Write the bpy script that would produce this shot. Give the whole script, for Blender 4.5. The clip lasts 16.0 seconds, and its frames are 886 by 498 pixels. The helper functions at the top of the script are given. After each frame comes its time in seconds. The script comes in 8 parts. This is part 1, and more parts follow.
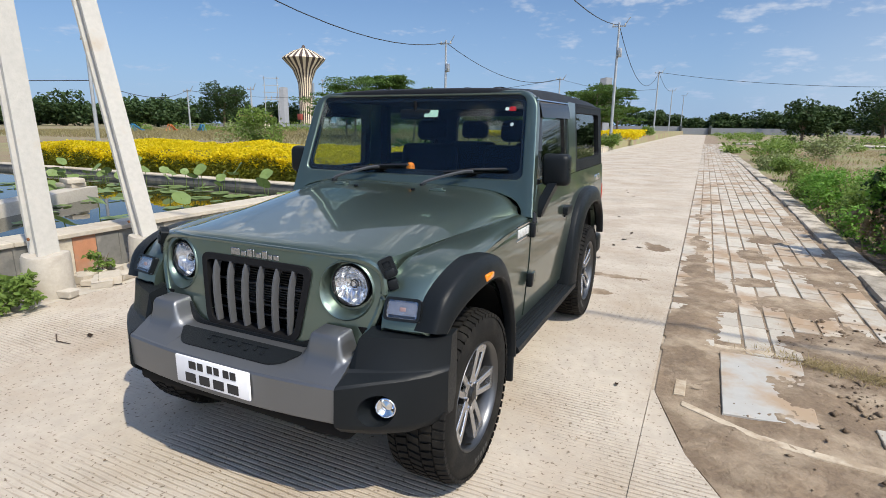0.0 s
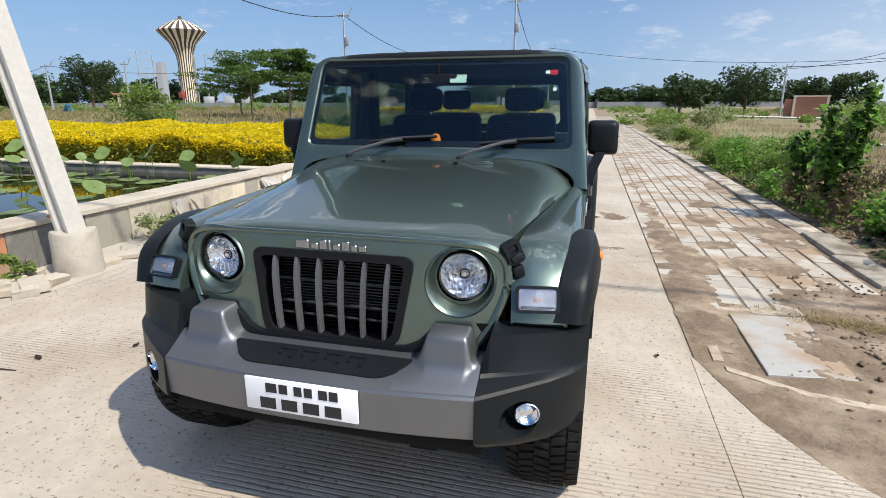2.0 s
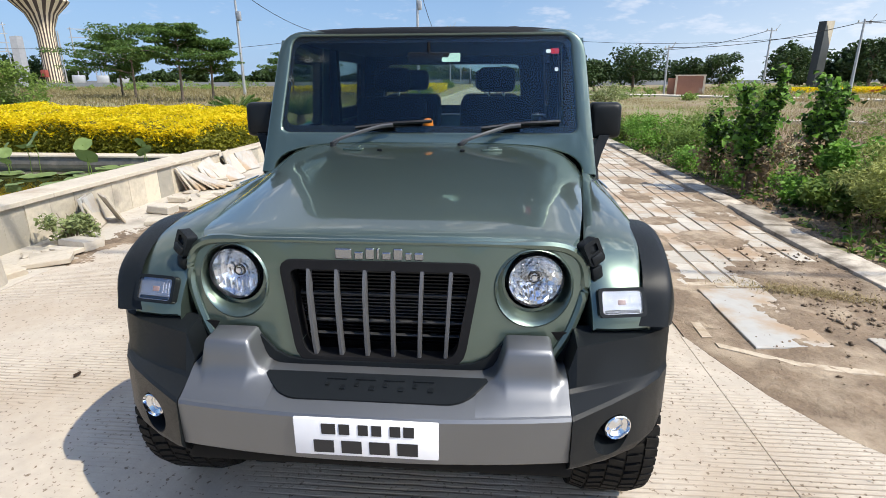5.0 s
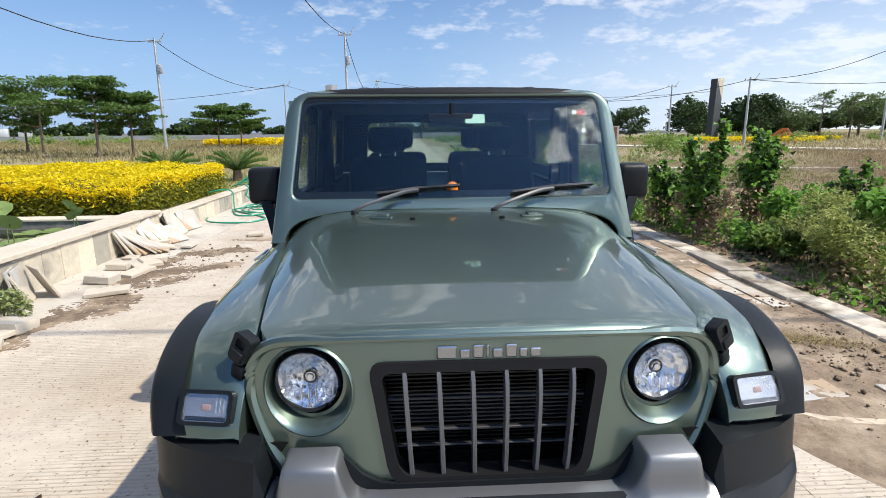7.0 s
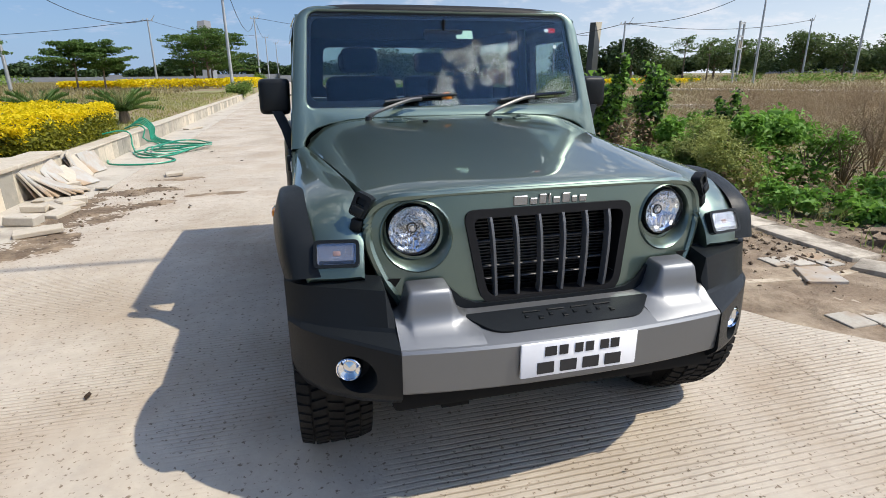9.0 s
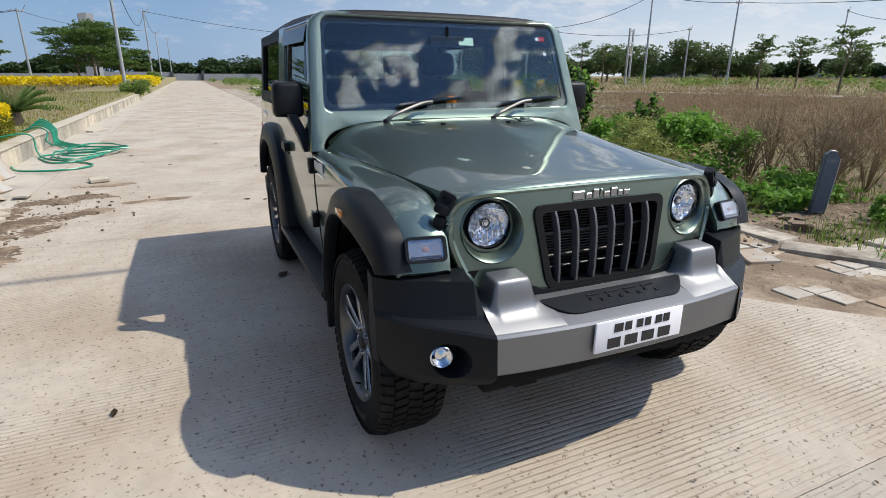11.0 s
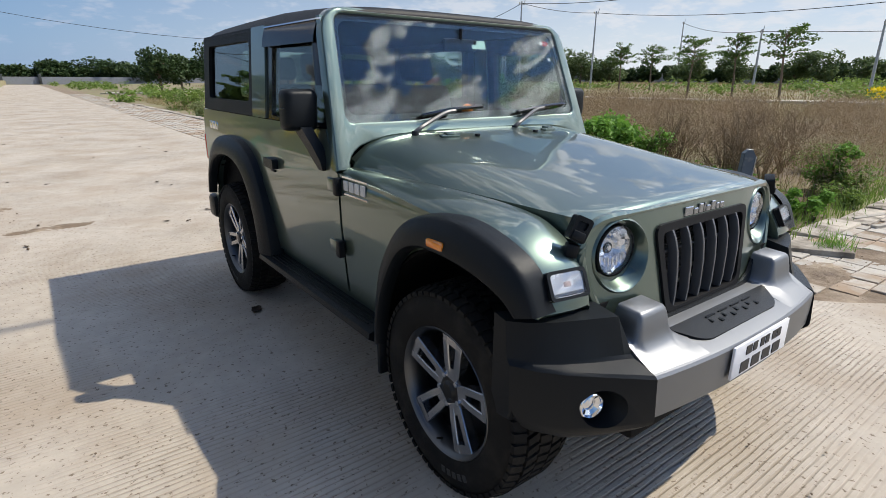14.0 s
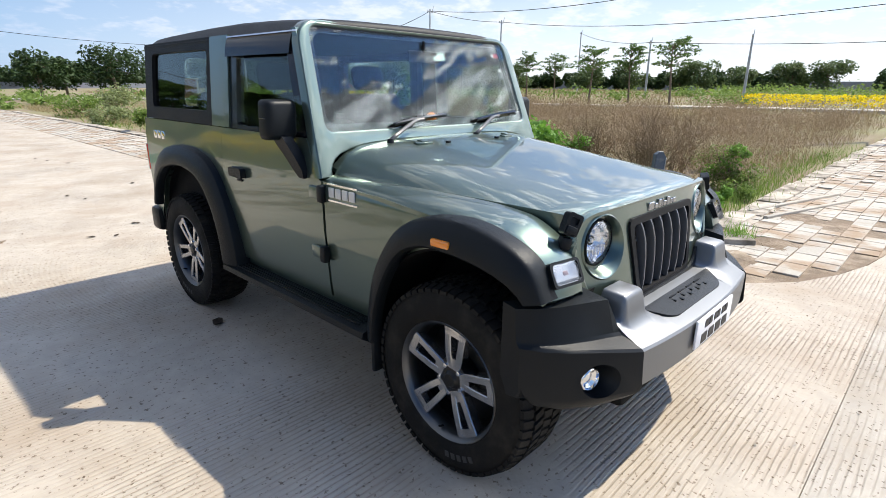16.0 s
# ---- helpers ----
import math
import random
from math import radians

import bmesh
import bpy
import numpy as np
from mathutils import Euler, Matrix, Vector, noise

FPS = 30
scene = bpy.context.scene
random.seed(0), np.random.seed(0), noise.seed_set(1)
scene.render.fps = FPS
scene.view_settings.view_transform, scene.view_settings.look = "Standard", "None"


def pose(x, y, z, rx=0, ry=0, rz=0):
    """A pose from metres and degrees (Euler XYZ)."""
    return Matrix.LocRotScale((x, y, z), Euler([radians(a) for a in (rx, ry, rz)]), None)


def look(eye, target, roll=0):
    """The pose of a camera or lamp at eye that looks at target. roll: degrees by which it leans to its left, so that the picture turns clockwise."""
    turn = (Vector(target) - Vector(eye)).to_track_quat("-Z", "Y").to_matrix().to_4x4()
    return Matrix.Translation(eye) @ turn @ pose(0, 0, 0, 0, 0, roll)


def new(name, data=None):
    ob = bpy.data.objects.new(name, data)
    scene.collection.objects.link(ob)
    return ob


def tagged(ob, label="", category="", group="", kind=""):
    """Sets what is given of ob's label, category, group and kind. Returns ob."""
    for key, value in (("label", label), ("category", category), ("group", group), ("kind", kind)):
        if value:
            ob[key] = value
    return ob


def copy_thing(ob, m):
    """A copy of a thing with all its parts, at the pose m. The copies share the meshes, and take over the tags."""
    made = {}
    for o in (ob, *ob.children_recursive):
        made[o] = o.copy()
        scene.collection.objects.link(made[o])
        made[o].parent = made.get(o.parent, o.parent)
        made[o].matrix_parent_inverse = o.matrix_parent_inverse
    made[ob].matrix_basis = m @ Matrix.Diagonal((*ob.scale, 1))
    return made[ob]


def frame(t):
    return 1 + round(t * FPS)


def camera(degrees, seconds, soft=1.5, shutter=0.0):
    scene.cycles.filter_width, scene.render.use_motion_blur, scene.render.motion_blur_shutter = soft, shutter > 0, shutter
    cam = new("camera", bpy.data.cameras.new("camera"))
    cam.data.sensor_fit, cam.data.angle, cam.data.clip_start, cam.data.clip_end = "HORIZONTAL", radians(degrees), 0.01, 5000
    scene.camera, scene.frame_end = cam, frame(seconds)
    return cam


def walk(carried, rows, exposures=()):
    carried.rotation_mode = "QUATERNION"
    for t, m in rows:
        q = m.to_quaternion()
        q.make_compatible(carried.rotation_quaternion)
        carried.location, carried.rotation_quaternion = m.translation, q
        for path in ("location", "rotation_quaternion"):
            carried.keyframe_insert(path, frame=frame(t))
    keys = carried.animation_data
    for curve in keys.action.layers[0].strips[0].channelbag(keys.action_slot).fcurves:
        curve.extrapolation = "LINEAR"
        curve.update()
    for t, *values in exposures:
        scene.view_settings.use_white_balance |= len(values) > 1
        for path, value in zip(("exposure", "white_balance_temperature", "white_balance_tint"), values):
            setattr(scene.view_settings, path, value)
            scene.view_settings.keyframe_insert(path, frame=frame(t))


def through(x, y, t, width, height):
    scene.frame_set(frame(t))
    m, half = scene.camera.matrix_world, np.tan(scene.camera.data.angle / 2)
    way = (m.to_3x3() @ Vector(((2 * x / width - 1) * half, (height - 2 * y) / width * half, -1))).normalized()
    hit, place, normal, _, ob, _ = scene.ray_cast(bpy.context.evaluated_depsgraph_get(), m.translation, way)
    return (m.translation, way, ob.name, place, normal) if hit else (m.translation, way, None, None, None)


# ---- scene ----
cam = camera(79.0, 16.0, soft=0.84)
PATH = [
    (0, (1.72, -2.081, 1.591), (0.873, -0.326, 1.142), 0.6),
    (0.5, (1.506, -1.987, 1.574), (0.701, -0.217, 1.106), 0.8),
    (1, (1.301, -1.978, 1.555), (0.604, -0.169, 1.066), 0.9),
    (1.5, (1.05, -2.085, 1.551), (0.479, -0.235, 1.049), 0.1),
    (2, (0.871, -2.082, 1.532), (0.368, -0.219, 1.005), -0.1),
    (2.5, (0.699, -2.007, 1.538), (0.249, -0.137, 0.989), -0.1),
    (3, (0.623, -1.997, 1.533), (0.266, -0.116, 0.955), 0.0),
    (3.2, (0.583, -1.995, 1.522), (0.258, -0.109, 0.941), -0.4),
    (5.3, (0.279, -1.901, 1.556), (0.13, 0.002, 0.959), -0.1),
    (5.5, (0.243, -1.835, 1.582), (0.103, 0.077, 1.015), -0.1),
    (6, (0.164, -1.717, 1.627), (0.077, 0.221, 1.138), 0.0),
    (6.5, (0.019, -1.682, 1.641), (0.029, 0.271, 1.207), -0.4),
    (7, (-0.183, -1.702, 1.598), (-0.086, 0.25, 1.173), -0.5),
    (7.5, (-0.33, -1.832, 1.535), (-0.164, 0.11, 1.087), -0.4),
    (8, (-0.461, -1.964, 1.507), (-0.222, -0.043, 1.004), -0.3),
    (8.5, (-0.641, -2.029, 1.47), (-0.281, -0.144, 0.908), -0.6),
    (9, (-0.816, -2.067, 1.449), (-0.341, -0.225, 0.832), -0.4),
    (9.2, (-0.863, -2.081, 1.449), (-0.352, -0.254, 0.816), -0.1),
    (11.3, (-1.468, -1.973, 1.476), (-0.646, -0.253, 0.87), 0.4),
    (11.5, (-1.498, -1.927, 1.481), (-0.653, -0.214, 0.886), 0.5),
    (12, (-1.545, -1.765, 1.51), (-0.66, -0.061, 0.95), 0.6),
    (12.5, (-1.619, -1.657, 1.495), (-0.639, -0.002, 0.947), 0.5),
    (13, (-1.811, -1.592, 1.464), (-0.716, -0.018, 0.894), -0.1),
    (13.5, (-1.905, -1.508, 1.423), (-0.765, 0.014, 0.802), 0.5),
    (14, (-1.929, -1.36, 1.478), (-0.78, 0.163, 0.878), 0.4),
    (14.5, (-2.036, -1.301, 1.508), (-0.83, 0.192, 0.944), -0.3),
    (15, (-2.2, -1.272, 1.516), (-0.91, 0.154, 0.966), -0.2),
    (15.5, (-2.231, -1.278, 1.52), (-0.879, 0.089, 0.972), 0.4),
    (16, (-2.252, -1.272, 1.497), (-0.868, 0.051, 0.919), 0.6),
]
walk(cam, [(t, look(eye, target, roll)) for t, eye, target, roll in PATH],
     exposures=[(0, 0.18), (3, 0.30), (5.5, 0.44), (7, 0.48), (9, 0.20), (12.5, -0.02), (14, 0.0), (15, -0.02), (15.5, 0.24), (16, 0.50)])


# ---- world and sun ----
SUN_ELEVATION, SUN_AZIMUTH = 53.0, 114.0   # degrees; azimuth from +y towards +x
scene.view_settings.exposure = 0.0
world = bpy.data.worlds.new("world")
scene.world = world
world.use_nodes = True


def build_world():
    nt = world.node_tree
    nt.nodes.clear()

    def node(kind, **props):
        n = nt.nodes.new("ShaderNode" + kind)
        for key, value in props.items():
            setattr(n, key, value)
        return n

    def put(socket, value):
        if isinstance(value, bpy.types.NodeSocket):
            nt.links.new(value, socket)
        else:
            socket.default_value = value

    def calc(operation, a, b=0.0, c=0.0):
        n = node("Math", operation=operation)
        for socket, value in zip(n.inputs, (a, b, c)):
            put(socket, value)
        return n.outputs[0]

    def vector(operation, a, b):
        n = node("VectorMath", operation=operation)
        put(n.inputs[0], a)
        put(n.inputs["Scale"] if operation == "SCALE" else n.inputs[1], b)
        return n.outputs["Value"] if operation == "DOT_PRODUCT" else n.outputs[0]

    def ranged(value, a, b, c=0.0, d=1.0, soft=False):
        n = node("MapRange", interpolation_type="SMOOTHSTEP" if soft else "LINEAR")
        for socket, v in zip(n.inputs, (value, a, b, c, d)):
            put(socket, v)
        return n.outputs[0]

    def mixed(factor, a, b, blend="MIX"):
        n = node("MixRGB", blend_type=blend)
        for socket, v in zip(n.inputs, (factor, a, b)):
            put(socket, v)
        return n.outputs[0]

    def cloud_noise(where):
        n = node("TexNoise")
        put(n.inputs["Vector"], where)
        for key, v in (("Scale", 5.6), ("Detail", 14.0), ("Roughness", 0.58), ("Distortion", 0.15)):
            n.inputs[key].default_value = v
        return n.outputs["Fac"]

    sky = node("TexSky", sky_type="NISHITA", sun_disc=False, sun_elevation=radians(SUN_ELEVATION), sun_rotation=radians(SUN_AZIMUTH))
    sky.air_density, sky.dust_density, sky.ozone_density = 1.0, 0.35, 1.6
    e, a = radians(SUN_ELEVATION), radians(SUN_AZIMUTH)
    way = node("TexCoord").outputs["Generated"]
    split = node("SeparateXYZ")
    put(split.inputs[0], way)
    x, y, z = split.outputs
    up = calc("MAXIMUM", z, 0.0)
    # flat cloud layer seen from below: direction divided by its height
    level = node("CombineXYZ")
    for socket in level.inputs:
        put(socket, calc("ADD", up, 0.26))
    plan = vector("DIVIDE", way, level.outputs[0])
    body = cloud_noise(plan)
    sunward = cloud_noise(vector("ADD", plan, (math.sin(a) * 0.032, math.cos(a) * 0.032, 0.0)))
    # cauliflower edges
    cells = node("TexVoronoi", feature="SMOOTH_F1")
    put(cells.inputs["Vector"], plan)
    cells.inputs["Scale"].default_value, cells.inputs["Smoothness"].default_value = 32.0, 0.35
    billow = calc("MULTIPLY_ADD", cells.outputs["Distance"], -0.09, body)
    # a cumulus bank stands behind the car on the sunny side, its top sinking towards the sun; the rest is nearly open
    crest = calc("SUBTRACT", calc("MULTIPLY_ADD", x, -0.30, 0.715), z)
    bank = calc("MINIMUM", calc("MAXIMUM", calc("MULTIPLY", crest, 1.7), -0.16), 0.14)
    bank = calc("ADD", bank, ranged(x, 0.12, 0.34, -0.25, 0.0))
    open_part = mixed(ranged(y, -0.25, 0.05), bank, (-0.12, -0.12, -0.12, 1))
    density = calc("ADD", billow, open_part)
    tall = ranged(z, 0.2, 0.31)
    veil = calc("ADD", density, ranged(x, -0.3, 0.6, -0.035, 0.09))
    cover = mixed(tall, ranged(veil, 0.49, 0.70, 0.0, 0.78, soft=True), ranged(density, 0.472, 0.500, soft=True))
    # lit flanks and grey hollows
    relief = calc("MINIMUM", calc("MAXIMUM", calc("MULTIPLY_ADD", calc("SUBTRACT", body, sunward), 9.0, 0.72), 0.35), 1.5)
    sun_side = vector("DOT_PRODUCT", way, (math.sin(a) * math.cos(e), math.cos(a) * math.cos(e), math.sin(e)))
    near = ranged(sun_side, 0.50, 1.0, 0.9, 4.0, soft=True)
    shine = vector("SCALE", (8.0, 8.3, 8.8), calc("MULTIPLY", near, mixed(tall, (0.85, 0.85, 0.85, 1), relief)))
    clear = mixed(1.0, sky.outputs[0], (0.53, 0.68, 0.86, 1), "MULTIPLY")
    # aureole round the sun
    clear = vector("SCALE", clear, ranged(sun_side, 0.50, 1.0, 1.0, 3.1, soft=True))
    open_sky = mixed(calc("MULTIPLY", cover, 0.93), clear, shine)
    # thin milky veil half way up, clear overhead
    milk = calc("MULTIPLY", ranged(z, 0.22, 0.42, 0.0, 0.42, soft=True), calc("MULTIPLY", ranged(z, 0.55, 0.85, 1.0, 0.0), ranged(y, -0.2, 0.3)))
    open_sky = mixed(milk, open_sky, (6.8, 7.4, 8.3, 1))
    # pale haze low over the horizon, bluer away from the sun
    haze = mixed(ranged(x, 0.0, 0.8), (2.6, 3.8, 6.0, 1), (7.6, 7.9, 8.5, 1))
    whole = mixed(ranged(up, 0.0, 0.30, 0.82, 0.0), open_sky, haze)
    bg, out = node("Background"), node("OutputWorld")
    put(bg.inputs[0], whole)
    bg.inputs[1].default_value = 0.11
    put(out.inputs[0], bg.outputs[0])


build_world()
sun_lamp = bpy.data.lights.new("sun", "SUN")
sun_lamp.energy, sun_lamp.angle, sun_lamp.color = 4.75, radians(0.6), (1.0, 0.922, 0.775)
sun = new("sun", sun_lamp)
sun.matrix_world = look((0, 0, 30), Vector((0, 0, 30)) - Vector((
    math.sin(radians(SUN_AZIMUTH)) * math.cos(radians(SUN_ELEVATION)),
    math.cos(radians(SUN_AZIMUTH)) * math.cos(radians(SUN_ELEVATION)), math.sin(radians(SUN_ELEVATION)))))


# ---- materials ----
def material(name, color, rough=0.6, metal=0.0, vary=0.12, grain=30.0, coarse=2.5, bump=0.0, bump_scale=80.0,
             coat=0.0, tint=None, rough_vary=0.08, per_piece=0.0, per_island=0.0, stain=None, stain_at=(0.55, 0.7), stain_scale=1.2):
    """Principled material with colour variation at two scales, fine relief and optional stains."""
    m = bpy.data.materials.new(name)
    m.use_nodes = True
    nt = m.node_tree
    bsdf = nt.nodes["Principled BSDF"]
    co = nt.nodes.new("ShaderNodeTexCoord")
    where = co.outputs["Object"]
    if per_piece:
        where = nt.nodes.new("ShaderNodeNewGeometry").outputs["Position"]
    base = tuple(color)

    def noise_node(scale, detail=4.0, roughness=0.6):
        n = nt.nodes.new("ShaderNodeTexNoise")
        n.inputs["Scale"].default_value, n.inputs["Detail"].default_value = scale, detail
        n.inputs["Roughness"].default_value = roughness
        nt.links.new(where, n.inputs["Vector"])
        return n

    fine, wide = noise_node(grain), noise_node(coarse, 5.0)
    add = nt.nodes.new("ShaderNodeMath")
    add.operation = "ADD"
    nt.links.new(fine.outputs["Fac"], add.inputs[0])
    nt.links.new(wide.outputs["Fac"], add.inputs[1])
    factor = add.outputs[0]
    spread = 1.0
    for socket_kind, amount in (("object", per_piece), ("island", per_island)):
        if amount:
            src = nt.nodes.new("ShaderNodeObjectInfo") if socket_kind == "object" else nt.nodes.new("ShaderNodeNewGeometry")
            mul = nt.nodes.new("ShaderNodeMath")
            mul.operation, mul.inputs[1].default_value = "MULTIPLY_ADD", amount
            nt.links.new(src.outputs["Random" if socket_kind == "object" else "Random Per Island"], mul.inputs[0])
            nt.links.new(factor, mul.inputs[2])
            factor = mul.outputs[0]
            spread += amount / 2
    scale = nt.nodes.new("ShaderNodeMapRange")
    scale.inputs["From Min"].default_value, scale.inputs["From Max"].default_value = spread - 0.45, spread + 0.45
    nt.links.new(factor, scale.inputs["Value"])
    mix = nt.nodes.new("ShaderNodeMixRGB")
    lo = [c * (1 - vary) for c in base]
    hi = [min(1.0, c * (1 + vary)) for c in (tint or base)]
    mix.inputs[1].default_value, mix.inputs[2].default_value = (*lo, 1), (*hi, 1)
    nt.links.new(scale.outputs[0], mix.inputs[0])
    colour = mix.outputs[0]
    if stain:
        patch = noise_node(stain_scale, 6.0, 0.62)
        pr = nt.nodes.new("ShaderNodeMapRange")
        pr.inputs["From Min"].default_value, pr.inputs["From Max"].default_value = stain_at
        nt.links.new(patch.outputs["Fac"], pr.inputs["Value"])
        sm = nt.nodes.new("ShaderNodeMixRGB")
        sm.inputs[2].default_value = (*stain, 1)
        nt.links.new(pr.outputs[0], sm.inputs[0])
        nt.links.new(colour, sm.inputs[1])
        colour = sm.outputs[0]
    nt.links.new(colour, bsdf.inputs["Base Color"])
    rr = nt.nodes.new("ShaderNodeMapRange")
    rr.inputs["To Min"].default_value, rr.inputs["To Max"].default_value = max(0, rough - rough_vary), min(1, rough + rough_vary)
    nt.links.new(wide.outputs["Fac"], rr.inputs["Value"])
    nt.links.new(rr.outputs[0], bsdf.inputs["Roughness"])
    bsdf.inputs["Metallic"].default_value = metal
    bsdf.inputs["Coat Weight"].default_value = coat
    bsdf.inputs["Coat Roughness"].default_value = 0.03
    if bump:
        bn = noise_node(bump_scale, 5.0, 0.65)
        b = nt.nodes.new("ShaderNodeBump")
        b.inputs["Strength"].default_value, b.inputs["Distance"].default_value = bump, 0.01
        nt.links.new(bn.outputs["Fac"], b.inputs["Height"])
        nt.links.new(b.outputs[0], bsdf.inputs["Normal"])
    return m


def glass(name, tint, rough=0.0):
    """Tinted pane: clear film that lets tinted light through and mirrors at the surface."""
    m = bpy.data.materials.new(name)
    m.use_nodes = True
    nt = m.node_tree
    nt.nodes.clear()
    out = nt.nodes.new("ShaderNodeOutputMaterial")
    tr, gl, mix = (nt.nodes.new("ShaderNode" + k) for k in ("BsdfTransparent", "BsdfGlossy", "MixShader"))
    lw, power, fr = nt.nodes.new("ShaderNodeLayerWeight"), nt.nodes.new("ShaderNodeMath"), nt.nodes.new("ShaderNodeMath")
    lw.inputs["Blend"].default_value = 0.5
    power.operation, power.inputs[1].default_value = "POWER", 4.5
    fr.operation, fr.inputs[1].default_value, fr.inputs[2].default_value = "MULTIPLY_ADD", 0.93, 0.043
    nt.links.new(lw.outputs["Facing"], power.inputs[0])
    nt.links.new(power.outputs[0], fr.inputs[0])
    tr.inputs[0].default_value = (*tint, 1)
    gl.inputs["Roughness"].default_value = rough
    nt.links.new(fr.outputs[0], mix.inputs[0])
    nt.links.new(tr.outputs[0], mix.inputs[1])
    nt.links.new(gl.outputs[0], mix.inputs[2])
    nt.links.new(mix.outputs[0], out.inputs[0])
    return m


PAINT = material("green_metallic_paint", (0.112, 0.152, 0.125), 0.33, 0.80, vary=0.05, grain=900, coarse=1.5, coat=1.0, rough_vary=0.03, bump=0.012, bump_scale=2.0)
PLASTIC = material("black_plastic", (0.0080, 0.0098, 0.0115), 0.38, vary=0.15, grain=300, bump=0.12, bump_scale=700)
GLOSS_BLACK = material("gloss_black", (0.012, 0.012, 0.014), 0.12, vary=0.1)
HARDTOP = material("grey_hardtop", (0.009, 0.010, 0.012), 0.5, vary=0.12, grain=250, bump=0.15, bump_scale=500)
WIPER_GREY = material("satin_wiper_grey", (0.07, 0.071, 0.075), 0.42, vary=0.1, grain=60)
SILVER = material("grey_bumper_paint", (0.19, 0.195, 0.202), 0.46, 0.85, vary=0.06, grain=500, rough_vary=0.04)
CHROME = material("chrome", (0.75, 0.76, 0.78), 0.08, 1.0, vary=0.03)
ALLOY = material("machined_alloy", (0.12, 0.123, 0.128), 0.36, 1.0, vary=0.06)
RIM_DARK = material("dark_rim", (0.007, 0.0075, 0.008), 0.4, 0.3, vary=0.1)
RUBBER = material("tyre_rubber", (0.009, 0.0086, 0.008), 0.78, vary=0.2, grain=90, stain=(0.030, 0.027, 0.022), stain_at=(0.5, 0.8), stain_scale=9, bump=0.2, bump_scale=200)
DARK = material("underbody", (0.007, 0.007, 0.007), 0.85)
INTERIOR = material("interior_fabric", (0.006, 0.006, 0.0065), 0.8, vary=0.2, bump=0.2, bump_scale=300)
WINDSCREEN = glass("windscreen_glass", (0.84, 0.90, 0.88))
SIDE_GLASS = glass("tinted_glass", (0.74, 0.80, 0.77))
LENS = glass("lamp_lens", (0.92, 0.93, 0.95))
MIRROR_BOWL = material("mirror_bowl", (0.95, 0.95, 0.94), 0.15, 0.9, vary=0.03, rough_vary=0.03)
BADGE_PALE = material("pale_badge", (0.58, 0.58, 0.57), 0.4, 0.2, vary=0.05)
LAMP_WHITE = material("grey_lamp_bowl", (0.46, 0.46, 0.47), 0.22, 0.75, vary=0.25)
BADGE = material("badge_metal", (0.30, 0.31, 0.325), 0.25, 0.9, vary=0.05)
MATT_BLACK = material("matt_black", (0.008, 0.008, 0.009), 0.6, vary=0.2)
PLASTIC.node_tree.nodes["Principled BSDF"].inputs["Specular IOR Level"].default_value = 0.17
for dull in (RUBBER, DARK, INTERIOR, MATT_BLACK, HARDTOP):
    dull.node_tree.nodes["Principled BSDF"].inputs["Specular IOR Level"].default_value = 0.16
BAR_GREY = material("grey_grille_bar", (0.075, 0.077, 0.082), 0.38, vary=0.1)
RAIL_GREY = material("dark_rail", (0.030, 0.031, 0.033), 0.45, vary=0.2)
BULB = material("amber_bulb", (0.30, 0.20, 0.18), 0.25, vary=0.05)
AMBER = material("amber_lens", (0.75, 0.22, 0.01), 0.15, vary=0.05, coat=1.0)
RUST_RED = material("rusty_red_paint", (0.24, 0.05, 0.035), 0.6, vary=0.2)
RED = material("red_plastic", (0.5, 0.02, 0.02), 0.2, coat=0.8)
WHITE_PLATE = material("white_plate", (0.78, 0.78, 0.80), 0.35, vary=0.03)
INK = material("black_ink", (0.012, 0.012, 0.014), 0.5)
ORANGE = material("orange_plastic", (0.80, 0.22, 0.02), 0.4)
STICKER = material("pale_green_sticker", (0.55, 0.75, 0.66), 0.4)


# ---- building helpers ----
def finish(bm, angle=32.0):
    """Outward normals; smooth shading with hard edges above the angle."""
    bmesh.ops.recalc_face_normals(bm, faces=bm.faces)
    limit = radians(angle)
    for f in bm.faces:
        f.smooth = True
    for e in bm.edges:
        e.smooth = not (len(e.link_faces) == 2 and e.calc_face_angle(0.0) > limit)
    return bm


def part(name, bm, mat, parent=None, label="", angle=32.0):
    finish(bm, angle)
    me = bpy.data.meshes.new(name)
    bm.to_mesh(me)
    bm.free()
    me.materials.append(mat)
    ob = new(name, me)
    if parent:
        ob.parent = parent
    if label:
        tagged(ob, label)
    return ob


def raw(name, verts, faces, mat, parent=None, smooth=False):
    """A mesh straight from arrays, for large counts."""
    me = bpy.data.meshes.new(name)
    me.from_pydata([tuple(v) for v in verts], [], [tuple(f) for f in faces])
    if smooth:
        me.shade_smooth()
    me.materials.append(mat)
    ob = new(name, me)
    if parent:
        ob.parent = parent
    return ob


def loft(rings, closed=True, cap=True, bm=None):
    """Skin over rings of equal length; closed: each ring is a loop."""
    bm = bm or bmesh.new()
    rows = [[bm.verts.new(p) for p in r] for r in rings]
    n = len(rows[0])
    for a, b in zip(rows, rows[1:]):
        for i in range(n if closed else n - 1):
            j = (i + 1) % n
            bm.faces.new((a[i], a[j], b[j], b[i]))
    if cap and closed:
        bm.faces.new(rows[0])
        bm.faces.new(rows[-1][::-1])
    return bm


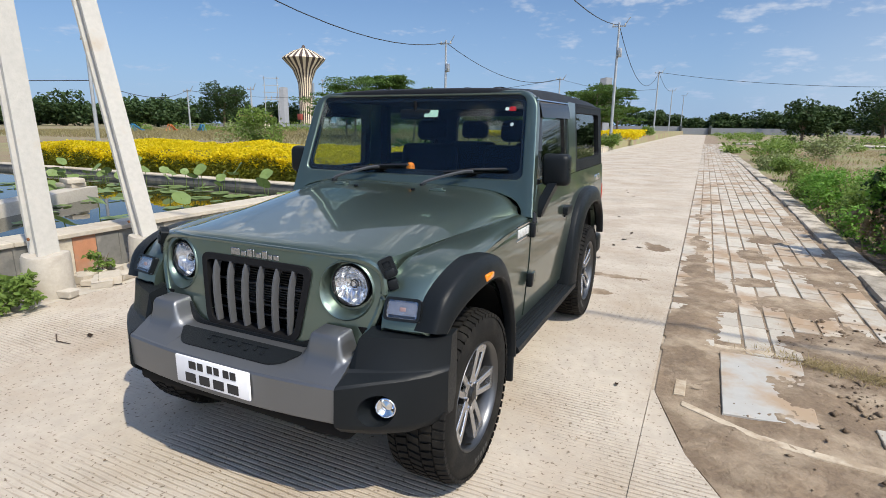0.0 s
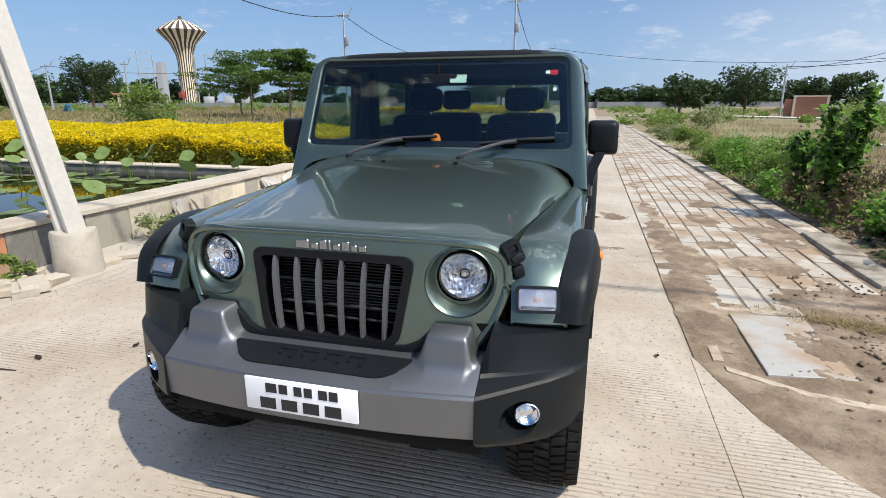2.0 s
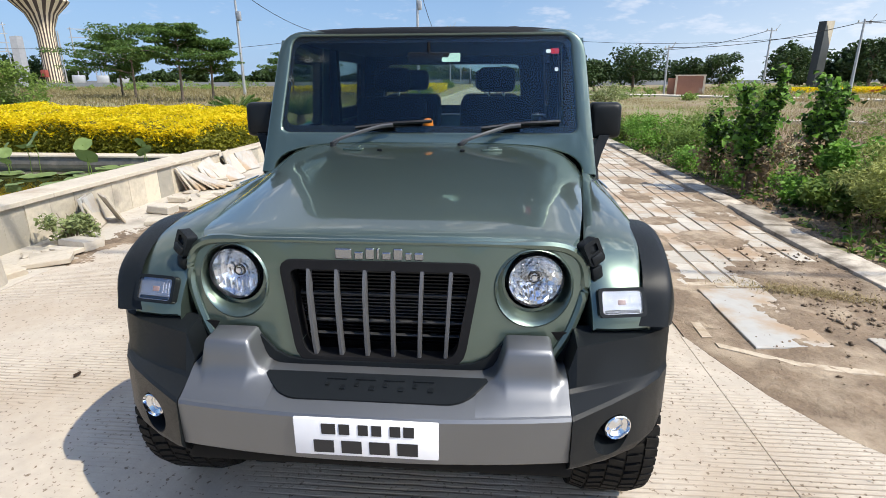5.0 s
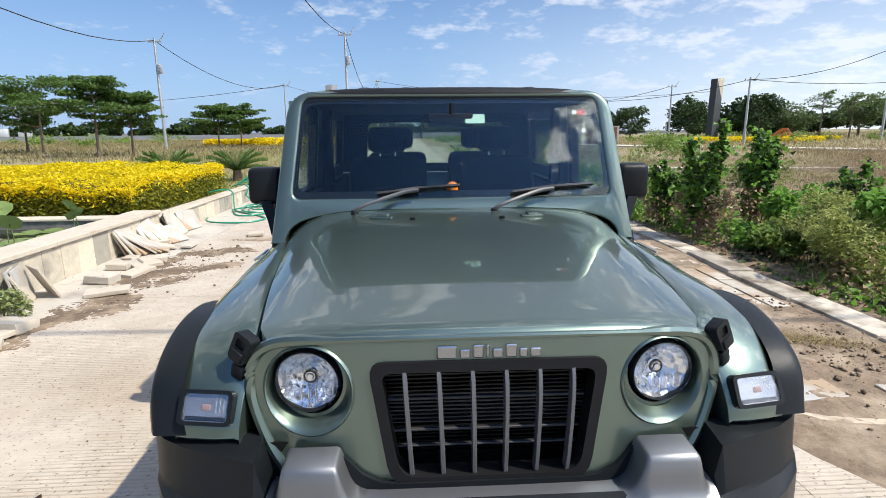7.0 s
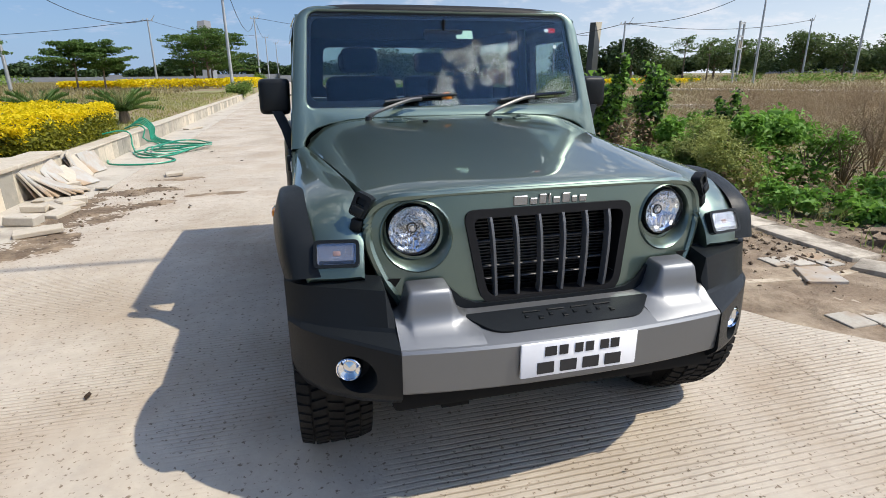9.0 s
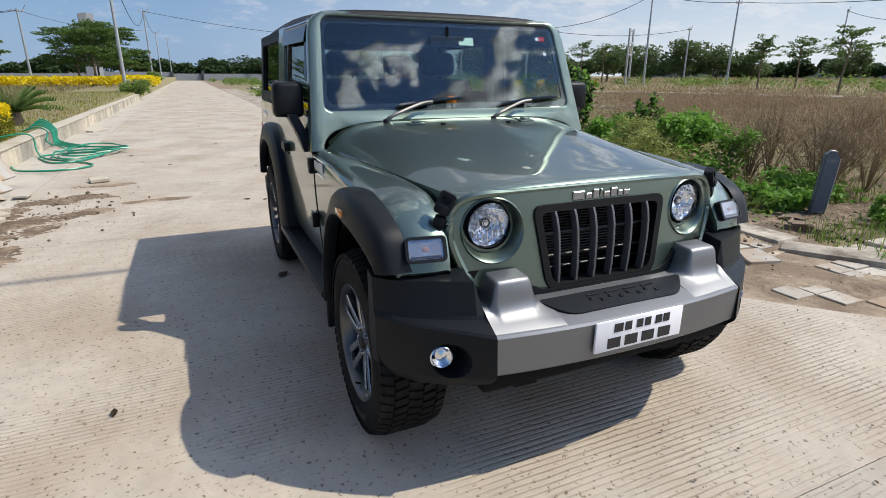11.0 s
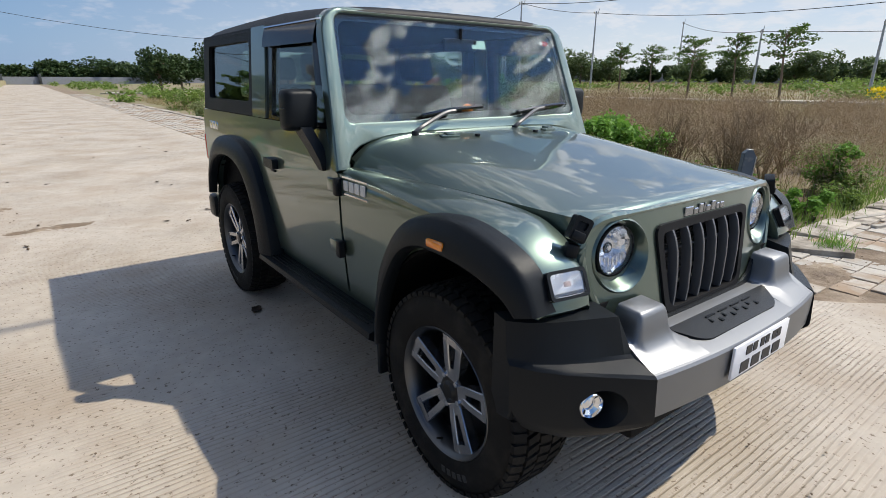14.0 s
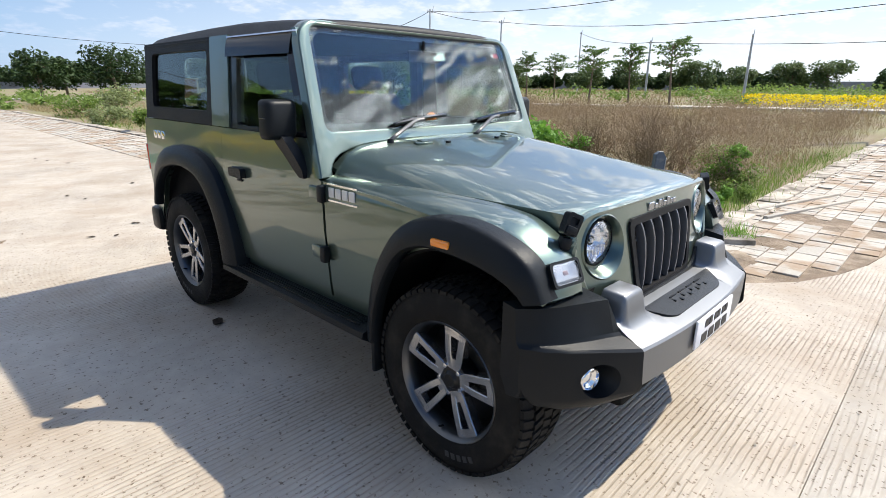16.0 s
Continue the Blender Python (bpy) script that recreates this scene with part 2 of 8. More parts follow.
def sheet(grid, offset, bm=None):
    """A curved sheet through a grid of points with a second skin moved by offset, closed round its rim."""
    bm = bm or bmesh.new()
    off = Vector(offset)
    top = [[bm.verts.new(p) for p in r] for r in grid]
    low = [[bm.verts.new(Vector(p) + off) for p in r] for r in grid]
    m, n = len(grid), len(grid[0])
    for i in range(m - 1):
        for j in range(n - 1):
            bm.faces.new((top[i][j], top[i][j + 1], top[i + 1][j + 1], top[i + 1][j]))
            bm.faces.new((low[i][j], low[i + 1][j], low[i + 1][j + 1], low[i][j + 1]))
    rim = [(0, j) for j in range(n - 1)] + [(i, n - 1) for i in range(m - 1)] + [(m - 1, j) for j in range(n - 1, 0, -1)] + [(i, 0) for i in range(m - 1, 0, -1)]
    for (a, b), (c, d) in zip(rim, rim[1:] + rim[:1]):
        bm.faces.new((top[a][b], low[a][b], low[c][d], top[c][d]))
    return bm


def box(x0, x1, y0, y1, z0, z1, bevel=0.0, bm=None, turn=None, segments=2):
    own = bmesh.new()
    bmesh.ops.create_cube(own, size=1.0)
    for v in own.verts:
        v.co = Vector((x0 + (v.co.x + 0.5) * (x1 - x0), y0 + (v.co.y + 0.5) * (y1 - y0), z0 + (v.co.z + 0.5) * (z1 - z0)))
    if bevel:
        bmesh.ops.bevel(own, geom=list(own.edges), offset=bevel, segments=segments, affect="EDGES", profile=0.5)
    if turn:
        own.transform(turn)
    if bm is None:
        return own
    me = bpy.data.meshes.new("tmp")
    own.to_mesh(me)
    own.free()
    bm.from_mesh(me)
    bpy.data.meshes.remove(me)
    return bm


def merge(bm, other, m=None):
    """Adds another bmesh to bm."""
    if m:
        other.transform(m)
    me = bpy.data.meshes.new("tmp")
    other.to_mesh(me)
    other.free()
    bm.from_mesh(me)
    bpy.data.meshes.remove(me)
    return bm


def lathe(profile, steps=32, axis="x"):
    """Turns a profile of (radius, along) round an axis; the profile is a closed loop."""
    rings = []
    for k in range(steps):
        a = 2 * math.pi * k / steps
        c, s = math.cos(a), math.sin(a)
        rings.append([(u, r * c, r * s) if axis == "x" else (r * c, u, r * s) if axis == "y" else (r * c, r * s, u) for r, u in profile])
    bm = bmesh.new()
    rows = [[bm.verts.new(p) for p in r] for r in rings]
    n = len(profile)
    for k in range(steps):
        a, b = rows[k], rows[(k + 1) % steps]
        for i in range(n):
            j = (i + 1) % n
            bm.faces.new((a[i], a[j], b[j], b[i]))
    return bm


def inside(x, y, loop):
    """Whether a point lies in a 2D loop."""
    hit = False
    for (ax, ay), (bx, by) in zip(loop, [*loop[1:], loop[0]]):
        if (ay > y) != (by > y) and x < (bx - ax) * (y - ay) / (by - ay) + ax:
            hit = not hit
    return hit


def plate_with_holes(outer, holes, place, depth, fine=0):
    """A plane plate with holes: 2D loops (u, v), laid into space by place(u, v), and thickened by the vector depth."""
    bm = bmesh.new()
    edges = []
    for loop in (outer, *holes):
        vs = [bm.verts.new((u, 0, v)) for u, v in loop]
        edges += [bm.edges.new((a, b)) for a, b in zip(vs, vs[1:] + vs[:1])]
    bmesh.ops.triangle_fill(bm, use_beauty=True, edges=edges)
    spare = [f for f in bm.faces if any(inside(f.calc_center_median().x, f.calc_center_median().z, h) for h in holes)]
    bmesh.ops.delete(bm, geom=spare, context="FACES_ONLY")
    if fine:
        bmesh.ops.subdivide_edges(bm, edges=list(bm.edges), cuts=fine, use_grid_fill=True)
    ext = bmesh.ops.extrude_face_region(bm, geom=list(bm.faces))
    moved = {g for g in ext["geom"] if isinstance(g, bmesh.types.BMVert)}
    for v in bm.verts:
        back = v in moved
        v.co = Vector(place(v.co.x, v.co.z)) + (Vector(depth) if back else Vector())
    return bm


def rounded(points, radius, steps=4):
    """Rounds the corners of a 2D polygon; radius may be a list."""
    out = []
    n = len(points)
    for i, p in enumerate(points):
        r = radius[i] if isinstance(radius, (list, tuple)) else radius
        p = Vector(p)
        a, b = Vector(points[i - 1]) - p, Vector(points[(i + 1) % n]) - p
        r1 = min(r, a.length * 0.49, b.length * 0.49)
        if r1 <= 1e-5:
            out.append(tuple(p))
            continue
        s, e = p + a.normalized() * r1, p + b.normalized() * r1
        for k in range(steps + 1):
            t = k / steps
            q = s * (1 - t) ** 2 + p * 2 * t * (1 - t) + e * t * t
            out.append(tuple(q))
    return out


def circle(cx, cy, r, n=28):
    return [(cx + r * math.cos(2 * math.pi * k / n), cy + r * math.sin(2 * math.pi * k / n)) for k in range(n)]


def tube(points, radius, sides=6, closed=False, bm=None):
    """A round bar along a line of points; radius may be a list."""
    pts = [Vector(p) for p in points]
    rings = []
    n = len(pts)
    up = Vector((0.13, 0.21, 0.97))
    for i, p in enumerate(pts):
        d = (pts[(i + 1) % n] - pts[i - 1]) if closed else (pts[min(i + 1, n - 1)] - pts[max(i - 1, 0)])
        d.normalize()
        a = d.cross(up)
        if a.length < 1e-3:
            a = d.cross(Vector((1, 0, 0)))
        a.normalize()
        b = d.cross(a)
        r = radius[i] if isinstance(radius, (list, tuple)) else radius
        rings.append([p + a * r * math.cos(2 * math.pi * k / sides) + b * r * math.sin(2 * math.pi * k / sides) for k in range(sides)])
    if closed:
        rings.append(rings[0])
    return loft(rings, True, not closed, bm)


def curve_through(points, steps=6):
    """Catmull-Rom points through a polyline."""
    pts = [np.array(p, float) for p in points]
    pts = [2 * pts[0] - pts[1], *pts, 2 * pts[-1] - pts[-2]]
    out = []
    for i in range(1, len(pts) - 2):
        p0, p1, p2, p3 = pts[i - 1:i + 3]
        for k in range(steps):
            t = k / steps
            out.append(0.5 * (2 * p1 + (p2 - p0) * t + (2 * p0 - 5 * p1 + 4 * p2 - p3) * t * t + (3 * p1 - p0 - 3 * p2 + p3) * t ** 3))
    out.append(pts[-2])
    return [tuple(p) for p in out]


def carve(bm, cutter):
    """Cuts one closed bmesh out of another."""
    obs = []
    for b in (bm, cutter):
        bmesh.ops.recalc_face_normals(b, faces=b.faces)
        me = bpy.data.meshes.new("tmp")
        b.to_mesh(me)
        b.free()
        obs.append(bpy.data.objects.new("tmp", me))
        scene.collection.objects.link(obs[-1])
    mod = obs[0].modifiers.new("cut", "BOOLEAN")
    mod.operation, mod.object, mod.solver = "DIFFERENCE", obs[1], "EXACT"
    done = obs[0].evaluated_get(bpy.context.evaluated_depsgraph_get())
    out = bmesh.new()
    out.from_mesh(done.to_mesh())
    for ob in obs:
        me = ob.data
        bpy.data.objects.remove(ob)
        bpy.data.meshes.remove(me)
    return out


def empty(name, m=None):
    ob = new(name)
    ob.empty_display_size = 0.2
    if m:
        ob.matrix_world = m
    return ob


def lerp(x, xs, ys):
    return float(np.interp(x, xs, ys))


# ---- plant helpers ----
def mesh_np(name, verts, faces, mat, parent=None):
    """A mesh of equal polygons from arrays."""
    verts, faces = np.asarray(verts, np.float32), np.asarray(faces, np.int32)
    me = bpy.data.meshes.new(name)
    n, k = faces.shape
    me.vertices.add(len(verts))
    me.vertices.foreach_set("co", verts.ravel())
    me.loops.add(n * k)
    me.loops.foreach_set("vertex_index", faces.ravel())
    me.polygons.add(n)
    me.polygons.foreach_set("loop_start", np.arange(0, n * k, k, dtype=np.int32))
    me.update(calc_edges=True)
    me.validate()
    me.materials.append(mat)
    ob = new(name, me)
    if parent:
        ob.parent = parent
    return ob


def unit(v):
    return v / np.maximum(np.linalg.norm(v, axis=1, keepdims=True), 1e-9)


def leaf_mesh(name, centres, size, mat, rng, parent=None, slim=0.5, droop=0.35, up=0.4, spread=0.35):
    """Folded leaves: six points each, two quads meeting on the midrib. size: mean length."""
    c = np.asarray(centres, float)
    n = len(c)
    out = rng.normal(size=(n, 3))
    out[:, 2] = out[:, 2] * 0.5 + rng.uniform(-0.3, 0.5, n)
    d = unit(out)
    nrm = rng.normal(size=(n, 3)) * 0.8
    nrm[:, 2] += up * 3
    side = unit(np.cross(d, nrm))
    nr = np.cross(side, d)
    ln = (size * (1 + spread * rng.normal(size=n)).clip(0.45, 1.8))[:, None]
    w = ln * slim * 0.5
    base, tip = c - d * ln * 0.5, c + d * ln * 0.5 - nr * ln * droop * 0.4
    mid = c + nr * ln * 0.06
    l1, r1 = mid - side * w + nr * ln * 0.10, mid + side * w + nr * ln * 0.10
    v = np.stack([base, l1, tip, r1, mid], 1).reshape(-1, 3)
    k = np.arange(n)[:, None] * 5
    f = np.concatenate([k + [0, 4, 1], k + [4, 2, 1], k + [0, 3, 4], k + [4, 3, 2]], 1).reshape(-1, 3)
    return mesh_np(name, v, f, mat, parent)


def blades(name, roots, height, width, mat, rng, lean=0.35, parent=None, segs=2):
    """Upright grass blades or stems: narrow strips that bend."""
    r = np.asarray(roots, float)
    n = len(r)
    a = rng.uniform(0, 2 * np.pi, n)
    face = np.stack([np.cos(a), np.sin(a), np.zeros(n)], 1)
    b = rng.uniform(0, 2 * np.pi, n)
    bend = np.stack([np.cos(b), np.sin(b), np.zeros(n)], 1) * (lean * np.abs(rng.normal(size=n)))[:, None]
    h = (height * (1 + 0.3 * rng.normal(size=n)).clip(0.35, 1.9))[:, None]
    rows = []
    for s in range(segs + 1):
        t = s / segs
        p = r + bend * h * t * t + np.array([0, 0, 1.0]) * h * t
        w = width * (1 - 0.8 * t)
        rows += [p - face * w / 2, p + face * w / 2]
    v = np.stack(rows, 1).reshape(-1, 3)
    m = 2 * (segs + 1)
    k = np.arange(n)[:, None] * m
    f = np.concatenate([k + [2 * s, 2 * s + 1, 2 * s + 3, 2 * s + 2] for s in range(segs)], 1).reshape(-1, 4)
    return mesh_np(name, v, f, mat, parent)


def foliage(name, color, tint, through=0.3, rough=0.6):
    """Leaf material with colour that varies from leaf to leaf and lets some light through."""
    m = bpy.data.materials.new(name)
    m.use_nodes = True
    nt = m.node_tree
    bsdf, out = nt.nodes["Principled BSDF"], nt.nodes["Material Output"]
    geo, co = nt.nodes.new("ShaderNodeNewGeometry"), nt.nodes.new("ShaderNodeTexCoord")
    nz = nt.nodes.new("ShaderNodeTexNoise")
    nz.inputs["Scale"].default_value = 1.3
    nt.links.new(co.outputs["Object"], nz.inputs["Vector"])
    add = nt.nodes.new("ShaderNodeMath")
    add.operation = "ADD"
    nt.links.new(geo.outputs["Random Per Island"], add.inputs[0])
    nt.links.new(nz.outputs["Fac"], add.inputs[1])
    half = nt.nodes.new("ShaderNodeMath")
    half.operation, half.inputs[1].default_value = "MULTIPLY", 0.5
    nt.links.new(add.outputs[0], half.inputs[0])
    mix = nt.nodes.new("ShaderNodeMixRGB")
    mix.inputs[1].default_value, mix.inputs[2].default_value = (*color, 1), (*tint, 1)
    nt.links.new(half.outputs[0], mix.inputs[0])
    nt.links.new(mix.outputs[0], bsdf.inputs["Base Color"])
    bsdf.inputs["Roughness"].default_value = rough
    bsdf.inputs["Specular IOR Level"].default_value = 0.3
    tl, ms = nt.nodes.new("ShaderNodeBsdfTranslucent"), nt.nodes.new("ShaderNodeMixShader")
    nt.links.new(mix.outputs[0], tl.inputs[0])
    ms.inputs[0].default_value = through
    nt.links.new(bsdf.outputs[0], ms.inputs[1])
    nt.links.new(tl.outputs[0], ms.inputs[2])
    nt.links.new(ms.outputs[0], out.inputs[0])
    return m


LEAF_GREEN = foliage("green_leaves", (0.085, 0.15, 0.028), (0.25, 0.345, 0.08), 0.45)
LEAF_BRIGHT = foliage("bright_green_leaves", (0.095, 0.21, 0.030), (0.23, 0.42, 0.07), 0.45)
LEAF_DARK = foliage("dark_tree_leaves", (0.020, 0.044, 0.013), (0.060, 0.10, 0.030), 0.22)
LEAF_PALE = foliage("pale_feathery_leaves", (0.15, 0.19, 0.07), (0.30, 0.34, 0.15))
LEAF_FEATHER = foliage("yellow_green_feathery_leaves", (0.19, 0.23, 0.055), (0.42, 0.45, 0.15), 0.4)
LEAF_YELLOW = foliage("yellow_hedge_leaves", (0.58, 0.44, 0.007), (0.88, 0.71, 0.011), 0.5)
LEAF_HEDGE_GREEN = foliage("hedge_green_leaves", (0.045, 0.065, 0.008), (0.26, 0.25, 0.015))
LOTUS = foliage("lotus_leaves", (0.09, 0.14, 0.04), (0.24, 0.32, 0.11), 0.25, 0.45)
DRY = foliage("dry_stems", (0.17, 0.115, 0.068), (0.36, 0.27, 0.165), 0.25, 0.8)
DRY_PALE = foliage("straw_grass", (0.24, 0.19, 0.09), (0.42, 0.34, 0.18), 0.25, 0.8)
LAWN = foliage("lawn_grass", (0.14, 0.16, 0.035), (0.33, 0.31, 0.09), 0.25, 0.7)
BARK = material("bark", (0.16, 0.12, 0.085), 0.9, vary=0.3, grain=18, coarse=3, bump=0.6, bump_scale=30)


def ball_points(n, centre, radii, rng, shell=0.55):
    """Points in an ellipsoid, most of them near its surface."""
    d = unit(rng.normal(size=(n, 3)))
    r = shell + (1 - shell) * rng.random(n) ** 0.6
    r *= 1 + 0.12 * np.sin(5 * d[:, 0] + 3 * d[:, 1]) + 0.10 * np.sin(7 * d[:, 2] + 4 * d[:, 1])
    return np.asarray(centre) + d * r[:, None] * np.asarray(radii)


def shrub(name, place, radius, height, leaf, count, mat, rng, label, category="bush", stems=7, clumps=9, slim=0.55, group=""):
    """A bush: thin branches from the ground and clumps of leaves round their ends."""
    ob = tagged(empty(name, Matrix.Translation(place)), label, category, group)
    bm, pts = bmesh.new(), []
    for k in range(stems):
        a = rng.uniform(0, 2 * math.pi)
        r = radius * rng.uniform(0.2, 0.8)
        h = height * rng.uniform(0.6, 0.95)
        tip = (r * math.cos(a), r * math.sin(a), h)
        tube([(0.04 * math.cos(a), 0.04 * math.sin(a), -0.03), (r * 0.4 * math.cos(a), r * 0.4 * math.sin(a), h * 0.55), tip], [0.012, 0.008, 0.003], 5, bm=bm)
    part("stem", bm, BARK, ob)
    for k in range(clumps):
        a, r = rng.uniform(0, 2 * math.pi), radius * math.sqrt(rng.random()) * 0.75
        h = height * rng.uniform(0.25, 0.88)
        s = radius * rng.uniform(0.28, 0.48)
        pts.append(ball_points(count // clumps, (r * math.cos(a), r * math.sin(a), h), (s, s, s * 0.75), rng, 0.2))
    pts = np.concatenate(pts)
    pts = pts[pts[:, 2] > 0.02]
    leaf_mesh("foliage", pts, leaf, mat, rng, ob, slim)
    return ob


def tall_plant(place, height, rng, label, leaf=0.080, stalks=11):
    """Upright weed: a narrow column of drooping leaves on several stalks, dry and bare towards the ground."""
    ob = tagged(empty("tall_weed", Matrix.Translation(place)), label, "plant", "tall weeds by the kerb")
    pts = []
    for k in range(stalks):
        a, r = rng.uniform(0, 2 * math.pi), 0.22 * math.sqrt(rng.random())
        h = height * (1.0 if k == 0 else rng.uniform(0.55, 0.95))
        x, y = r * math.cos(a), r * math.sin(a)
        part("stalk", tube([(x * 0.3, y * 0.3, -0.03), (x * 0.8, y * 0.8, h * 0.5), (x * 1.5, y * 1.5, h)], [0.013, 0.010, 0.004], 5), BARK, ob)
        n = int(190 * h)
        t = 0.34 + 0.68 * rng.random(n) ** 0.8
        base = np.stack([x * (0.3 + 1.2 * t), y * (0.3 + 1.2 * t), h * t], 1)
        tuft = 0.7 + 0.5 * np.sin(t * 26 + k)
        pts.append(base + rng.normal(size=(n, 3)) * np.array([0.085, 0.085, 0.05]) * (tuft * (1.25 - t * 0.55))[:, None])
    pts = np.concatenate(pts)
    pick = rng.random(len(pts))
    leaf_mesh("foliage", pts[pick < 0.6], leaf, LEAF_BRIGHT, rng, ob, 0.75, 0.8)
    leaf_mesh("dark_foliage", pts[pick > 0.6], leaf * 0.9, LEAF_DARK, rng, ob, 0.75, 0.9)
    low = pts[pick < 0.30] * np.array([1.5, 1.5, 0.5])
    leaf_mesh("dry_foliage", low, leaf * 0.7, DRY, rng, ob, 0.6, 0.9)
    return ob


def tree(name, place, height, spread, rng, label, style="round", leaf=0.28, count=2600, mat=None, group="", trunk=0.35):
    """A tree: tapered trunk, limbs and a crown of leaf clumps. style: round, tiers (flat layers) or young."""
    ob = tagged(empty(name, Matrix.Translation(place)), label, "tree", group)
    bm, pts = bmesh.new(), []
    lean = rng.uniform(-0.05, 0.05, 2) * height
    r0 = (height * 0.022 + 0.03) * (1.0 if style == "round" else 0.62)
    top = height * (0.92 if style != "round" else 0.7)
    spine = [(0, 0, -0.3), (lean[0] * 0.3, lean[1] * 0.3, height * 0.3), (lean[0] * 0.7, lean[1] * 0.7, height * 0.6), (lean[0], lean[1], top)]
    tube(spine, [r0 * 1.25, r0, r0 * 0.7, r0 * 0.25], 8, bm=bm)
    limbs = 22 if style != "round" else 10
    clumps = []
    for k in range(limbs):
        a = 2.4 * k + rng.uniform(-0.4, 0.4)
        if style == "round":
            t = rng.uniform(trunk, 0.7)
            e = rng.uniform(0.45, 1.0)
            end = np.array([math.cos(a) * spread * e * 0.8, math.sin(a) * spread * e * 0.8, height * rng.uniform(0.30, 0.9)])
            s = spread * rng.uniform(0.34, 0.5)
            clumps.append((end, (s, s, s * 0.72)))
        else:
            level = (k * 0.73 + rng.uniform(-0.5, 0.5)) % 4
            t = trunk + (0.90 - trunk) * (level + 0.5) / 4
            reach = spread * lerp(level, [0, 1.2, 2.4, 4], [0.85, 1.0, 0.85, 0.45]) * rng.uniform(0.5, 1.1)
            end = np.array([math.cos(a) * reach, math.sin(a) * reach, height * (t + rng.uniform(0.03, 0.17))])
            root = np.array([0, 0, height * t])
            for f in (0.45, 0.7, 0.9, 1.05):
                s = spread * rng.uniform(0.16, 0.28) * (1.15 - 0.4 * f)
                clumps.append((root + (end - root) * f + rng.normal(0, 0.05 * spread, 3) * np.array([1, 1, 0.5]), (s * 1.35, s * 1.35, s * rng.uniform(0.20, 0.36))))
        st = np.array([lean[0] * t, lean[1] * t, height * t])
        mid = st * 0.5 + end * 0.5 + np.array([0, 0, 0.04 * height])
        tube([tuple(st), tuple(mid), tuple(end)], [r0 * 0.42, r0 * 0.26, r0 * 0.1], 5, bm=bm)
    if style == "round":
        clumps += [(np.array([lean[0], lean[1], height * 0.80]), (spread * 0.55, spread * 0.55, height * 0.19)), (np.array([0, 0, height * 0.62]), (spread * 0.75, spread * 0.75, height * 0.16)), (np.array([0, 0, height * 0.36]), (spread * 0.7, spread * 0.7, height * 0.2))]
    else:
        clumps.append((np.array([lean[0], lean[1], height * 0.95]), (spread * 0.35, spread * 0.35, height * 0.05)))
    part("trunk", bm, BARK, ob)
    for c, radii in clumps:
        pts.append(ball_points(count // len(clumps), c, radii, rng, 0.45))
    leaf_mesh("crown", np.concatenate(pts), leaf, mat or LEAF_DARK, rng, ob, 0.6)
    return ob


# ---- the car ----
car = tagged(empty("car"), "dark green-grey metallic three-door off-roader parked on the concrete road", "car")
REAR = 3.08


def side_x(z, y=2.0):
    """Half-width of the body side: slight barrel below the belt, leaning in above it and towards the windscreen."""
    w = lerp(z, [0.40, 0.55, 0.85, 1.05, 1.26, 1.70, 1.84], [0.825, 0.845, 0.866, 0.868, 0.855, 0.822, 0.806])
    return w - lerp(z, [1.26, 1.76], [0.0, 1.0]) * lerp(y, [0.95, 1.75], [0.034, 0.0])


def side_panel(s, ys, low, high, rows=9, thick=0.035, shift=0.0):
    grid = []
    for y in ys:
        a, b = low(y), high(y)
        grid.append([(s * (side_x(a + (b - a) * k / rows, y) + shift), y, a + (b - a) * k / rows) for k in range(rows + 1)])
    return sheet(grid, (-s * thick, 0, 0))


def arch(yc, zc, r, sill):
    return lambda y: max(sill, zc + math.sqrt(max(r * r - (y - yc) ** 2, 0.0)) if abs(y - yc) < r else sill)


def span(a, b, n):
    return [a + (b - a) * k / n for k in range(n + 1)]


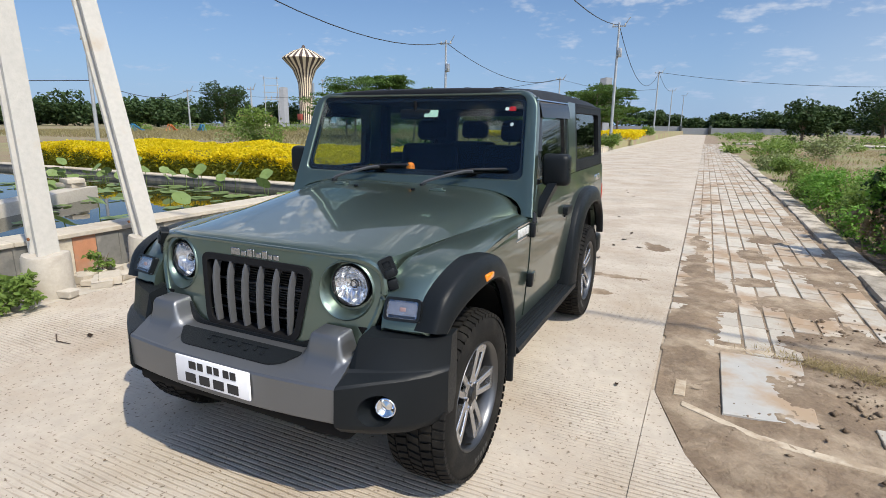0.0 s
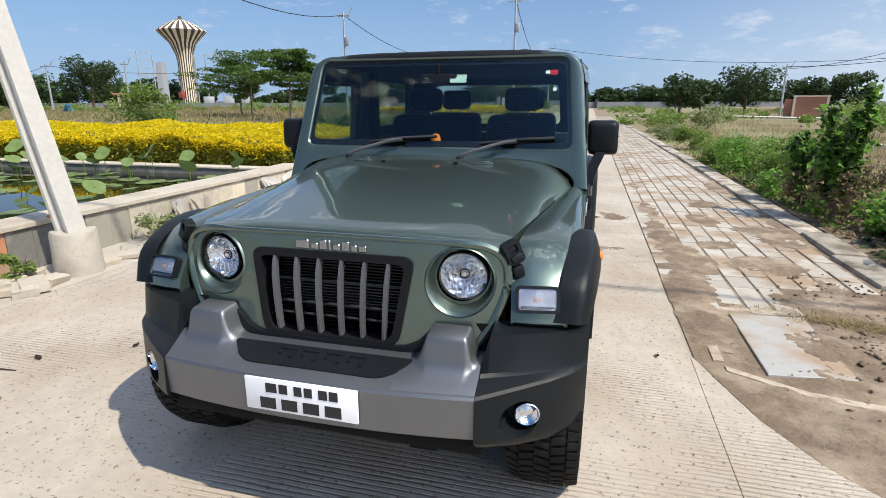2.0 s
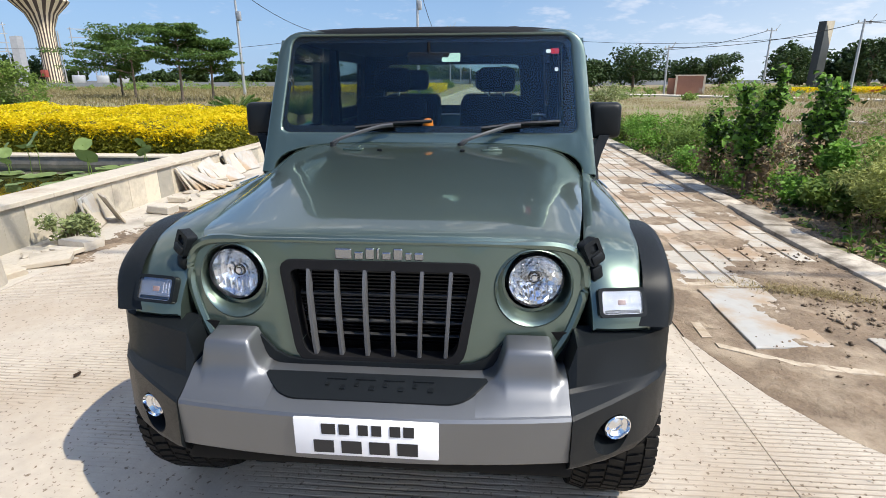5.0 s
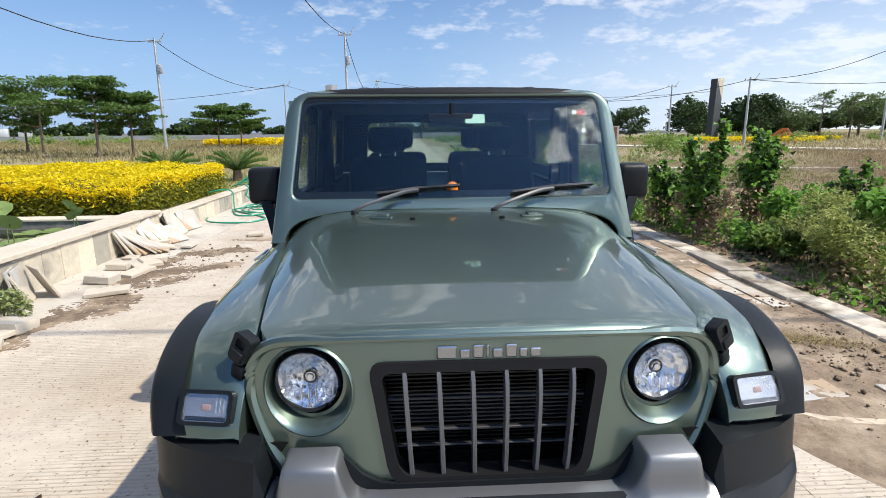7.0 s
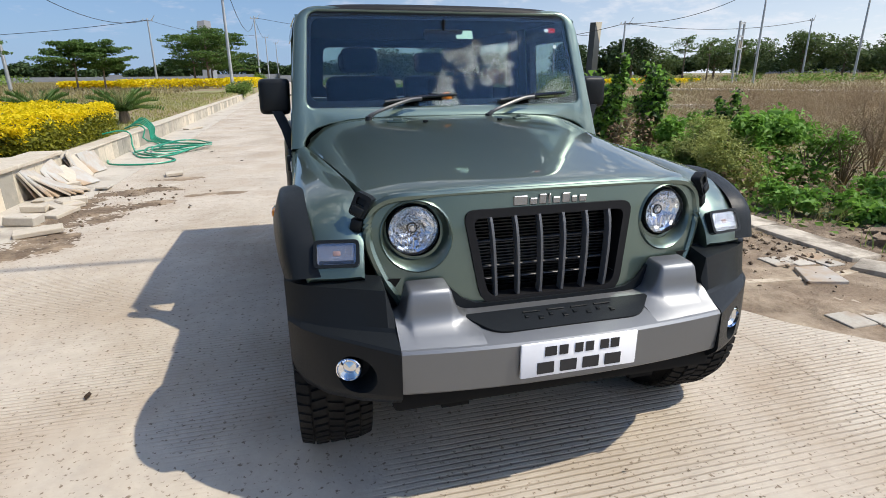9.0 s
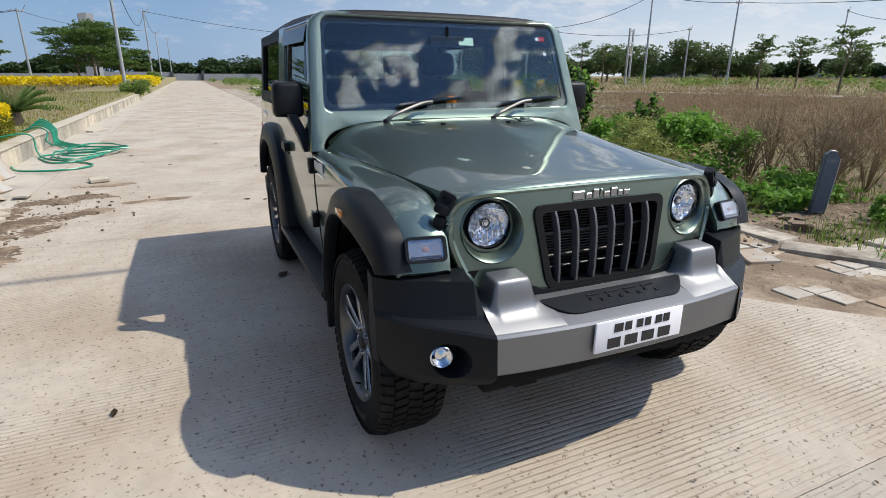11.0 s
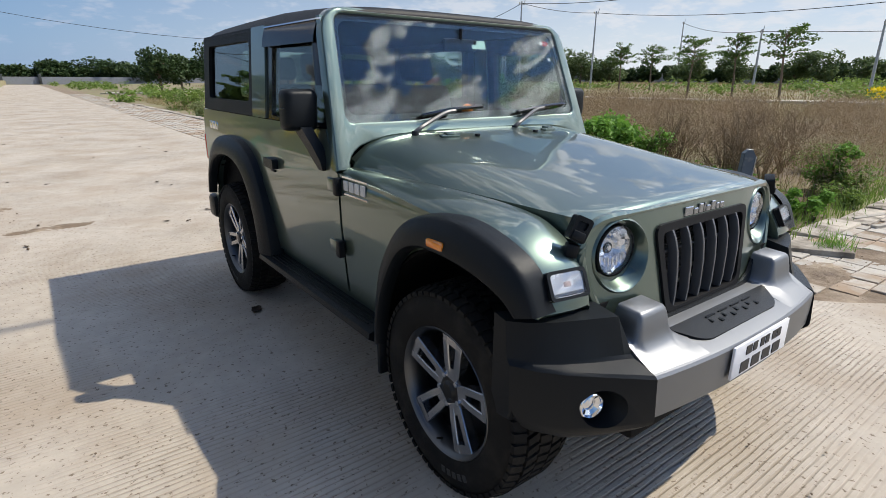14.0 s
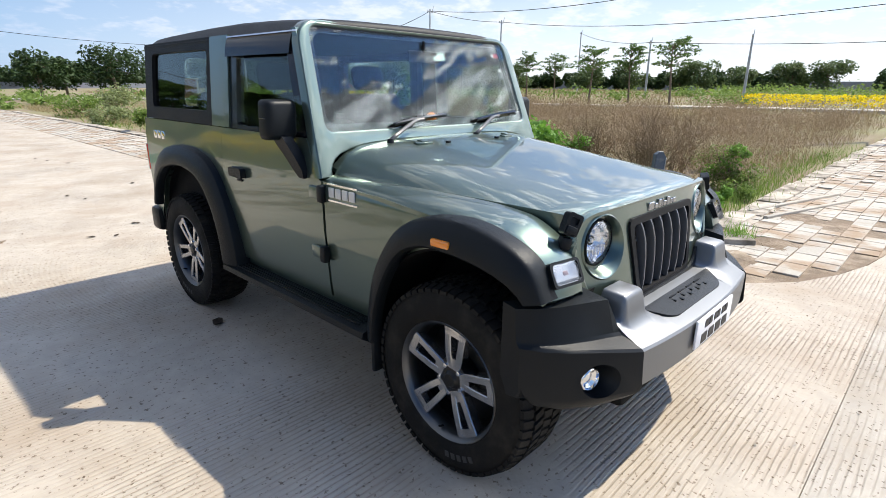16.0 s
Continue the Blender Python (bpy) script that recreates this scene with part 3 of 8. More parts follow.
def build_sides():
    for s in (-1, 1):
        # front wing side between wheel arch and door
        part("front_wing_panel", side_panel(s, span(-0.30, 0.815, 40), arch(0.0, 0.42, 0.50, 0.50), lambda y: lerp(y, [-0.3, 0.0, 0.4, 0.82], [0.94, 1.025, 1.06, 1.075]), 7), PAINT, car)
        # sill under the doors
        part("sill", side_panel(s, span(0.48, 1.86, 6), lambda y: 0.40, lambda y: 0.497, 2, 0.08, -0.012), PAINT, car)
        # door skin
        door = part("door", side_panel(s, [0.827, 0.832, 0.845, 0.87, 0.90, 0.935, 0.95] + span(1.0, 1.835, 12), lambda y: 0.505, lambda y: lerp(y, [0.827, 0.868, 0.945], [1.075, 1.09, 1.262]), 12, 0.06, 0.004), PAINT, car)
        outer = [(0.925, 1.264), (1.20, 1.264), (1.72, 1.264), (1.72, 1.745), (1.40, 1.745), (1.10, 1.745)]
        hole = rounded([(0.965, 1.285), (1.655, 1.285), (1.645, 1.66), (1.09, 1.66)], 0.03)
        frame_ = plate_with_holes(outer, [hole], lambda u, v: (s * (side_x(v, u) - 0.004), u, v), (-s * 0.045, 0, 0))
        part("window_frame", frame_, GLOSS_BLACK, door, "gloss black window frame")
        pane = plate_with_holes([(0.94, 1.275), (1.67, 1.275), (1.66, 1.665), (1.068, 1.665)], [], lambda u, v: (s * (side_x(v, u) - 0.016), u, v), (-s * 0.005, 0, 0))
        p = part("window_pane", pane, SIDE_GLASS, door, "dark tinted side glass")
        p.visible_shadow = False
        # rain visor over the side window
        grid = [[(s * (side_x(z, y) + o), y, z) for z, o in ((1.742, 0.002), (1.72, 0.010), (1.68, 0.016), (1.642, 0.018))] for y in span(1.11, 1.73, 6)]
        part("rain_visor", sheet(grid, (-s * 0.004, 0, 0)), GLOSS_BLACK, door, "smoked plastic rain visor")
        grid = [[(s * (side_x(z, 1.0) + o), lerp(z, [1.30, 1.742], [0.945, 1.105]) + d, z) for d, o in ((0.0, 0.002), (0.02, 0.008), (0.07, 0.012))] for z in span(1.45, 1.742, 5)]
        part("rain_visor", sheet(grid, (-s * 0.004, 0, 0)), GLOSS_BLACK, door)
        part("trim_strip", sheet([[(s * (side_x(1.74, y) + 0.012), y, 1.745), (s * (side_x(1.74, y) + 0.014), y, 1.738)] for y in span(1.07, 1.72, 4)], (-s * 0.006, 0, 0)), CHROME, door)
        # door handle and hinges
        hb = rounded([(1.555, 1.0), (1.70, 1.006), (1.70, 1.055), (1.56, 1.055)], 0.015)
        part("door_handle", plate_with_holes(hb, [], lambda u, v: (s * 0.905, u, v), (-s * 0.035, 0, 0)), PLASTIC, door, "black door handle")
        part("lock", box(s * 0.874 - 0.006, s * 0.874 + 0.006, 1.60, 1.66, 0.978, 0.990, 0.003), PLASTIC, door)
        for z in (1.02, 0.73):
            part("hinge", box(s * 0.88 - 0.018, s * 0.88 + 0.018, 0.795, 0.835, z - 0.04, z + 0.04, 0.008), PLASTIC, door, "black door hinge")
            part("hinge_leaf", box(s * 0.876 - 0.008, s * 0.876 + 0.008, 0.84, 0.92, z - 0.03, z + 0.03, 0.006), PAINT, door)
        # rear quarter
        part("rear_quarter_panel", side_panel(s, span(1.845, REAR, 40), arch(2.42, 0.45, 0.55, 0.46), lambda y: 1.262, 9), PAINT, car)
        # body-coloured pillar behind the door
        part("door_pillar", side_panel(s, span(1.725, 1.945, 4), lambda y: 1.266, lambda y: 1.755, 6, 0.06, 0.006), PAINT, car)
        # hardtop side with its window
        outer = [(1.948, 1.266), (3.04, 1.266), (3.0, 1.755), (1.948, 1.755)]
        hole = rounded([(2.02, 1.345), (2.90, 1.345), (2.87, 1.69), (2.0, 1.69)], 0.04)
        part("hardtop_side", plate_with_holes(outer, [hole], lambda u, v: (s * side_x(v), u, v), (-s * 0.05, 0, 0)), HARDTOP, car)
        p = part("quarter_window", plate_with_holes(rounded([(2.0, 1.33), (2.92, 1.33), (2.89, 1.705), (1.985, 1.705)], 0.04), [], lambda u, v: (s * (side_x(v) - 0.02), u, v), (-s * 0.005, 0, 0)), SIDE_GLASS, car, "dark tinted quarter glass")
        p.visible_shadow = False
        # running board
        grid = [[(s * x, y, z) for x, z in ((0.78, 0.462), (0.90, 0.462), (0.935, 0.452), (0.94, 0.425), (0.90, 0.40), (0.78, 0.40))] for y in (0.47, 0.50, 1.80, 1.83)]
        part("running_board", loft(grid), PLASTIC, car, "black ribbed running board")
        for k in range(6):
            part("tread_rib", box(s * (0.80 + 0.02 * k) - 0.004, s * (0.80 + 0.02 * k) + 0.004, 0.54, 1.76, 0.461, 0.467), PLASTIC, car)
        # side badge: two rules and five upright blocks
        for z in (1.072, 0.998):
            part("badge_rule", box(s * 0.873 - 0.003, s * 0.873 + 0.003, 0.555, 0.775, z - 0.004, z + 0.004, turn=None), CHROME, car)
        for k, (a, b) in enumerate(((0.725, 0.765), (0.675, 0.715), (0.625, 0.665), (0.575, 0.615))):
            part("badge_block", box(s * 0.873 - 0.004, s * 0.873 + 0.004, a, b, 1.012, 1.058, 0.004), BADGE_PALE, car)
        for k in range(3):
            part("badge_block", box(s * 0.861 - 0.006, s * 0.861 + 0.006, 2.72 + 0.07 * k, 2.77 + 0.07 * k, 1.13, 1.185, 0.004), CHROME, car)


build_sides()


# bonnet
def hood_half(y):
    return lerp(y, [-0.37, -0.30, 0.1, 0.83], [0.592, 0.622, 0.685, 0.79])


def hood_z(x, y):
    zt = lerp(y, [-0.385, -0.37, -0.345, -0.30, -0.1, 0.3, 0.80], [1.072, 1.090, 1.099, 1.105, 1.128, 1.178, 1.236])
    seam = lerp(y, [-0.385, -0.345, -0.30, 0.1, 0.80], [1.056, 1.064, 1.070, 1.086, 1.106])
    u = min(1.0, abs(x) / hood_half(y))
    z = zt - (zt - seam) * (0.16 * u ** 2 + 0.84 * u ** lerp(y, [-0.3, 0.2, 0.8], [4.4, 6.0, 9.5]))
    # raised centre panel that fades in towards the windscreen
    edge = 0.76 * hood_half(y)
    rise = max(0.0, min(1.0, (y - 0.16) / 0.50))
    side = max(0.0, min(1.0, (edge - abs(x)) / 0.15))
    smooth = lambda t: t * t * (3 - 2 * t)
    return z + 0.004 * smooth(min(1.0, rise * 1.5)) * smooth(side) - 0.003 * rise


def build_hood():
    ys = [-0.385, -0.378, -0.37, -0.36, -0.345, -0.325, -0.30] + span(-0.26, 0.832, 60)
    us = [-1.0, -0.985, -0.96, -0.93, -0.89, -0.84] + span(-0.78, 0.78, 90) + [0.84, 0.89, 0.93, 0.96, 0.985, 1.0]
    grid = [[(u * hood_half(y), y + 0.05 * abs(u) ** 3 * max(0, (0.0 - y) / 0.385), hood_z(u * hood_half(y), y) - drop) for u, drop in [(-1.0, 0.05)] + [(u, 0.0) for u in us] + [(1.0, 0.05)]] for y in ys]
    hood = part("bonnet", sheet(grid, (0, 0.004, -0.03)), PAINT, car, angle=50)
    for s in (-1, 1):
        # rubber bonnet latch
        bm = plate_with_holes(rounded([(-0.030, 0.036), (0.030, 0.036), (0.028, -0.044), (-0.028, -0.044)], 0.013), [rounded([(-0.017, 0.022), (0.017, 0.022), (0.016, -0.004), (-0.016, -0.004)], 0.006)], lambda u, v: (u, -0.020, v), (0, 0.036, 0))
        merge(bm, box(-0.020, 0.020, -0.012, 0.010, -0.03, 0.028, 0.004))
        merge(bm, box(-0.022, 0.022, -0.027, -0.012, -0.040, -0.010, 0.006))
        bm.transform(pose(s * 0.642, -0.344, 1.050, -8, -s * 24, s * 32))
        part("latch", bm, PLASTIC, hood, "black rubber bonnet latch")
        part("latch_foot", box(-0.02, 0.02, -0.02, 0.02, -0.035, 0.01, 0.008, turn=pose(s * 0.658, -0.336, 0.992, 0, -s * 14, s * 32)), PLASTIC, hood)
        # bonnet hinge plates near the windscreen
        bm = box(-0.05, 0.05, -0.018, 0.018, 0, 0.012, 0.005)
        merge(bm, box(-0.02, 0.03, -0.012, 0.03, 0.008, 0.02, 0.005))
        bm.transform(pose(s * 0.34, 0.70, hood_z(0.34, 0.70) - 0.002, 5, 0, s * 10))
        part("bonnet_hinge", bm, PAINT, hood)
        part("washer_jet", box(-0.012, 0.012, -0.01, 0.01, 0, 0.012, 0.004, turn=pose(s * 0.2, 0.66, hood_z(0.2, 0.66))), PLASTIC, hood)


build_hood()


# front face: three flat pieces that fold back towards the sides
def face_y(x, z):
    return -0.392 - (1.06 - z) * 0.14 + 0.333 * max(0.0, abs(x) - 0.24) ** 2


def build_front():
    thick = (0, 0.03, 0)
    grille_hole = rounded([(-0.292, 1.003), (0.292, 1.003), (0.235, 0.705), (-0.235, 0.705)], [0.035, 0.035, 0.05, 0.05])
    place = lambda u, v: (u, face_y(u, v), v)
    middle = plate_with_holes([(-0.335, 1.072), (0.335, 1.072), (0.335, 0.69), (-0.335, 0.69)], [grille_hole], place, thick, 3)
    face = part("front_panel", middle, PAINT, car, angle=30)
    for s in (-1, 1):
        out = [(s * 0.335, 1.072), (s * 0.52, 1.066), (s * 0.575, 1.052), (s * 0.612, 1.02), (s * 0.628, 0.97), (s * 0.622, 0.90), (s * 0.585, 0.80), (s * 0.545, 0.735), (s * 0.52, 0.70), (s * 0.335, 0.69)]
        ring = circle(s * 0.474, 0.940, 0.118, 36)
        part("headlight_panel", plate_with_holes(out, [ring], place, thick, 3), PAINT, face)
        # raised rim round the outer edge
        line = curve_through([(s * u, face_y(u, v) + 0.004, v) for u, v in ((0.0, 1.076), (0.25, 1.076), (0.40, 1.073), (0.52, 1.068), (0.58, 1.052), (0.617, 1.02), (0.632, 0.97), (0.626, 0.90), (0.588, 0.80), (0.548, 0.735), (0.515, 0.68))], 4)
        part("front_rim", tube(line, [0.009] * 9 + [0.012, 0.015] + [0.017] * (len(line) - 11), 8), PAINT, face)
        # scooped bezel
        rings = []
        for r, zc, d in ((0.121, 0.940, -0.004), (0.117, 0.940, -0.007), (0.113, 0.941, -0.003), (0.108, 0.943, 0.010), (0.097, 0.948, 0.038), (0.0885, 0.950, 0.036), (0.0875, 0.950, 0.052), (0.0875, 0.950, 0.075)):
            rings.append([(u, face_y(u, v) + d, v) for u, v in circle(s * 0.474, zc, r, 36)])
        back = [(u, face_y(u, v) + 0.075, v) for u, v in circle(s * 0.474, 0.945, 0.124, 36)]
        front = [(u, face_y(u, v) + 0.002, v) for u, v in circle(s * 0.474, 0.940, 0.124, 36)]
        part("headlight_bezel", loft([front] + rings + [back], True, False), PAINT, face)
        build_headlight(s)


def build_headlight(s):
    m = pose(s * 0.480, face_y(0.480, 0.950) + 0.021, 0.955, 0, 0, s * 4)
    lamp = part("headlight", lathe([(0.0835, -0.008), (0.0855, -0.005), (0.0868, 0.02), (0.0868, 0.06), (0.084, 0.06), (0.0828, 0.0)], 36, "y"), GLOSS_BLACK, car, "round clear headlight in a black ring")
    lamp.matrix_basis = m
    part("seal", lathe([(0.0868, 0.004), (0.0905, 0.012), (0.0905, 0.05), (0.0868, 0.05)], 36, "y"), PLASTIC, lamp)
    # faceted reflector bowl with vertical flutes
    rings = []
    for k in range(10):
        r = 0.010 + (0.0830 - 0.010) * k / 9
        d = 0.062 - 0.050 * (k / 9) ** 1.7
        rings.append([(r * math.cos(a) , d + 0.005 * math.cos(7 * a + 2.3 * k) * (k / 9), r * math.sin(a)) for a in span(0, 2 * math.pi, 22)[:-1]])
    part("reflector", sheet([r + r[:1] for r in rings], (0, 0.004, 0)), MIRROR_BOWL, lamp, angle=2)
    part("bulb_cap", lathe([(0.0001, 0.022), (0.008, 0.022), (0.010, 0.026), (0.010, 0.058), (0.0001, 0.058)], 20, "y"), MIRROR_BOWL, lamp)
    part("bulb_ring", lathe([(0.014, 0.030), (0.018, 0.028), (0.020, 0.034), (0.015, 0.036)], 20, "y"), RIM_DARK, lamp)
    for k in range(-3, 4):
        part("flute", box(k * 0.02 - 0.0022, k * 0.02 + 0.0022, 0.004, 0.026, -0.066 + abs(k) * 0.008, -0.022, 0.0015, segments=1), MIRROR_BOWL, lamp)
    rings = []
    for r, d in ((0.0835, 0.0), (0.073, -0.011), (0.05, -0.019), (0.025, -0.023), (0.0005, -0.024)):
        rings.append([(u, d, v) for u, v in circle(0, 0, r, 36)])
    p = part("lens", sheet([r + r[:1] for r in rings], (0, 0.003, 0)), LENS, lamp, "clear domed lens")
    p.visible_shadow = False


build_front()


def build_grille():
    frame_ = part("grille", plate_with_holes(
        rounded([(-0.318, 1.018), (0.318, 1.018), (0.262, 0.690), (-0.262, 0.690)], [0.045, 0.045, 0.06, 0.06]),
        [rounded([(-0.284, 0.990), (0.284, 0.990), (0.238, 0.714), (-0.238, 0.714)], [0.03, 0.03, 0.05, 0.05])],
        lambda u, v: (u, face_y(u, v) - 0.010, v), (0, 0.06, 0)), MATT_BLACK, car, "black grille with six upright bars", angle=25)
    for k in range(6):
        x = -0.222 + 0.444 * k / 5
        xb = x * 0.93
        rings = []
        for v, d in ((0.992, 0.004), (0.965, -0.006), (0.92, -0.012), (0.85, -0.009), (0.76, 0.002), (0.715, 0.012)):
            u = x + (xb - x) * (0.992 - v) / 0.28
            y = face_y(u, v) - 0.010 + d
            rings.append([(u - 0.0045, y - 0.004, v), (u + 0.0045, y - 0.004, v), (u + 0.0068, y + 0.003, v), (u + 0.005, y + 0.030, v), (u - 0.005, y + 0.030, v), (u - 0.0068, y + 0.003, v)])
        part("grille_bar", loft(rings), BAR_GREY, frame_, "dark grey upright bar", angle=50)
    # radiator fins and cross rails behind the bars
    part("radiator", box(-0.29, 0.29, -0.30, -0.28, 0.68, 1.03), DARK, frame_)
    for k in range(26):
        z = 0.70 + 0.30 * k / 25
        part("radiator_fin", box(-0.285, 0.285, -0.315, -0.302, z - 0.0022, z + 0.0022), RAIL_GREY if 0.79 < z < 0.89 else RIM_DARK, frame_)
    for z, w in ((0.893, 0.004), (0.800, 0.004), (0.752, 0.003)):
        part("cross_rail", box(-0.27, 0.27, -0.366, -0.352, z - w, z + w, 0.002, segments=1), RAIL_GREY, frame_)
    # maker's badge: plain chrome blocks
    for a, b, h in ((-0.150, -0.098, 0.034), (-0.090, -0.062, 0.024), (-0.055, -0.028, 0.036), (-0.021, -0.012, 0.036), (-0.004, 0.024, 0.024), (0.031, 0.060, 0.036), (0.067, 0.088, 0.024), (0.095, 0.124, 0.024)):
        x0, x1 = a + 0.013, b + 0.013
        z0 = 1.022
        y = face_y(0, 1.04)
        bm = box(x0, x1, y - 0.007, y + 0.002, z0, z0 + h, 0.003, segments=1)
        part("badge_block", bm, BADGE, frame_, "grey metal badge piece")


build_grille()


# front wings: one skin from the door over the arch down to the nose
def build_wings():
    path = curve_through([(0.815, 1.072), (0.4, 1.066), (0.05, 1.056), (-0.16, 1.034), (-0.275, 0.996), (-0.355, 0.936), (-0.402, 0.872), (-0.418, 0.826)], 5)
    for s in (-1, 1):
        grid = []
        for y, z in path:
            xi = lerp(y, [-0.42, -0.36, -0.30, 0.1, 0.815], [0.655, 0.645, 0.632, 0.69, 0.788])
            xo = lerp(y, [-0.42, -0.36, -0.2, 0.1, 0.815], [0.838, 0.845, 0.856, 0.868, 0.872])
            lift = lerp(y, [-0.42, -0.35, -0.2, 0.3], [0.0, 0.012, 0.03, 0.03])
            fwd = lerp(y, [-0.42, -0.30, -0.1], [0.04, 0.03, 0.0])
            grid.append([(s * xi, y, z + lift - 0.05), (s * xi, y, z + lift - 0.006), (s * (xi + 0.01), y, z + lift),
                         (s * (xi + 0.35 * (xo - xi)), y, z + lift * 0.85), (s * (xi + 0.75 * (xo - xi)), y + fwd * 0.3, z + lift * 0.35), (s * (xo - 0.016), y + fwd * 0.7, z - 0.004),
                         (s * (xo - 0.003), y + fwd, z - 0.018), (s * xo, y + fwd, z - 0.045), (s * xo, y + fwd, z - 0.07)])
        wing = part("front_wing", sheet(grid, (0, 0.012, -0.012)), PAINT, car, angle=40)
        # nose closing strip under the lamp
        side = [(y, z + lerp(y, [-0.42, -0.35, -0.2], [0.0, 0.012, 0.03]) - 0.004) for y, z in path if y < -0.05]
        part("wing_inner_wall", plate_with_holes(side + [(-0.30, 0.80), (-0.05, 0.80)], [], lambda u, v: (s * lerp(u, [-0.42, -0.36, -0.30, 0.1], [0.657, 0.647, 0.634, 0.692]), u, v), (s * 0.006, 0, 0)), PAINT, wing)
        # indicator lamp, lying in the nose
        m = pose(s * 0.738, -0.394, 0.903, -26, 0, s * 9)
        bezel = plate_with_holes(rounded([(-0.073, 0.045), (0.073, 0.045), (0.073, -0.045), (-0.073, -0.045)], 0.018), [rounded([(-0.062, 0.035), (0.062, 0.035), (0.062, -0.035), (-0.062, -0.035)], 0.012)], lambda u, v: (u, -0.008, v), (0, 0.026, 0))
        lamp = part("indicator", bezel, PLASTIC, car, "rectangular clear indicator in a black frame")
        lamp.matrix_basis = m
        part("reflector", box(-0.070, 0.070, -0.0005, 0.012, -0.040, 0.040), LAMP_WHITE, lamp)
        part("bulb", box(-0.013, 0.013, -0.0022, 0.004, -0.008, 0.009, 0.003), BULB, lamp)
        for k in range(4):
            part("lens_rib", box(0.026 + 0.01 * k - 0.0022, 0.026 + 0.01 * k + 0.0022, -0.0022, 0.004, -0.012, 0.024, 0.001, segments=1), LAMP_WHITE, lamp)
        part("lower_ledge", box(-0.055, 0.055, -0.0024, 0.004, -0.033, -0.022, 0.002, segments=1), ALLOY, lamp)
        p = part("lens", box(-0.069, 0.069, -0.007, -0.003, -0.039, 0.039), LENS, lamp)
        p.visible_shadow = False


build_wings()


def build_flares():
    front_out = [(0.475, 0.43), (0.455, 0.60), (0.405, 0.78), (0.28, 0.955), (0.12, 1.036), (-0.06, 1.052), (-0.22, 1.020), (-0.345, 0.952), (-0.405, 0.832)]
    front_in = [(0.40, 0.43), (0.385, 0.57), (0.33, 0.72), (0.235, 0.86), (0.11, 0.922), (-0.06, 0.924), (-0.195, 0.902), (-0.295, 0.862), (-0.338, 0.818)]
    rear_out = [(1.70, 0.46), (1.735, 0.66), (1.81, 0.86), (1.95, 1.03), (2.15, 1.105), (2.42, 1.12), (2.68, 1.07), (2.87, 0.92), (2.96, 0.70)]
    rear_in = [(1.84, 0.46), (1.865, 0.62), (1.93, 0.78), (2.04, 0.91), (2.2, 0.975), (2.42, 0.99), (2.63, 0.945), (2.78, 0.82), (2.85, 0.66)]
    for outer, inner in ((front_out, front_in), (rear_out, rear_in)):
        o, i = curve_through(outer, 4), curve_through(inner, 4)
        n = len(o) - 1
        for s in (-1, 1):
            grid = []
            for k, ((yo, zo), (yi, zi)) in enumerate(zip(o, i)):
                tuck = 0.0 if outer is rear_out else 0.034 * max(0.0, (k / n - 0.62) / 0.38) ** 1.5
                mixp = lambda t: (yo + (yi - yo) * t, zo + (zi - zo) * t)
                row = []
                for t, x in ((0.0, 0.856), (0.015, 0.889), (0.05, 0.906), (0.12, 0.915), (0.45, 0.929), (0.78, 0.941), (0.90, 0.940), (0.97, 0.931), (1.0, 0.916)):
                    y, z = mixp(t)
                    row.append((s * (x - tuck), y, z))
                grid.append(row)
            part("wheel_arch_flare", sheet(grid, (-s * 0.03, 0, 0)), PLASTIC, car, "matt black plastic wheel-arch flare", angle=30)
    for s in (-1, 1):
        part("side_marker", box(s * 0.936 - 0.010, s * 0.936 + 0.010, -0.045, 0.045, 0.948, 0.978, 0.008, turn=None), AMBER, car, "amber side marker lamp")
        # mud flap behind the front wheel
        part("mud_flap", box(s * 0.87 - 0.06, s * 0.87 + 0.06, 0.40, 0.425, 0.285, 0.47, 0.01), PLASTIC, car)
        # wheel-house liners
        for yc, r, sweep in ((0.0, 0.47, 0.70), (2.42, 0.56, 1.0)):
            ring = []
            for k in range(17):
                a = math.pi * sweep * k / 16
                ring.append([(s * 0.52, yc + r * math.cos(a), 0.44 + r * math.sin(a)), (s * 0.855, yc + r * math.cos(a), 0.44 + r * math.sin(a))])
            part("wheel_liner", sheet(ring, (0, 0, 0.012)), DARK, car)


build_flares()


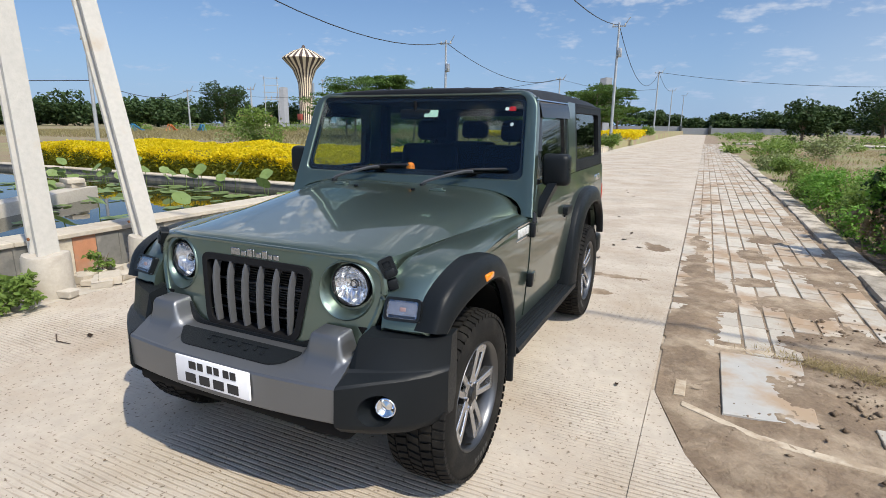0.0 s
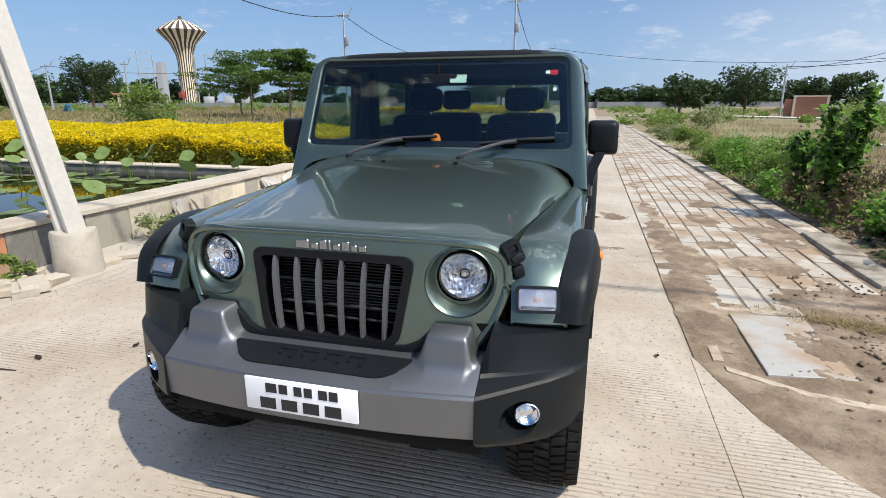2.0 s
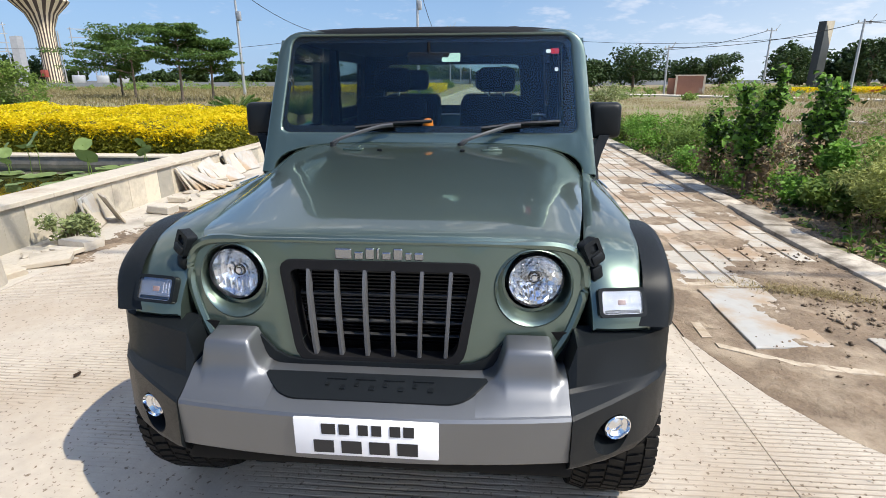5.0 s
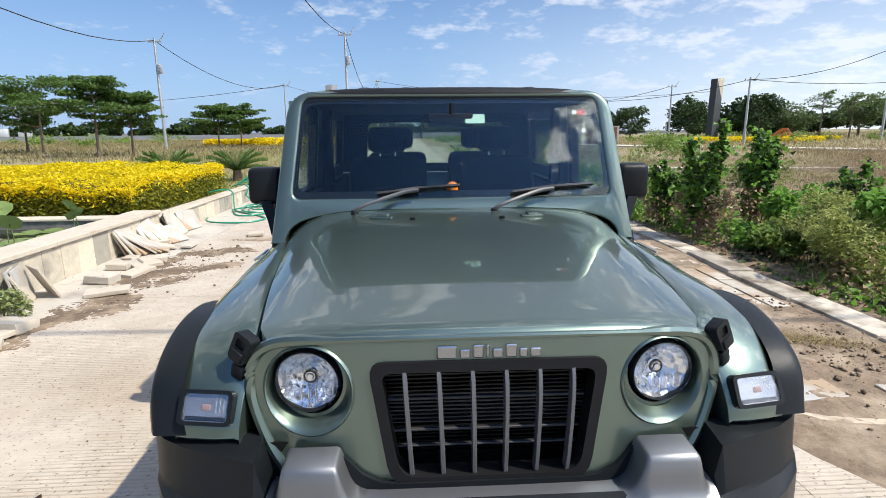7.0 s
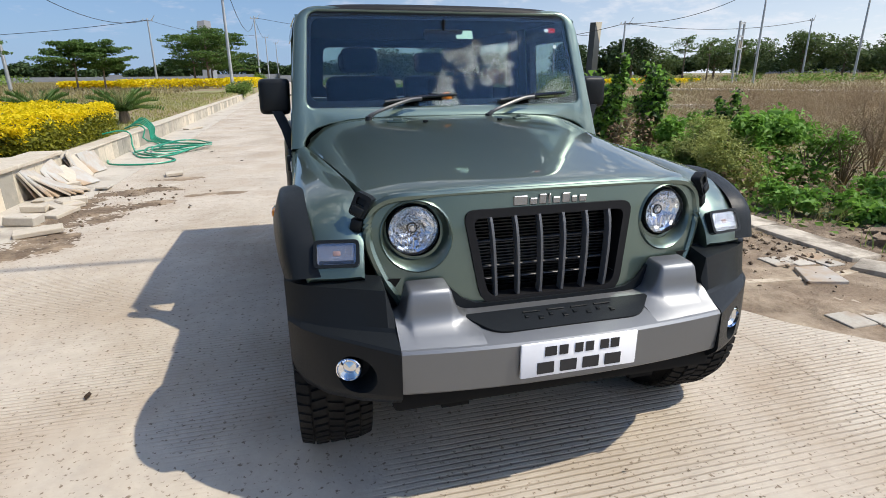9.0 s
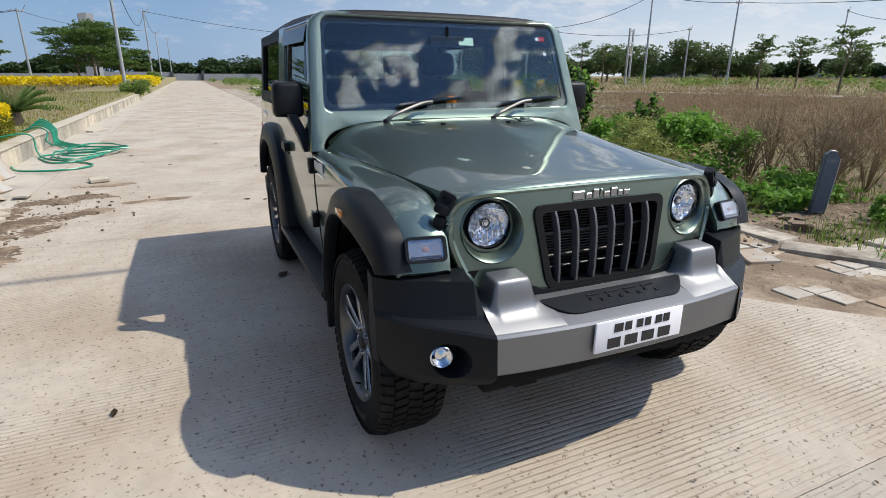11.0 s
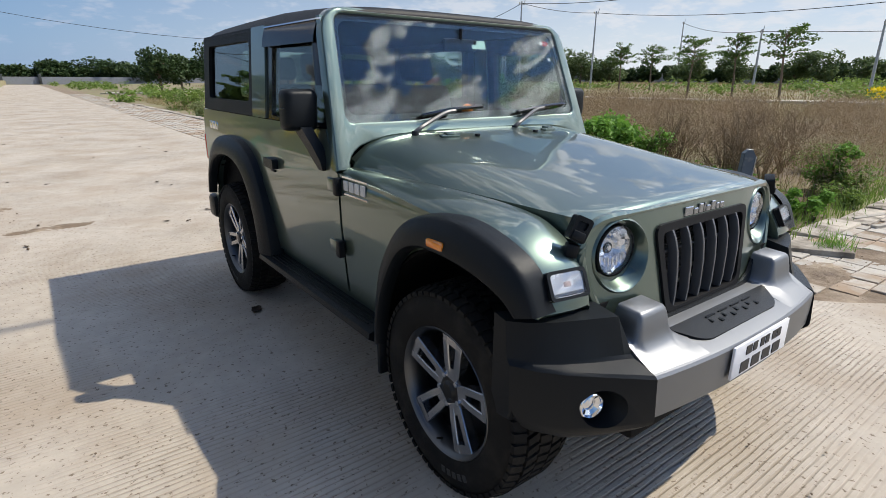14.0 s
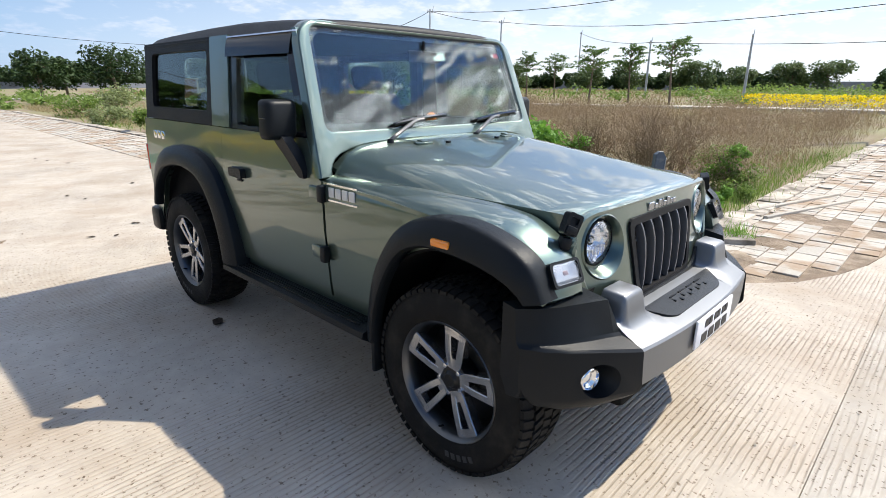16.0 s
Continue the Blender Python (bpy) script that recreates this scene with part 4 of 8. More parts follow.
def build_bumper():
    front = lambda x: -0.664 + 0.042 * (abs(x) / 0.575) ** 2.2
    xs = span(-0.575, 0.575, 24)
    rings = []
    for x in xs:
        f = front(x)
        back = lerp(abs(x), [0, 0.3, 0.45, 0.575], [-0.505, -0.505, -0.475, -0.47])
        zb = lerp(abs(x), [0, 0.32, 0.38, 0.575], [0.688, 0.688, 0.70, 0.70])
        rings.append([(x, f + 0.10, 0.485), (x, f + 0.012, 0.488), (x, f + 0.003, 0.497), (x, f, 0.56), (x, f - 0.001, 0.634), (x, f + 0.006, 0.643), (x, f + 0.05, 0.656), (x, (f + back) / 2 + 0.02, 0.666), (x, back, zb), (x, -0.40, zb), (x, -0.40, 0.485)])
    bumper = part("front_bumper", loft(rings), SILVER, car, "grey-painted steel-look front bumper", angle=28)
    for s in (-1, 1):
        # upright guard: a shoulder rising from the bumper's front edge, and a stub on it
        base = lambda y: lerp(y, [-0.655, -0.61, -0.565, -0.505, -0.4], [0.646, 0.657, 0.667, 0.690, 0.692]) - 0.003
        rings = []
        for x, k, w in ((0.305, 0.0, -0.1), (0.322, 0.0, 0.12), (0.340, 0.05, 0.42), (0.356, 0.16, 0.76), (0.368, 0.34, 0.94), (0.378, 0.60, 1.0), (0.386, 0.84, 1.0), (0.392, 0.96, 1.0), (0.399, 1.0, 1.0), (0.516, 1.0, 1.0), (0.523, 0.98, 1.0), (0.528, 0.92, 1.0), (0.536, 0.62, 1.0), (0.543, 0.36, 1.0), (0.552, 0.2, 1.0), (0.562, 0.12, 1.0), (0.5745, 0.1, 1.0), (0.5748, 0.0, -1.0)):
            edge = front(x) + 0.010
            ring = [(s * x, edge, 0.6425)]
            for f, low, up in ((0.0, 0.0, 0.0), (0.4, 0.004, 0.0), (0.7, 0.008, 0.010), (0.85, 0.011, 0.020), (0.93, 0.013, 0.034), (0.97, 0.014, 0.048), (1.0, 0.015, 0.066)):
                y = edge + 0.004 + f * (-0.529 - edge - 0.004)
                z = 0.6455 + (base(-0.529) - 0.6455) * f
                ring.append((s * x, y, z + max(low * w, up * k)))
            for y, low, up in ((-0.522, 0.016, 0.098), (-0.517, 0.017, 0.106), (-0.507, 0.018, 0.109), (-0.43, 0.018, 0.112)):
                ring.append((s * x, y, base(y) + max(low * w, up * k)))
            rings.append(ring + [(s * x, -0.39, 0.66)])
        part("bumper_guard", loft(rings), SILVER, bumper, "grey upright guard", angle=42)
        # black corner piece
        secs = {
            0.577: [(-0.40, 0.44), (-0.59, 0.448), (-0.628, 0.485), (-0.634, 0.50), (-0.626, 0.636), (-0.616, 0.646), (-0.545, 0.672), (-0.532, 0.682), (-0.50, 0.72), (-0.40, 0.72)],
            0.600: [(-0.39, 0.437), (-0.578, 0.444), (-0.615, 0.478), (-0.621, 0.495), (-0.613, 0.639), (-0.603, 0.649), (-0.532, 0.671), (-0.521, 0.682), (-0.487, 0.796), (-0.39, 0.814)],
            0.700: [(-0.36, 0.430), (-0.525, 0.436), (-0.552, 0.465), (-0.558, 0.485), (-0.550, 0.650), (-0.540, 0.659), (-0.492, 0.674), (-0.484, 0.685), (-0.456, 0.802), (-0.36, 0.818)],
            0.800: [(-0.33, 0.432), (-0.465, 0.440), (-0.484, 0.465), (-0.488, 0.485), (-0.478, 0.658), (-0.469, 0.666), (-0.442, 0.677), (-0.436, 0.687), (-0.414, 0.803), (-0.33, 0.818)],
            0.868: [(-0.30, 0.445), (-0.40, 0.455), (-0.418, 0.475), (-0.424, 0.49), (-0.415, 0.664), (-0.407, 0.671), (-0.394, 0.679), (-0.389, 0.689), (-0.370, 0.804), (-0.30, 0.818)],
            0.912: [(-0.27, 0.475), (-0.335, 0.482), (-0.345, 0.495), (-0.350, 0.51), (-0.345, 0.668), (-0.340, 0.674), (-0.334, 0.682), (-0.33, 0.692), (-0.320, 0.804), (-0.27, 0.816)],
        }
        rings = [[(s * x, y, z) for y, z in pts] for x, pts in secs.items()]
        hole = lathe([(0.0001, -0.75), (0.063, -0.75), (0.063, -0.53), (0.052, -0.485), (0.0001, -0.485)], 32, "y")
        hole.transform(Matrix.Translation((s * 0.712, 0, 0.545)))
        corner = part("bumper_corner", carve(loft(rings), hole), PLASTIC, bumper, "textured black plastic bumper corner", angle=24)
        # fog lamp in a round recess
        fog = part("fog_lamp", lathe([(0.0001, 0.03), (0.034, 0.03), (0.036, 0.0), (0.034, -0.006), (0.031, -0.008), (0.028, 0.0), (0.018, 0.006), (0.008, 0.002), (0.0001, 0.0)], 24, "y"), CHROME, corner, "small round fog lamp")
        fog.matrix_basis = pose(s * 0.730, -0.512, 0.550, 0, 0, s * 14) @ Matrix.Scale(1.22, 4)
        # added dark box stands in for the shaded gap between bumper and front panel
        part("inner_filler", box(s * 0.58 - 0.09, s * 0.58 + 0.09, -0.40, -0.34, 0.45, 0.80), DARK, bumper)
    # recessed dark step plate in the middle, with raised plain strips
    out = rounded([(-0.352, -0.508), (0.352, -0.508), (0.262, -0.607), (-0.262, -0.607)], [0.02, 0.02, 0.05, 0.05], 6)
    part("step_plate", plate_with_holes(out, [], lambda u, v: (u, v, lerp(v, [-0.61, -0.505], [0.661, 0.693])), (0, 0, -0.012)), PLASTIC, bumper, "dark grip plate")
    for k in range(4):
        x = -0.145 + 0.088 * k
        for a, b, c, d in ((0.0, 0.062, -0.536, -0.530), (0.0, 0.012, -0.560, -0.536), (0.046, 0.062, -0.572, -0.542)):
            zz = lerp(c, [-0.61, -0.505], [0.661, 0.693])
            part("grip_strip", box(x + a, x + b, c, d, zz, zz + 0.006, 0.001, segments=1), PLASTIC, bumper)
    lip = [(-0.405, 0.675), (-0.395, 0.785), (-0.372, 0.765), (-0.335, 0.728), (-0.29, 0.708), (-0.24, 0.702), (0.24, 0.702), (0.29, 0.708), (0.335, 0.728), (0.372, 0.765), (0.395, 0.785), (0.405, 0.675)]
    part("step_riser", plate_with_holes(lip, [], lambda u, v: (u, face_y(u, v) - 0.016, v), (0, 0.012, 0), 1), PLASTIC, bumper)
    # number plate with plain bars for the writing
    py = -0.672
    plate = part("number_plate", box(-0.206, 0.206, py - 0.004, py + 0.006, 0.523, 0.643, 0.003, turn=None), WHITE_PLATE, bumper, "white number plate with two dark rows")
    for x0, x1 in ((-0.125, -0.085), (-0.075, -0.045), (-0.020, 0.008), (0.018, 0.046), (0.070, 0.100), (0.108, 0.138)):
        part("writing_bar", box(x0, x1, py - 0.0062, py - 0.003, 0.595, 0.628), INK, plate)
    for k in range(4):
        x0 = -0.150 + 0.080 * k
        part("writing_bar", box(x0, x0 + 0.058, py - 0.0062, py - 0.003, 0.534, 0.574), INK, plate)
    # lower valance and skid tray in shadow
    part("valance", box(-0.60, 0.60, -0.58, -0.40, 0.40, 0.492, 0.02), DARK, bumper)


build_bumper()


def build_windscreen():
    wy = lambda z: 0.862 + (z - 1.20) * 0.365
    place = lambda u, v: (u, wy(v), v)
    left = [(-0.873, 1.085), (-0.800, 1.085), (-0.798, 1.118), (-0.786, 1.142), (-0.765, 1.164), (-0.73, 1.185), (-0.66, 1.205), (-0.55, 1.217), (-0.35, 1.226)]
    outer = left + [(-x, z) for x, z in left[::-1]] + rounded([(0.873, 1.085), (0.798, 1.800), (-0.798, 1.800), (-0.873, 1.085)], [0, 0.13, 0.13, 0], 8)[1:-1]
    hole = rounded([(-0.778, 1.287), (0.778, 1.287), (0.732, 1.768), (-0.732, 1.768)], 0.05, 6)
    bm = plate_with_holes(outer, [hole], place, (0, 0.06, 0.0))
    bmesh.ops.bevel(bm, geom=[e for e in bm.edges if len(e.link_faces) == 2 and e.calc_face_angle(0) > 1.0 and min(v.co.y - wy(v.co.z) for v in e.verts) < 0.01 and max(v.co.y - wy(v.co.z) for v in e.verts) < 0.01], offset=0.013, segments=3, affect="EDGES", profile=0.5, clamp_overlap=True)
    part("windscreen_frame", bm, PAINT, car, angle=24)
    pane = rounded([(-0.785, 1.28), (0.785, 1.28), (0.738, 1.775), (-0.738, 1.775)], 0.05, 6)
    p = part("windscreen", plate_with_holes(pane, [], lambda u, v: (u, wy(v) + 0.008, v), (0, 0.005, 0)), WINDSCREEN, car, "raked flat windscreen with black edge band")
    p.visible_shadow = False
    band_in = rounded([(-0.756, 1.320), (0.756, 1.320), (0.716, 1.738), (-0.716, 1.738)], 0.055, 6)
    part("black_band", plate_with_holes(pane, [band_in], lambda u, v: (u, wy(v) + 0.0155, v), (0, 0.002, 0)), GLOSS_BLACK, p)
    for u, v, w, h, mt in ((0.119, 1.662, 0.048, 0.022, STICKER), (0.655, 1.690, 0.022, 0.013, RED), (0.622, 1.690, 0.012, 0.010, WHITE_PLATE), (0.665, 1.600, 0.010, 0.010, WHITE_PLATE)):
        part("sticker", plate_with_holes(rounded([(u - w, v + h), (u + w, v + h), (u + w, v - h), (u - w, v - h)], 0.006 if w > 0.02 else 0.0095, 4), [], lambda a, b: (a, wy(b) + 0.0145, b), (0, 0.0005, 0)), mt, p)
    # cowl with vents
    grid = [[(x, y, lerp(y, [0.76, 0.80, 0.90], [1.212, 1.219, 1.246]) - 0.12 * (0.16 * (abs(x) / 0.785) ** 2 + 0.84 * (abs(x) / 0.785) ** 9.5)) for y in (0.74, 0.80, 0.84, 0.875)] for x in span(-0.775, 0.775, 20)]
    cowl = part("cowl", sheet(grid, (0, 0, -0.02)), PAINT, car)
    for k in range(6):
        part("vent_slot", box(-0.11 + 0.035 * k, -0.09 + 0.035 * k, 0.852, 0.858, 1.226, 1.234, turn=None), DARK, cowl)
    # wipers
    for px in (-0.470, 0.185):
        arm = curve_through([(px, 0.80, 1.238), (px + 0.05, 0.80, 1.268), (px + 0.22, 0.862, 1.318), (px + 0.30, 0.874, 1.328)], 4)
        w = part("wiper", tube(arm, [0.013] * 3 + [0.010] * (len(arm) - 3), 6), WIPER_GREY, car, "dark grey windscreen wiper")
        part("wiper_blade", loft([[(x, wy(z) - 0.022, z - 0.008), (x, wy(z) - 0.030, z + 0.002), (x, wy(z) - 0.018, z + 0.010), (x, wy(z) - 0.001, z + 0.002)] for x, z in ((px + 0.10, 1.310), (px + 0.30, 1.334), (px + 0.50, 1.345))]), GLOSS_BLACK, w)
        part("wiper_pivot", lathe([(0.0001, 0.03), (0.016, 0.028), (0.02, 0.0), (0.0001, 0.0)], 14, "z"), RIM_DARK, w).matrix_basis = pose(px, 0.80, 1.218)
    # aerial on the left pillar foot
    part("aerial", tube([(0.845, 0.86, 1.14), (0.842, 0.87, 1.20), (0.80, 0.95, 1.40)], [0.006, 0.004, 0.002], 6), GLOSS_BLACK, car, "thin black aerial")
    part("aerial_foot", lathe([(0.0001, 0.06), (0.012, 0.055), (0.02, 0.0), (0.0001, -0.02)], 12, "z"), GLOSS_BLACK, car).matrix_basis = pose(0.872, 0.86, 1.06)
    for s in (-1, 1):
        # outer pillar side, black gap to the door glass
        part("pillar_side", plate_with_holes([(0.85, 1.085), (0.895, 1.085), (1.118, 1.755), (1.08, 1.755)], [], lambda u, v: (s * lerp(v, [1.085, 1.80], [0.866, 0.793]), u, v), (-s * 0.06, 0, 0)), PAINT, car)
        # mirror
        grid = []
        for y, k in ((1.005, 0.72), (1.012, 0.88), (1.03, 0.97), (1.06, 1.0), (1.085, 0.99), (1.088, 0.93)):
            loop = rounded([(-0.082 * k, 0.094 * k), (0.080 * k, 0.094 * k), (0.084 * k, -0.090 * k), (-0.075 * k, -0.094 * k)], 0.03, 5)
            grid.append([(s * (0.935 + u), y, 1.342 + v) for u, v in loop])
        mirror_ = part("door_mirror", loft(grid), PLASTIC, car, "large black door mirror", angle=40)
        part("mirror_glass", box(s * 0.935 - 0.07, s * 0.935 + 0.07, 1.0885, 1.091, 1.265, 1.42, 0.001), CHROME, mirror_)
        part("mirror_groove", box(s * 0.935 - 0.085, s * 0.935 + 0.085, 1.028, 1.07, 1.348, 1.354, 0.001), GLOSS_BLACK, mirror_)
        rings = []
        for x, y, z, w, h in ((0.93, 1.045, 1.27, 0.05, 0.03), (0.915, 1.035, 1.235, 0.05, 0.03), (0.89, 1.01, 1.175, 0.045, 0.035), (0.872, 0.98, 1.115, 0.04, 0.03), (0.862, 0.965, 1.075, 0.02, 0.015)):
            rings.append([(s * x - 0.026, y - w, z), (s * x + 0.026, y - w, z), (s * x + 0.026, y + w, z), (s * x - 0.026, y + w, z)])
        part("mirror_arm", loft(rings), PLASTIC, mirror_, "black mirror arm")


build_windscreen()


def build_top():
    stations = [(1.075, 1.786), (1.085, 1.806), (1.11, 1.818), (1.2, 1.826), (1.5, 1.842), (1.8, 1.85), (2.2, 1.848), (2.7, 1.835), (2.92, 1.82), (2.985, 1.795), (3.005, 1.755)]
    grid = []
    for y, zt in stations:
        zs = 1.752
        row = []
        for k in range(25):
            u = -1 + k / 12
            hw = side_x(1.76, y) + 0.004
            v = abs(u)
            z = zs + (zt - zs) * (1 - v ** 8) ** 0.6 - 0.012 * v * v
            row.append((u * hw, y, max(z, 1.735)))
        grid.append(row)
    roof = part("hardtop_roof", sheet(grid, (0, 0, -0.03)), HARDTOP, car, "dark grey hardtop roof", angle=40)
    for x in span(-0.45, 0.45, 4):
        part("roof_rib", loft([[(x - 0.03, y, z), (x - 0.015, y, z + 0.003), (x + 0.015, y, z + 0.003), (x + 0.03, y, z)] for y, z in ((1.3, 1.826), (1.36, 1.836), (2.6, 1.836), (2.66, 1.828))]), HARDTOP, roof)
    # rear wall with its window
    hole = rounded([(-0.6, 1.34), (0.6, 1.34), (0.57, 1.68), (-0.57, 1.68)], 0.05)
    part("hardtop_back", plate_with_holes([(-0.85, 1.266), (0.85, 1.266), (0.80, 1.752), (-0.80, 1.752)], [hole], lambda u, v: (u, 3.04 - (v - 1.266) * 0.08, v), (0, -0.05, 0)), HARDTOP, car)
    p = part("rear_window", plate_with_holes(rounded([(-0.62, 1.32), (0.62, 1.32), (0.59, 1.70), (-0.59, 1.70)], 0.05), [], lambda u, v: (u, 3.02 - (v - 1.266) * 0.08, v), (0, -0.005, 0)), SIDE_GLASS, car)
    p.visible_shadow = False
    part("tailgate", box(-0.85, 0.85, REAR - 0.05, REAR, 0.46, 1.262, 0.015), PAINT, car)
    part("rear_bumper", box(-0.88, 0.88, REAR - 0.06, REAR + 0.10, 0.42, 0.60, 0.03), PLASTIC, car)
    for s in (-1, 1):
        part("tail_lamp", box(s * 0.80 - 0.07, s * 0.80 + 0.07, REAR - 0.02, REAR + 0.03, 0.88, 1.08, 0.015), RED, car, "red tail lamp")


build_top()


def build_underbody():
    part("floor_pan", box(-0.78, 0.78, 0.55, 3.02, 0.42, 0.50), DARK, car)
    part("engine_bay", box(-0.50, 0.50, -0.28, 0.80, 0.40, 1.03), DARK, car)
    part("firewall", box(-0.77, 0.77, 0.77, 0.83, 0.42, 1.08), DARK, car)
    part("undertray", box(-0.62, 0.62, -0.46, 0.5, 0.395, 0.425), DARK, car)
    part("chassis_rail", box(-0.42, -0.32, -0.5, 2.9, 0.34, 0.44), DARK, car)
    part("chassis_rail", box(0.32, 0.42, -0.5, 2.9, 0.34, 0.44), DARK, car)
    for y in (0.0, 2.45):
        part("axle", tube([(-0.72, y, 0.39), (-0.12, y, 0.37), (0.12, y, 0.37), (0.72, y, 0.39)], [0.045, 0.05, 0.11, 0.045], 10), DARK, car)
    for s in (-1, 1):
        for y in (0.0, 2.45):
            part("brake_disc", lathe([(0.05, 0.0), (0.165, 0.0), (0.165, 0.025), (0.05, 0.025)], 28, "x"), RIM_DARK, car).matrix_basis = pose(s * 0.755 - 0.0125, y, 0.394)


build_underbody()


def build_interior():
    part("dashboard", loft([[(x, 0.90, 1.02), (x, 0.93, 1.23), (x, 1.0, 1.275 + 0.02 * math.exp(-((x + 0.36) / 0.2) ** 2)), (x, 1.13, 1.25), (x, 1.2, 1.15), (x, 1.2, 0.95)] for x in span(-0.76, 0.76, 16)]), INTERIOR, car, "dark dashboard")
    wheel_m = pose(-0.36, 1.30, 1.13, 65, 0, 0)
    ring = [(0.185 * math.cos(a), 0.185 * math.sin(a), 0) for a in span(0, 2 * math.pi, 28)[:-1]]
    st = part("steering_wheel", tube(ring, 0.016, 8, True), INTERIOR, car, "black three-spoke steering wheel")
    st.matrix_basis = wheel_m
    part("steering_boss", lathe([(0.0001, 0.02), (0.06, 0.015), (0.07, -0.02), (0.0001, -0.03)], 18, "z"), INTERIOR, st)
    for a in (0.1, math.pi - 0.1, -math.pi / 2):
        part("steering_spoke", tube([(0.05 * math.cos(a), 0.05 * math.sin(a), -0.005), (0.18 * math.cos(a), 0.18 * math.sin(a), 0)], 0.014, 6), INTERIOR, st)
    for x, y, w in ((-0.37, 1.62, 0.25), (0.37, 1.62, 0.25), (-0.33, 2.45, 0.24), (0.33, 2.45, 0.24)):
        seat = part("seat", box(x - w, x + w, y - 0.30, y + 0.22, 0.66, 0.84, 0.06, segments=3), INTERIOR, car, "dark fabric seat")
        part("seat_base", box(x - w + 0.05, x + w - 0.05, y - 0.2, y + 0.2, 0.49, 0.68), DARK, seat)
        part("seat_back", box(x - w, x + w, -0.07, 0.07, 0.0, 0.66, 0.06, turn=pose(0, y + 0.22, 0.80, -14, 0, 0), segments=3), INTERIOR, seat)
        part("headrest", box(x - 0.13, x + 0.13, -0.05, 0.05, 0.69, 0.86, 0.045, turn=pose(0, y + 0.22, 0.80, -14, 0, 0), segments=3), INTERIOR, seat)
        for d in (-0.05, 0.05):
            part("headrest_post", tube([(x + d, y + 0.36, 1.42), (x + d, y + 0.39, 1.52)], 0.007, 6), CHROME, seat)
    part("inside_mirror", box(-0.115, 0.115, 1.045, 1.075, 1.625, 1.69, 0.015), INTERIOR, car, "dark inside mirror")
    part("inside_mirror_stem", tube([(0, 1.055, 1.68), (0, 1.05, 1.74)], 0.01, 6), INTERIOR, car)
    for s in (-1, 1):
        part("grab_pillar", box(s * 0.75 - 0.03, s * 0.75 + 0.03, 1.86, 1.93, 1.26, 1.75), INTERIOR, car)
        part("door_lining", box(s * 0.78 - 0.02, s * 0.78 + 0.02, 0.95, 1.82, 0.52, 1.25, 0.01), INTERIOR, car)
        part("rear_lining", box(s * 0.78 - 0.02, s * 0.78 + 0.02, 1.95, 3.0, 0.52, 1.25, 0.01), INTERIOR, car)
    part("head_lining", box(-0.74, 0.74, 1.13, 2.95, 1.745, 1.765), INTERIOR, car)


build_interior()


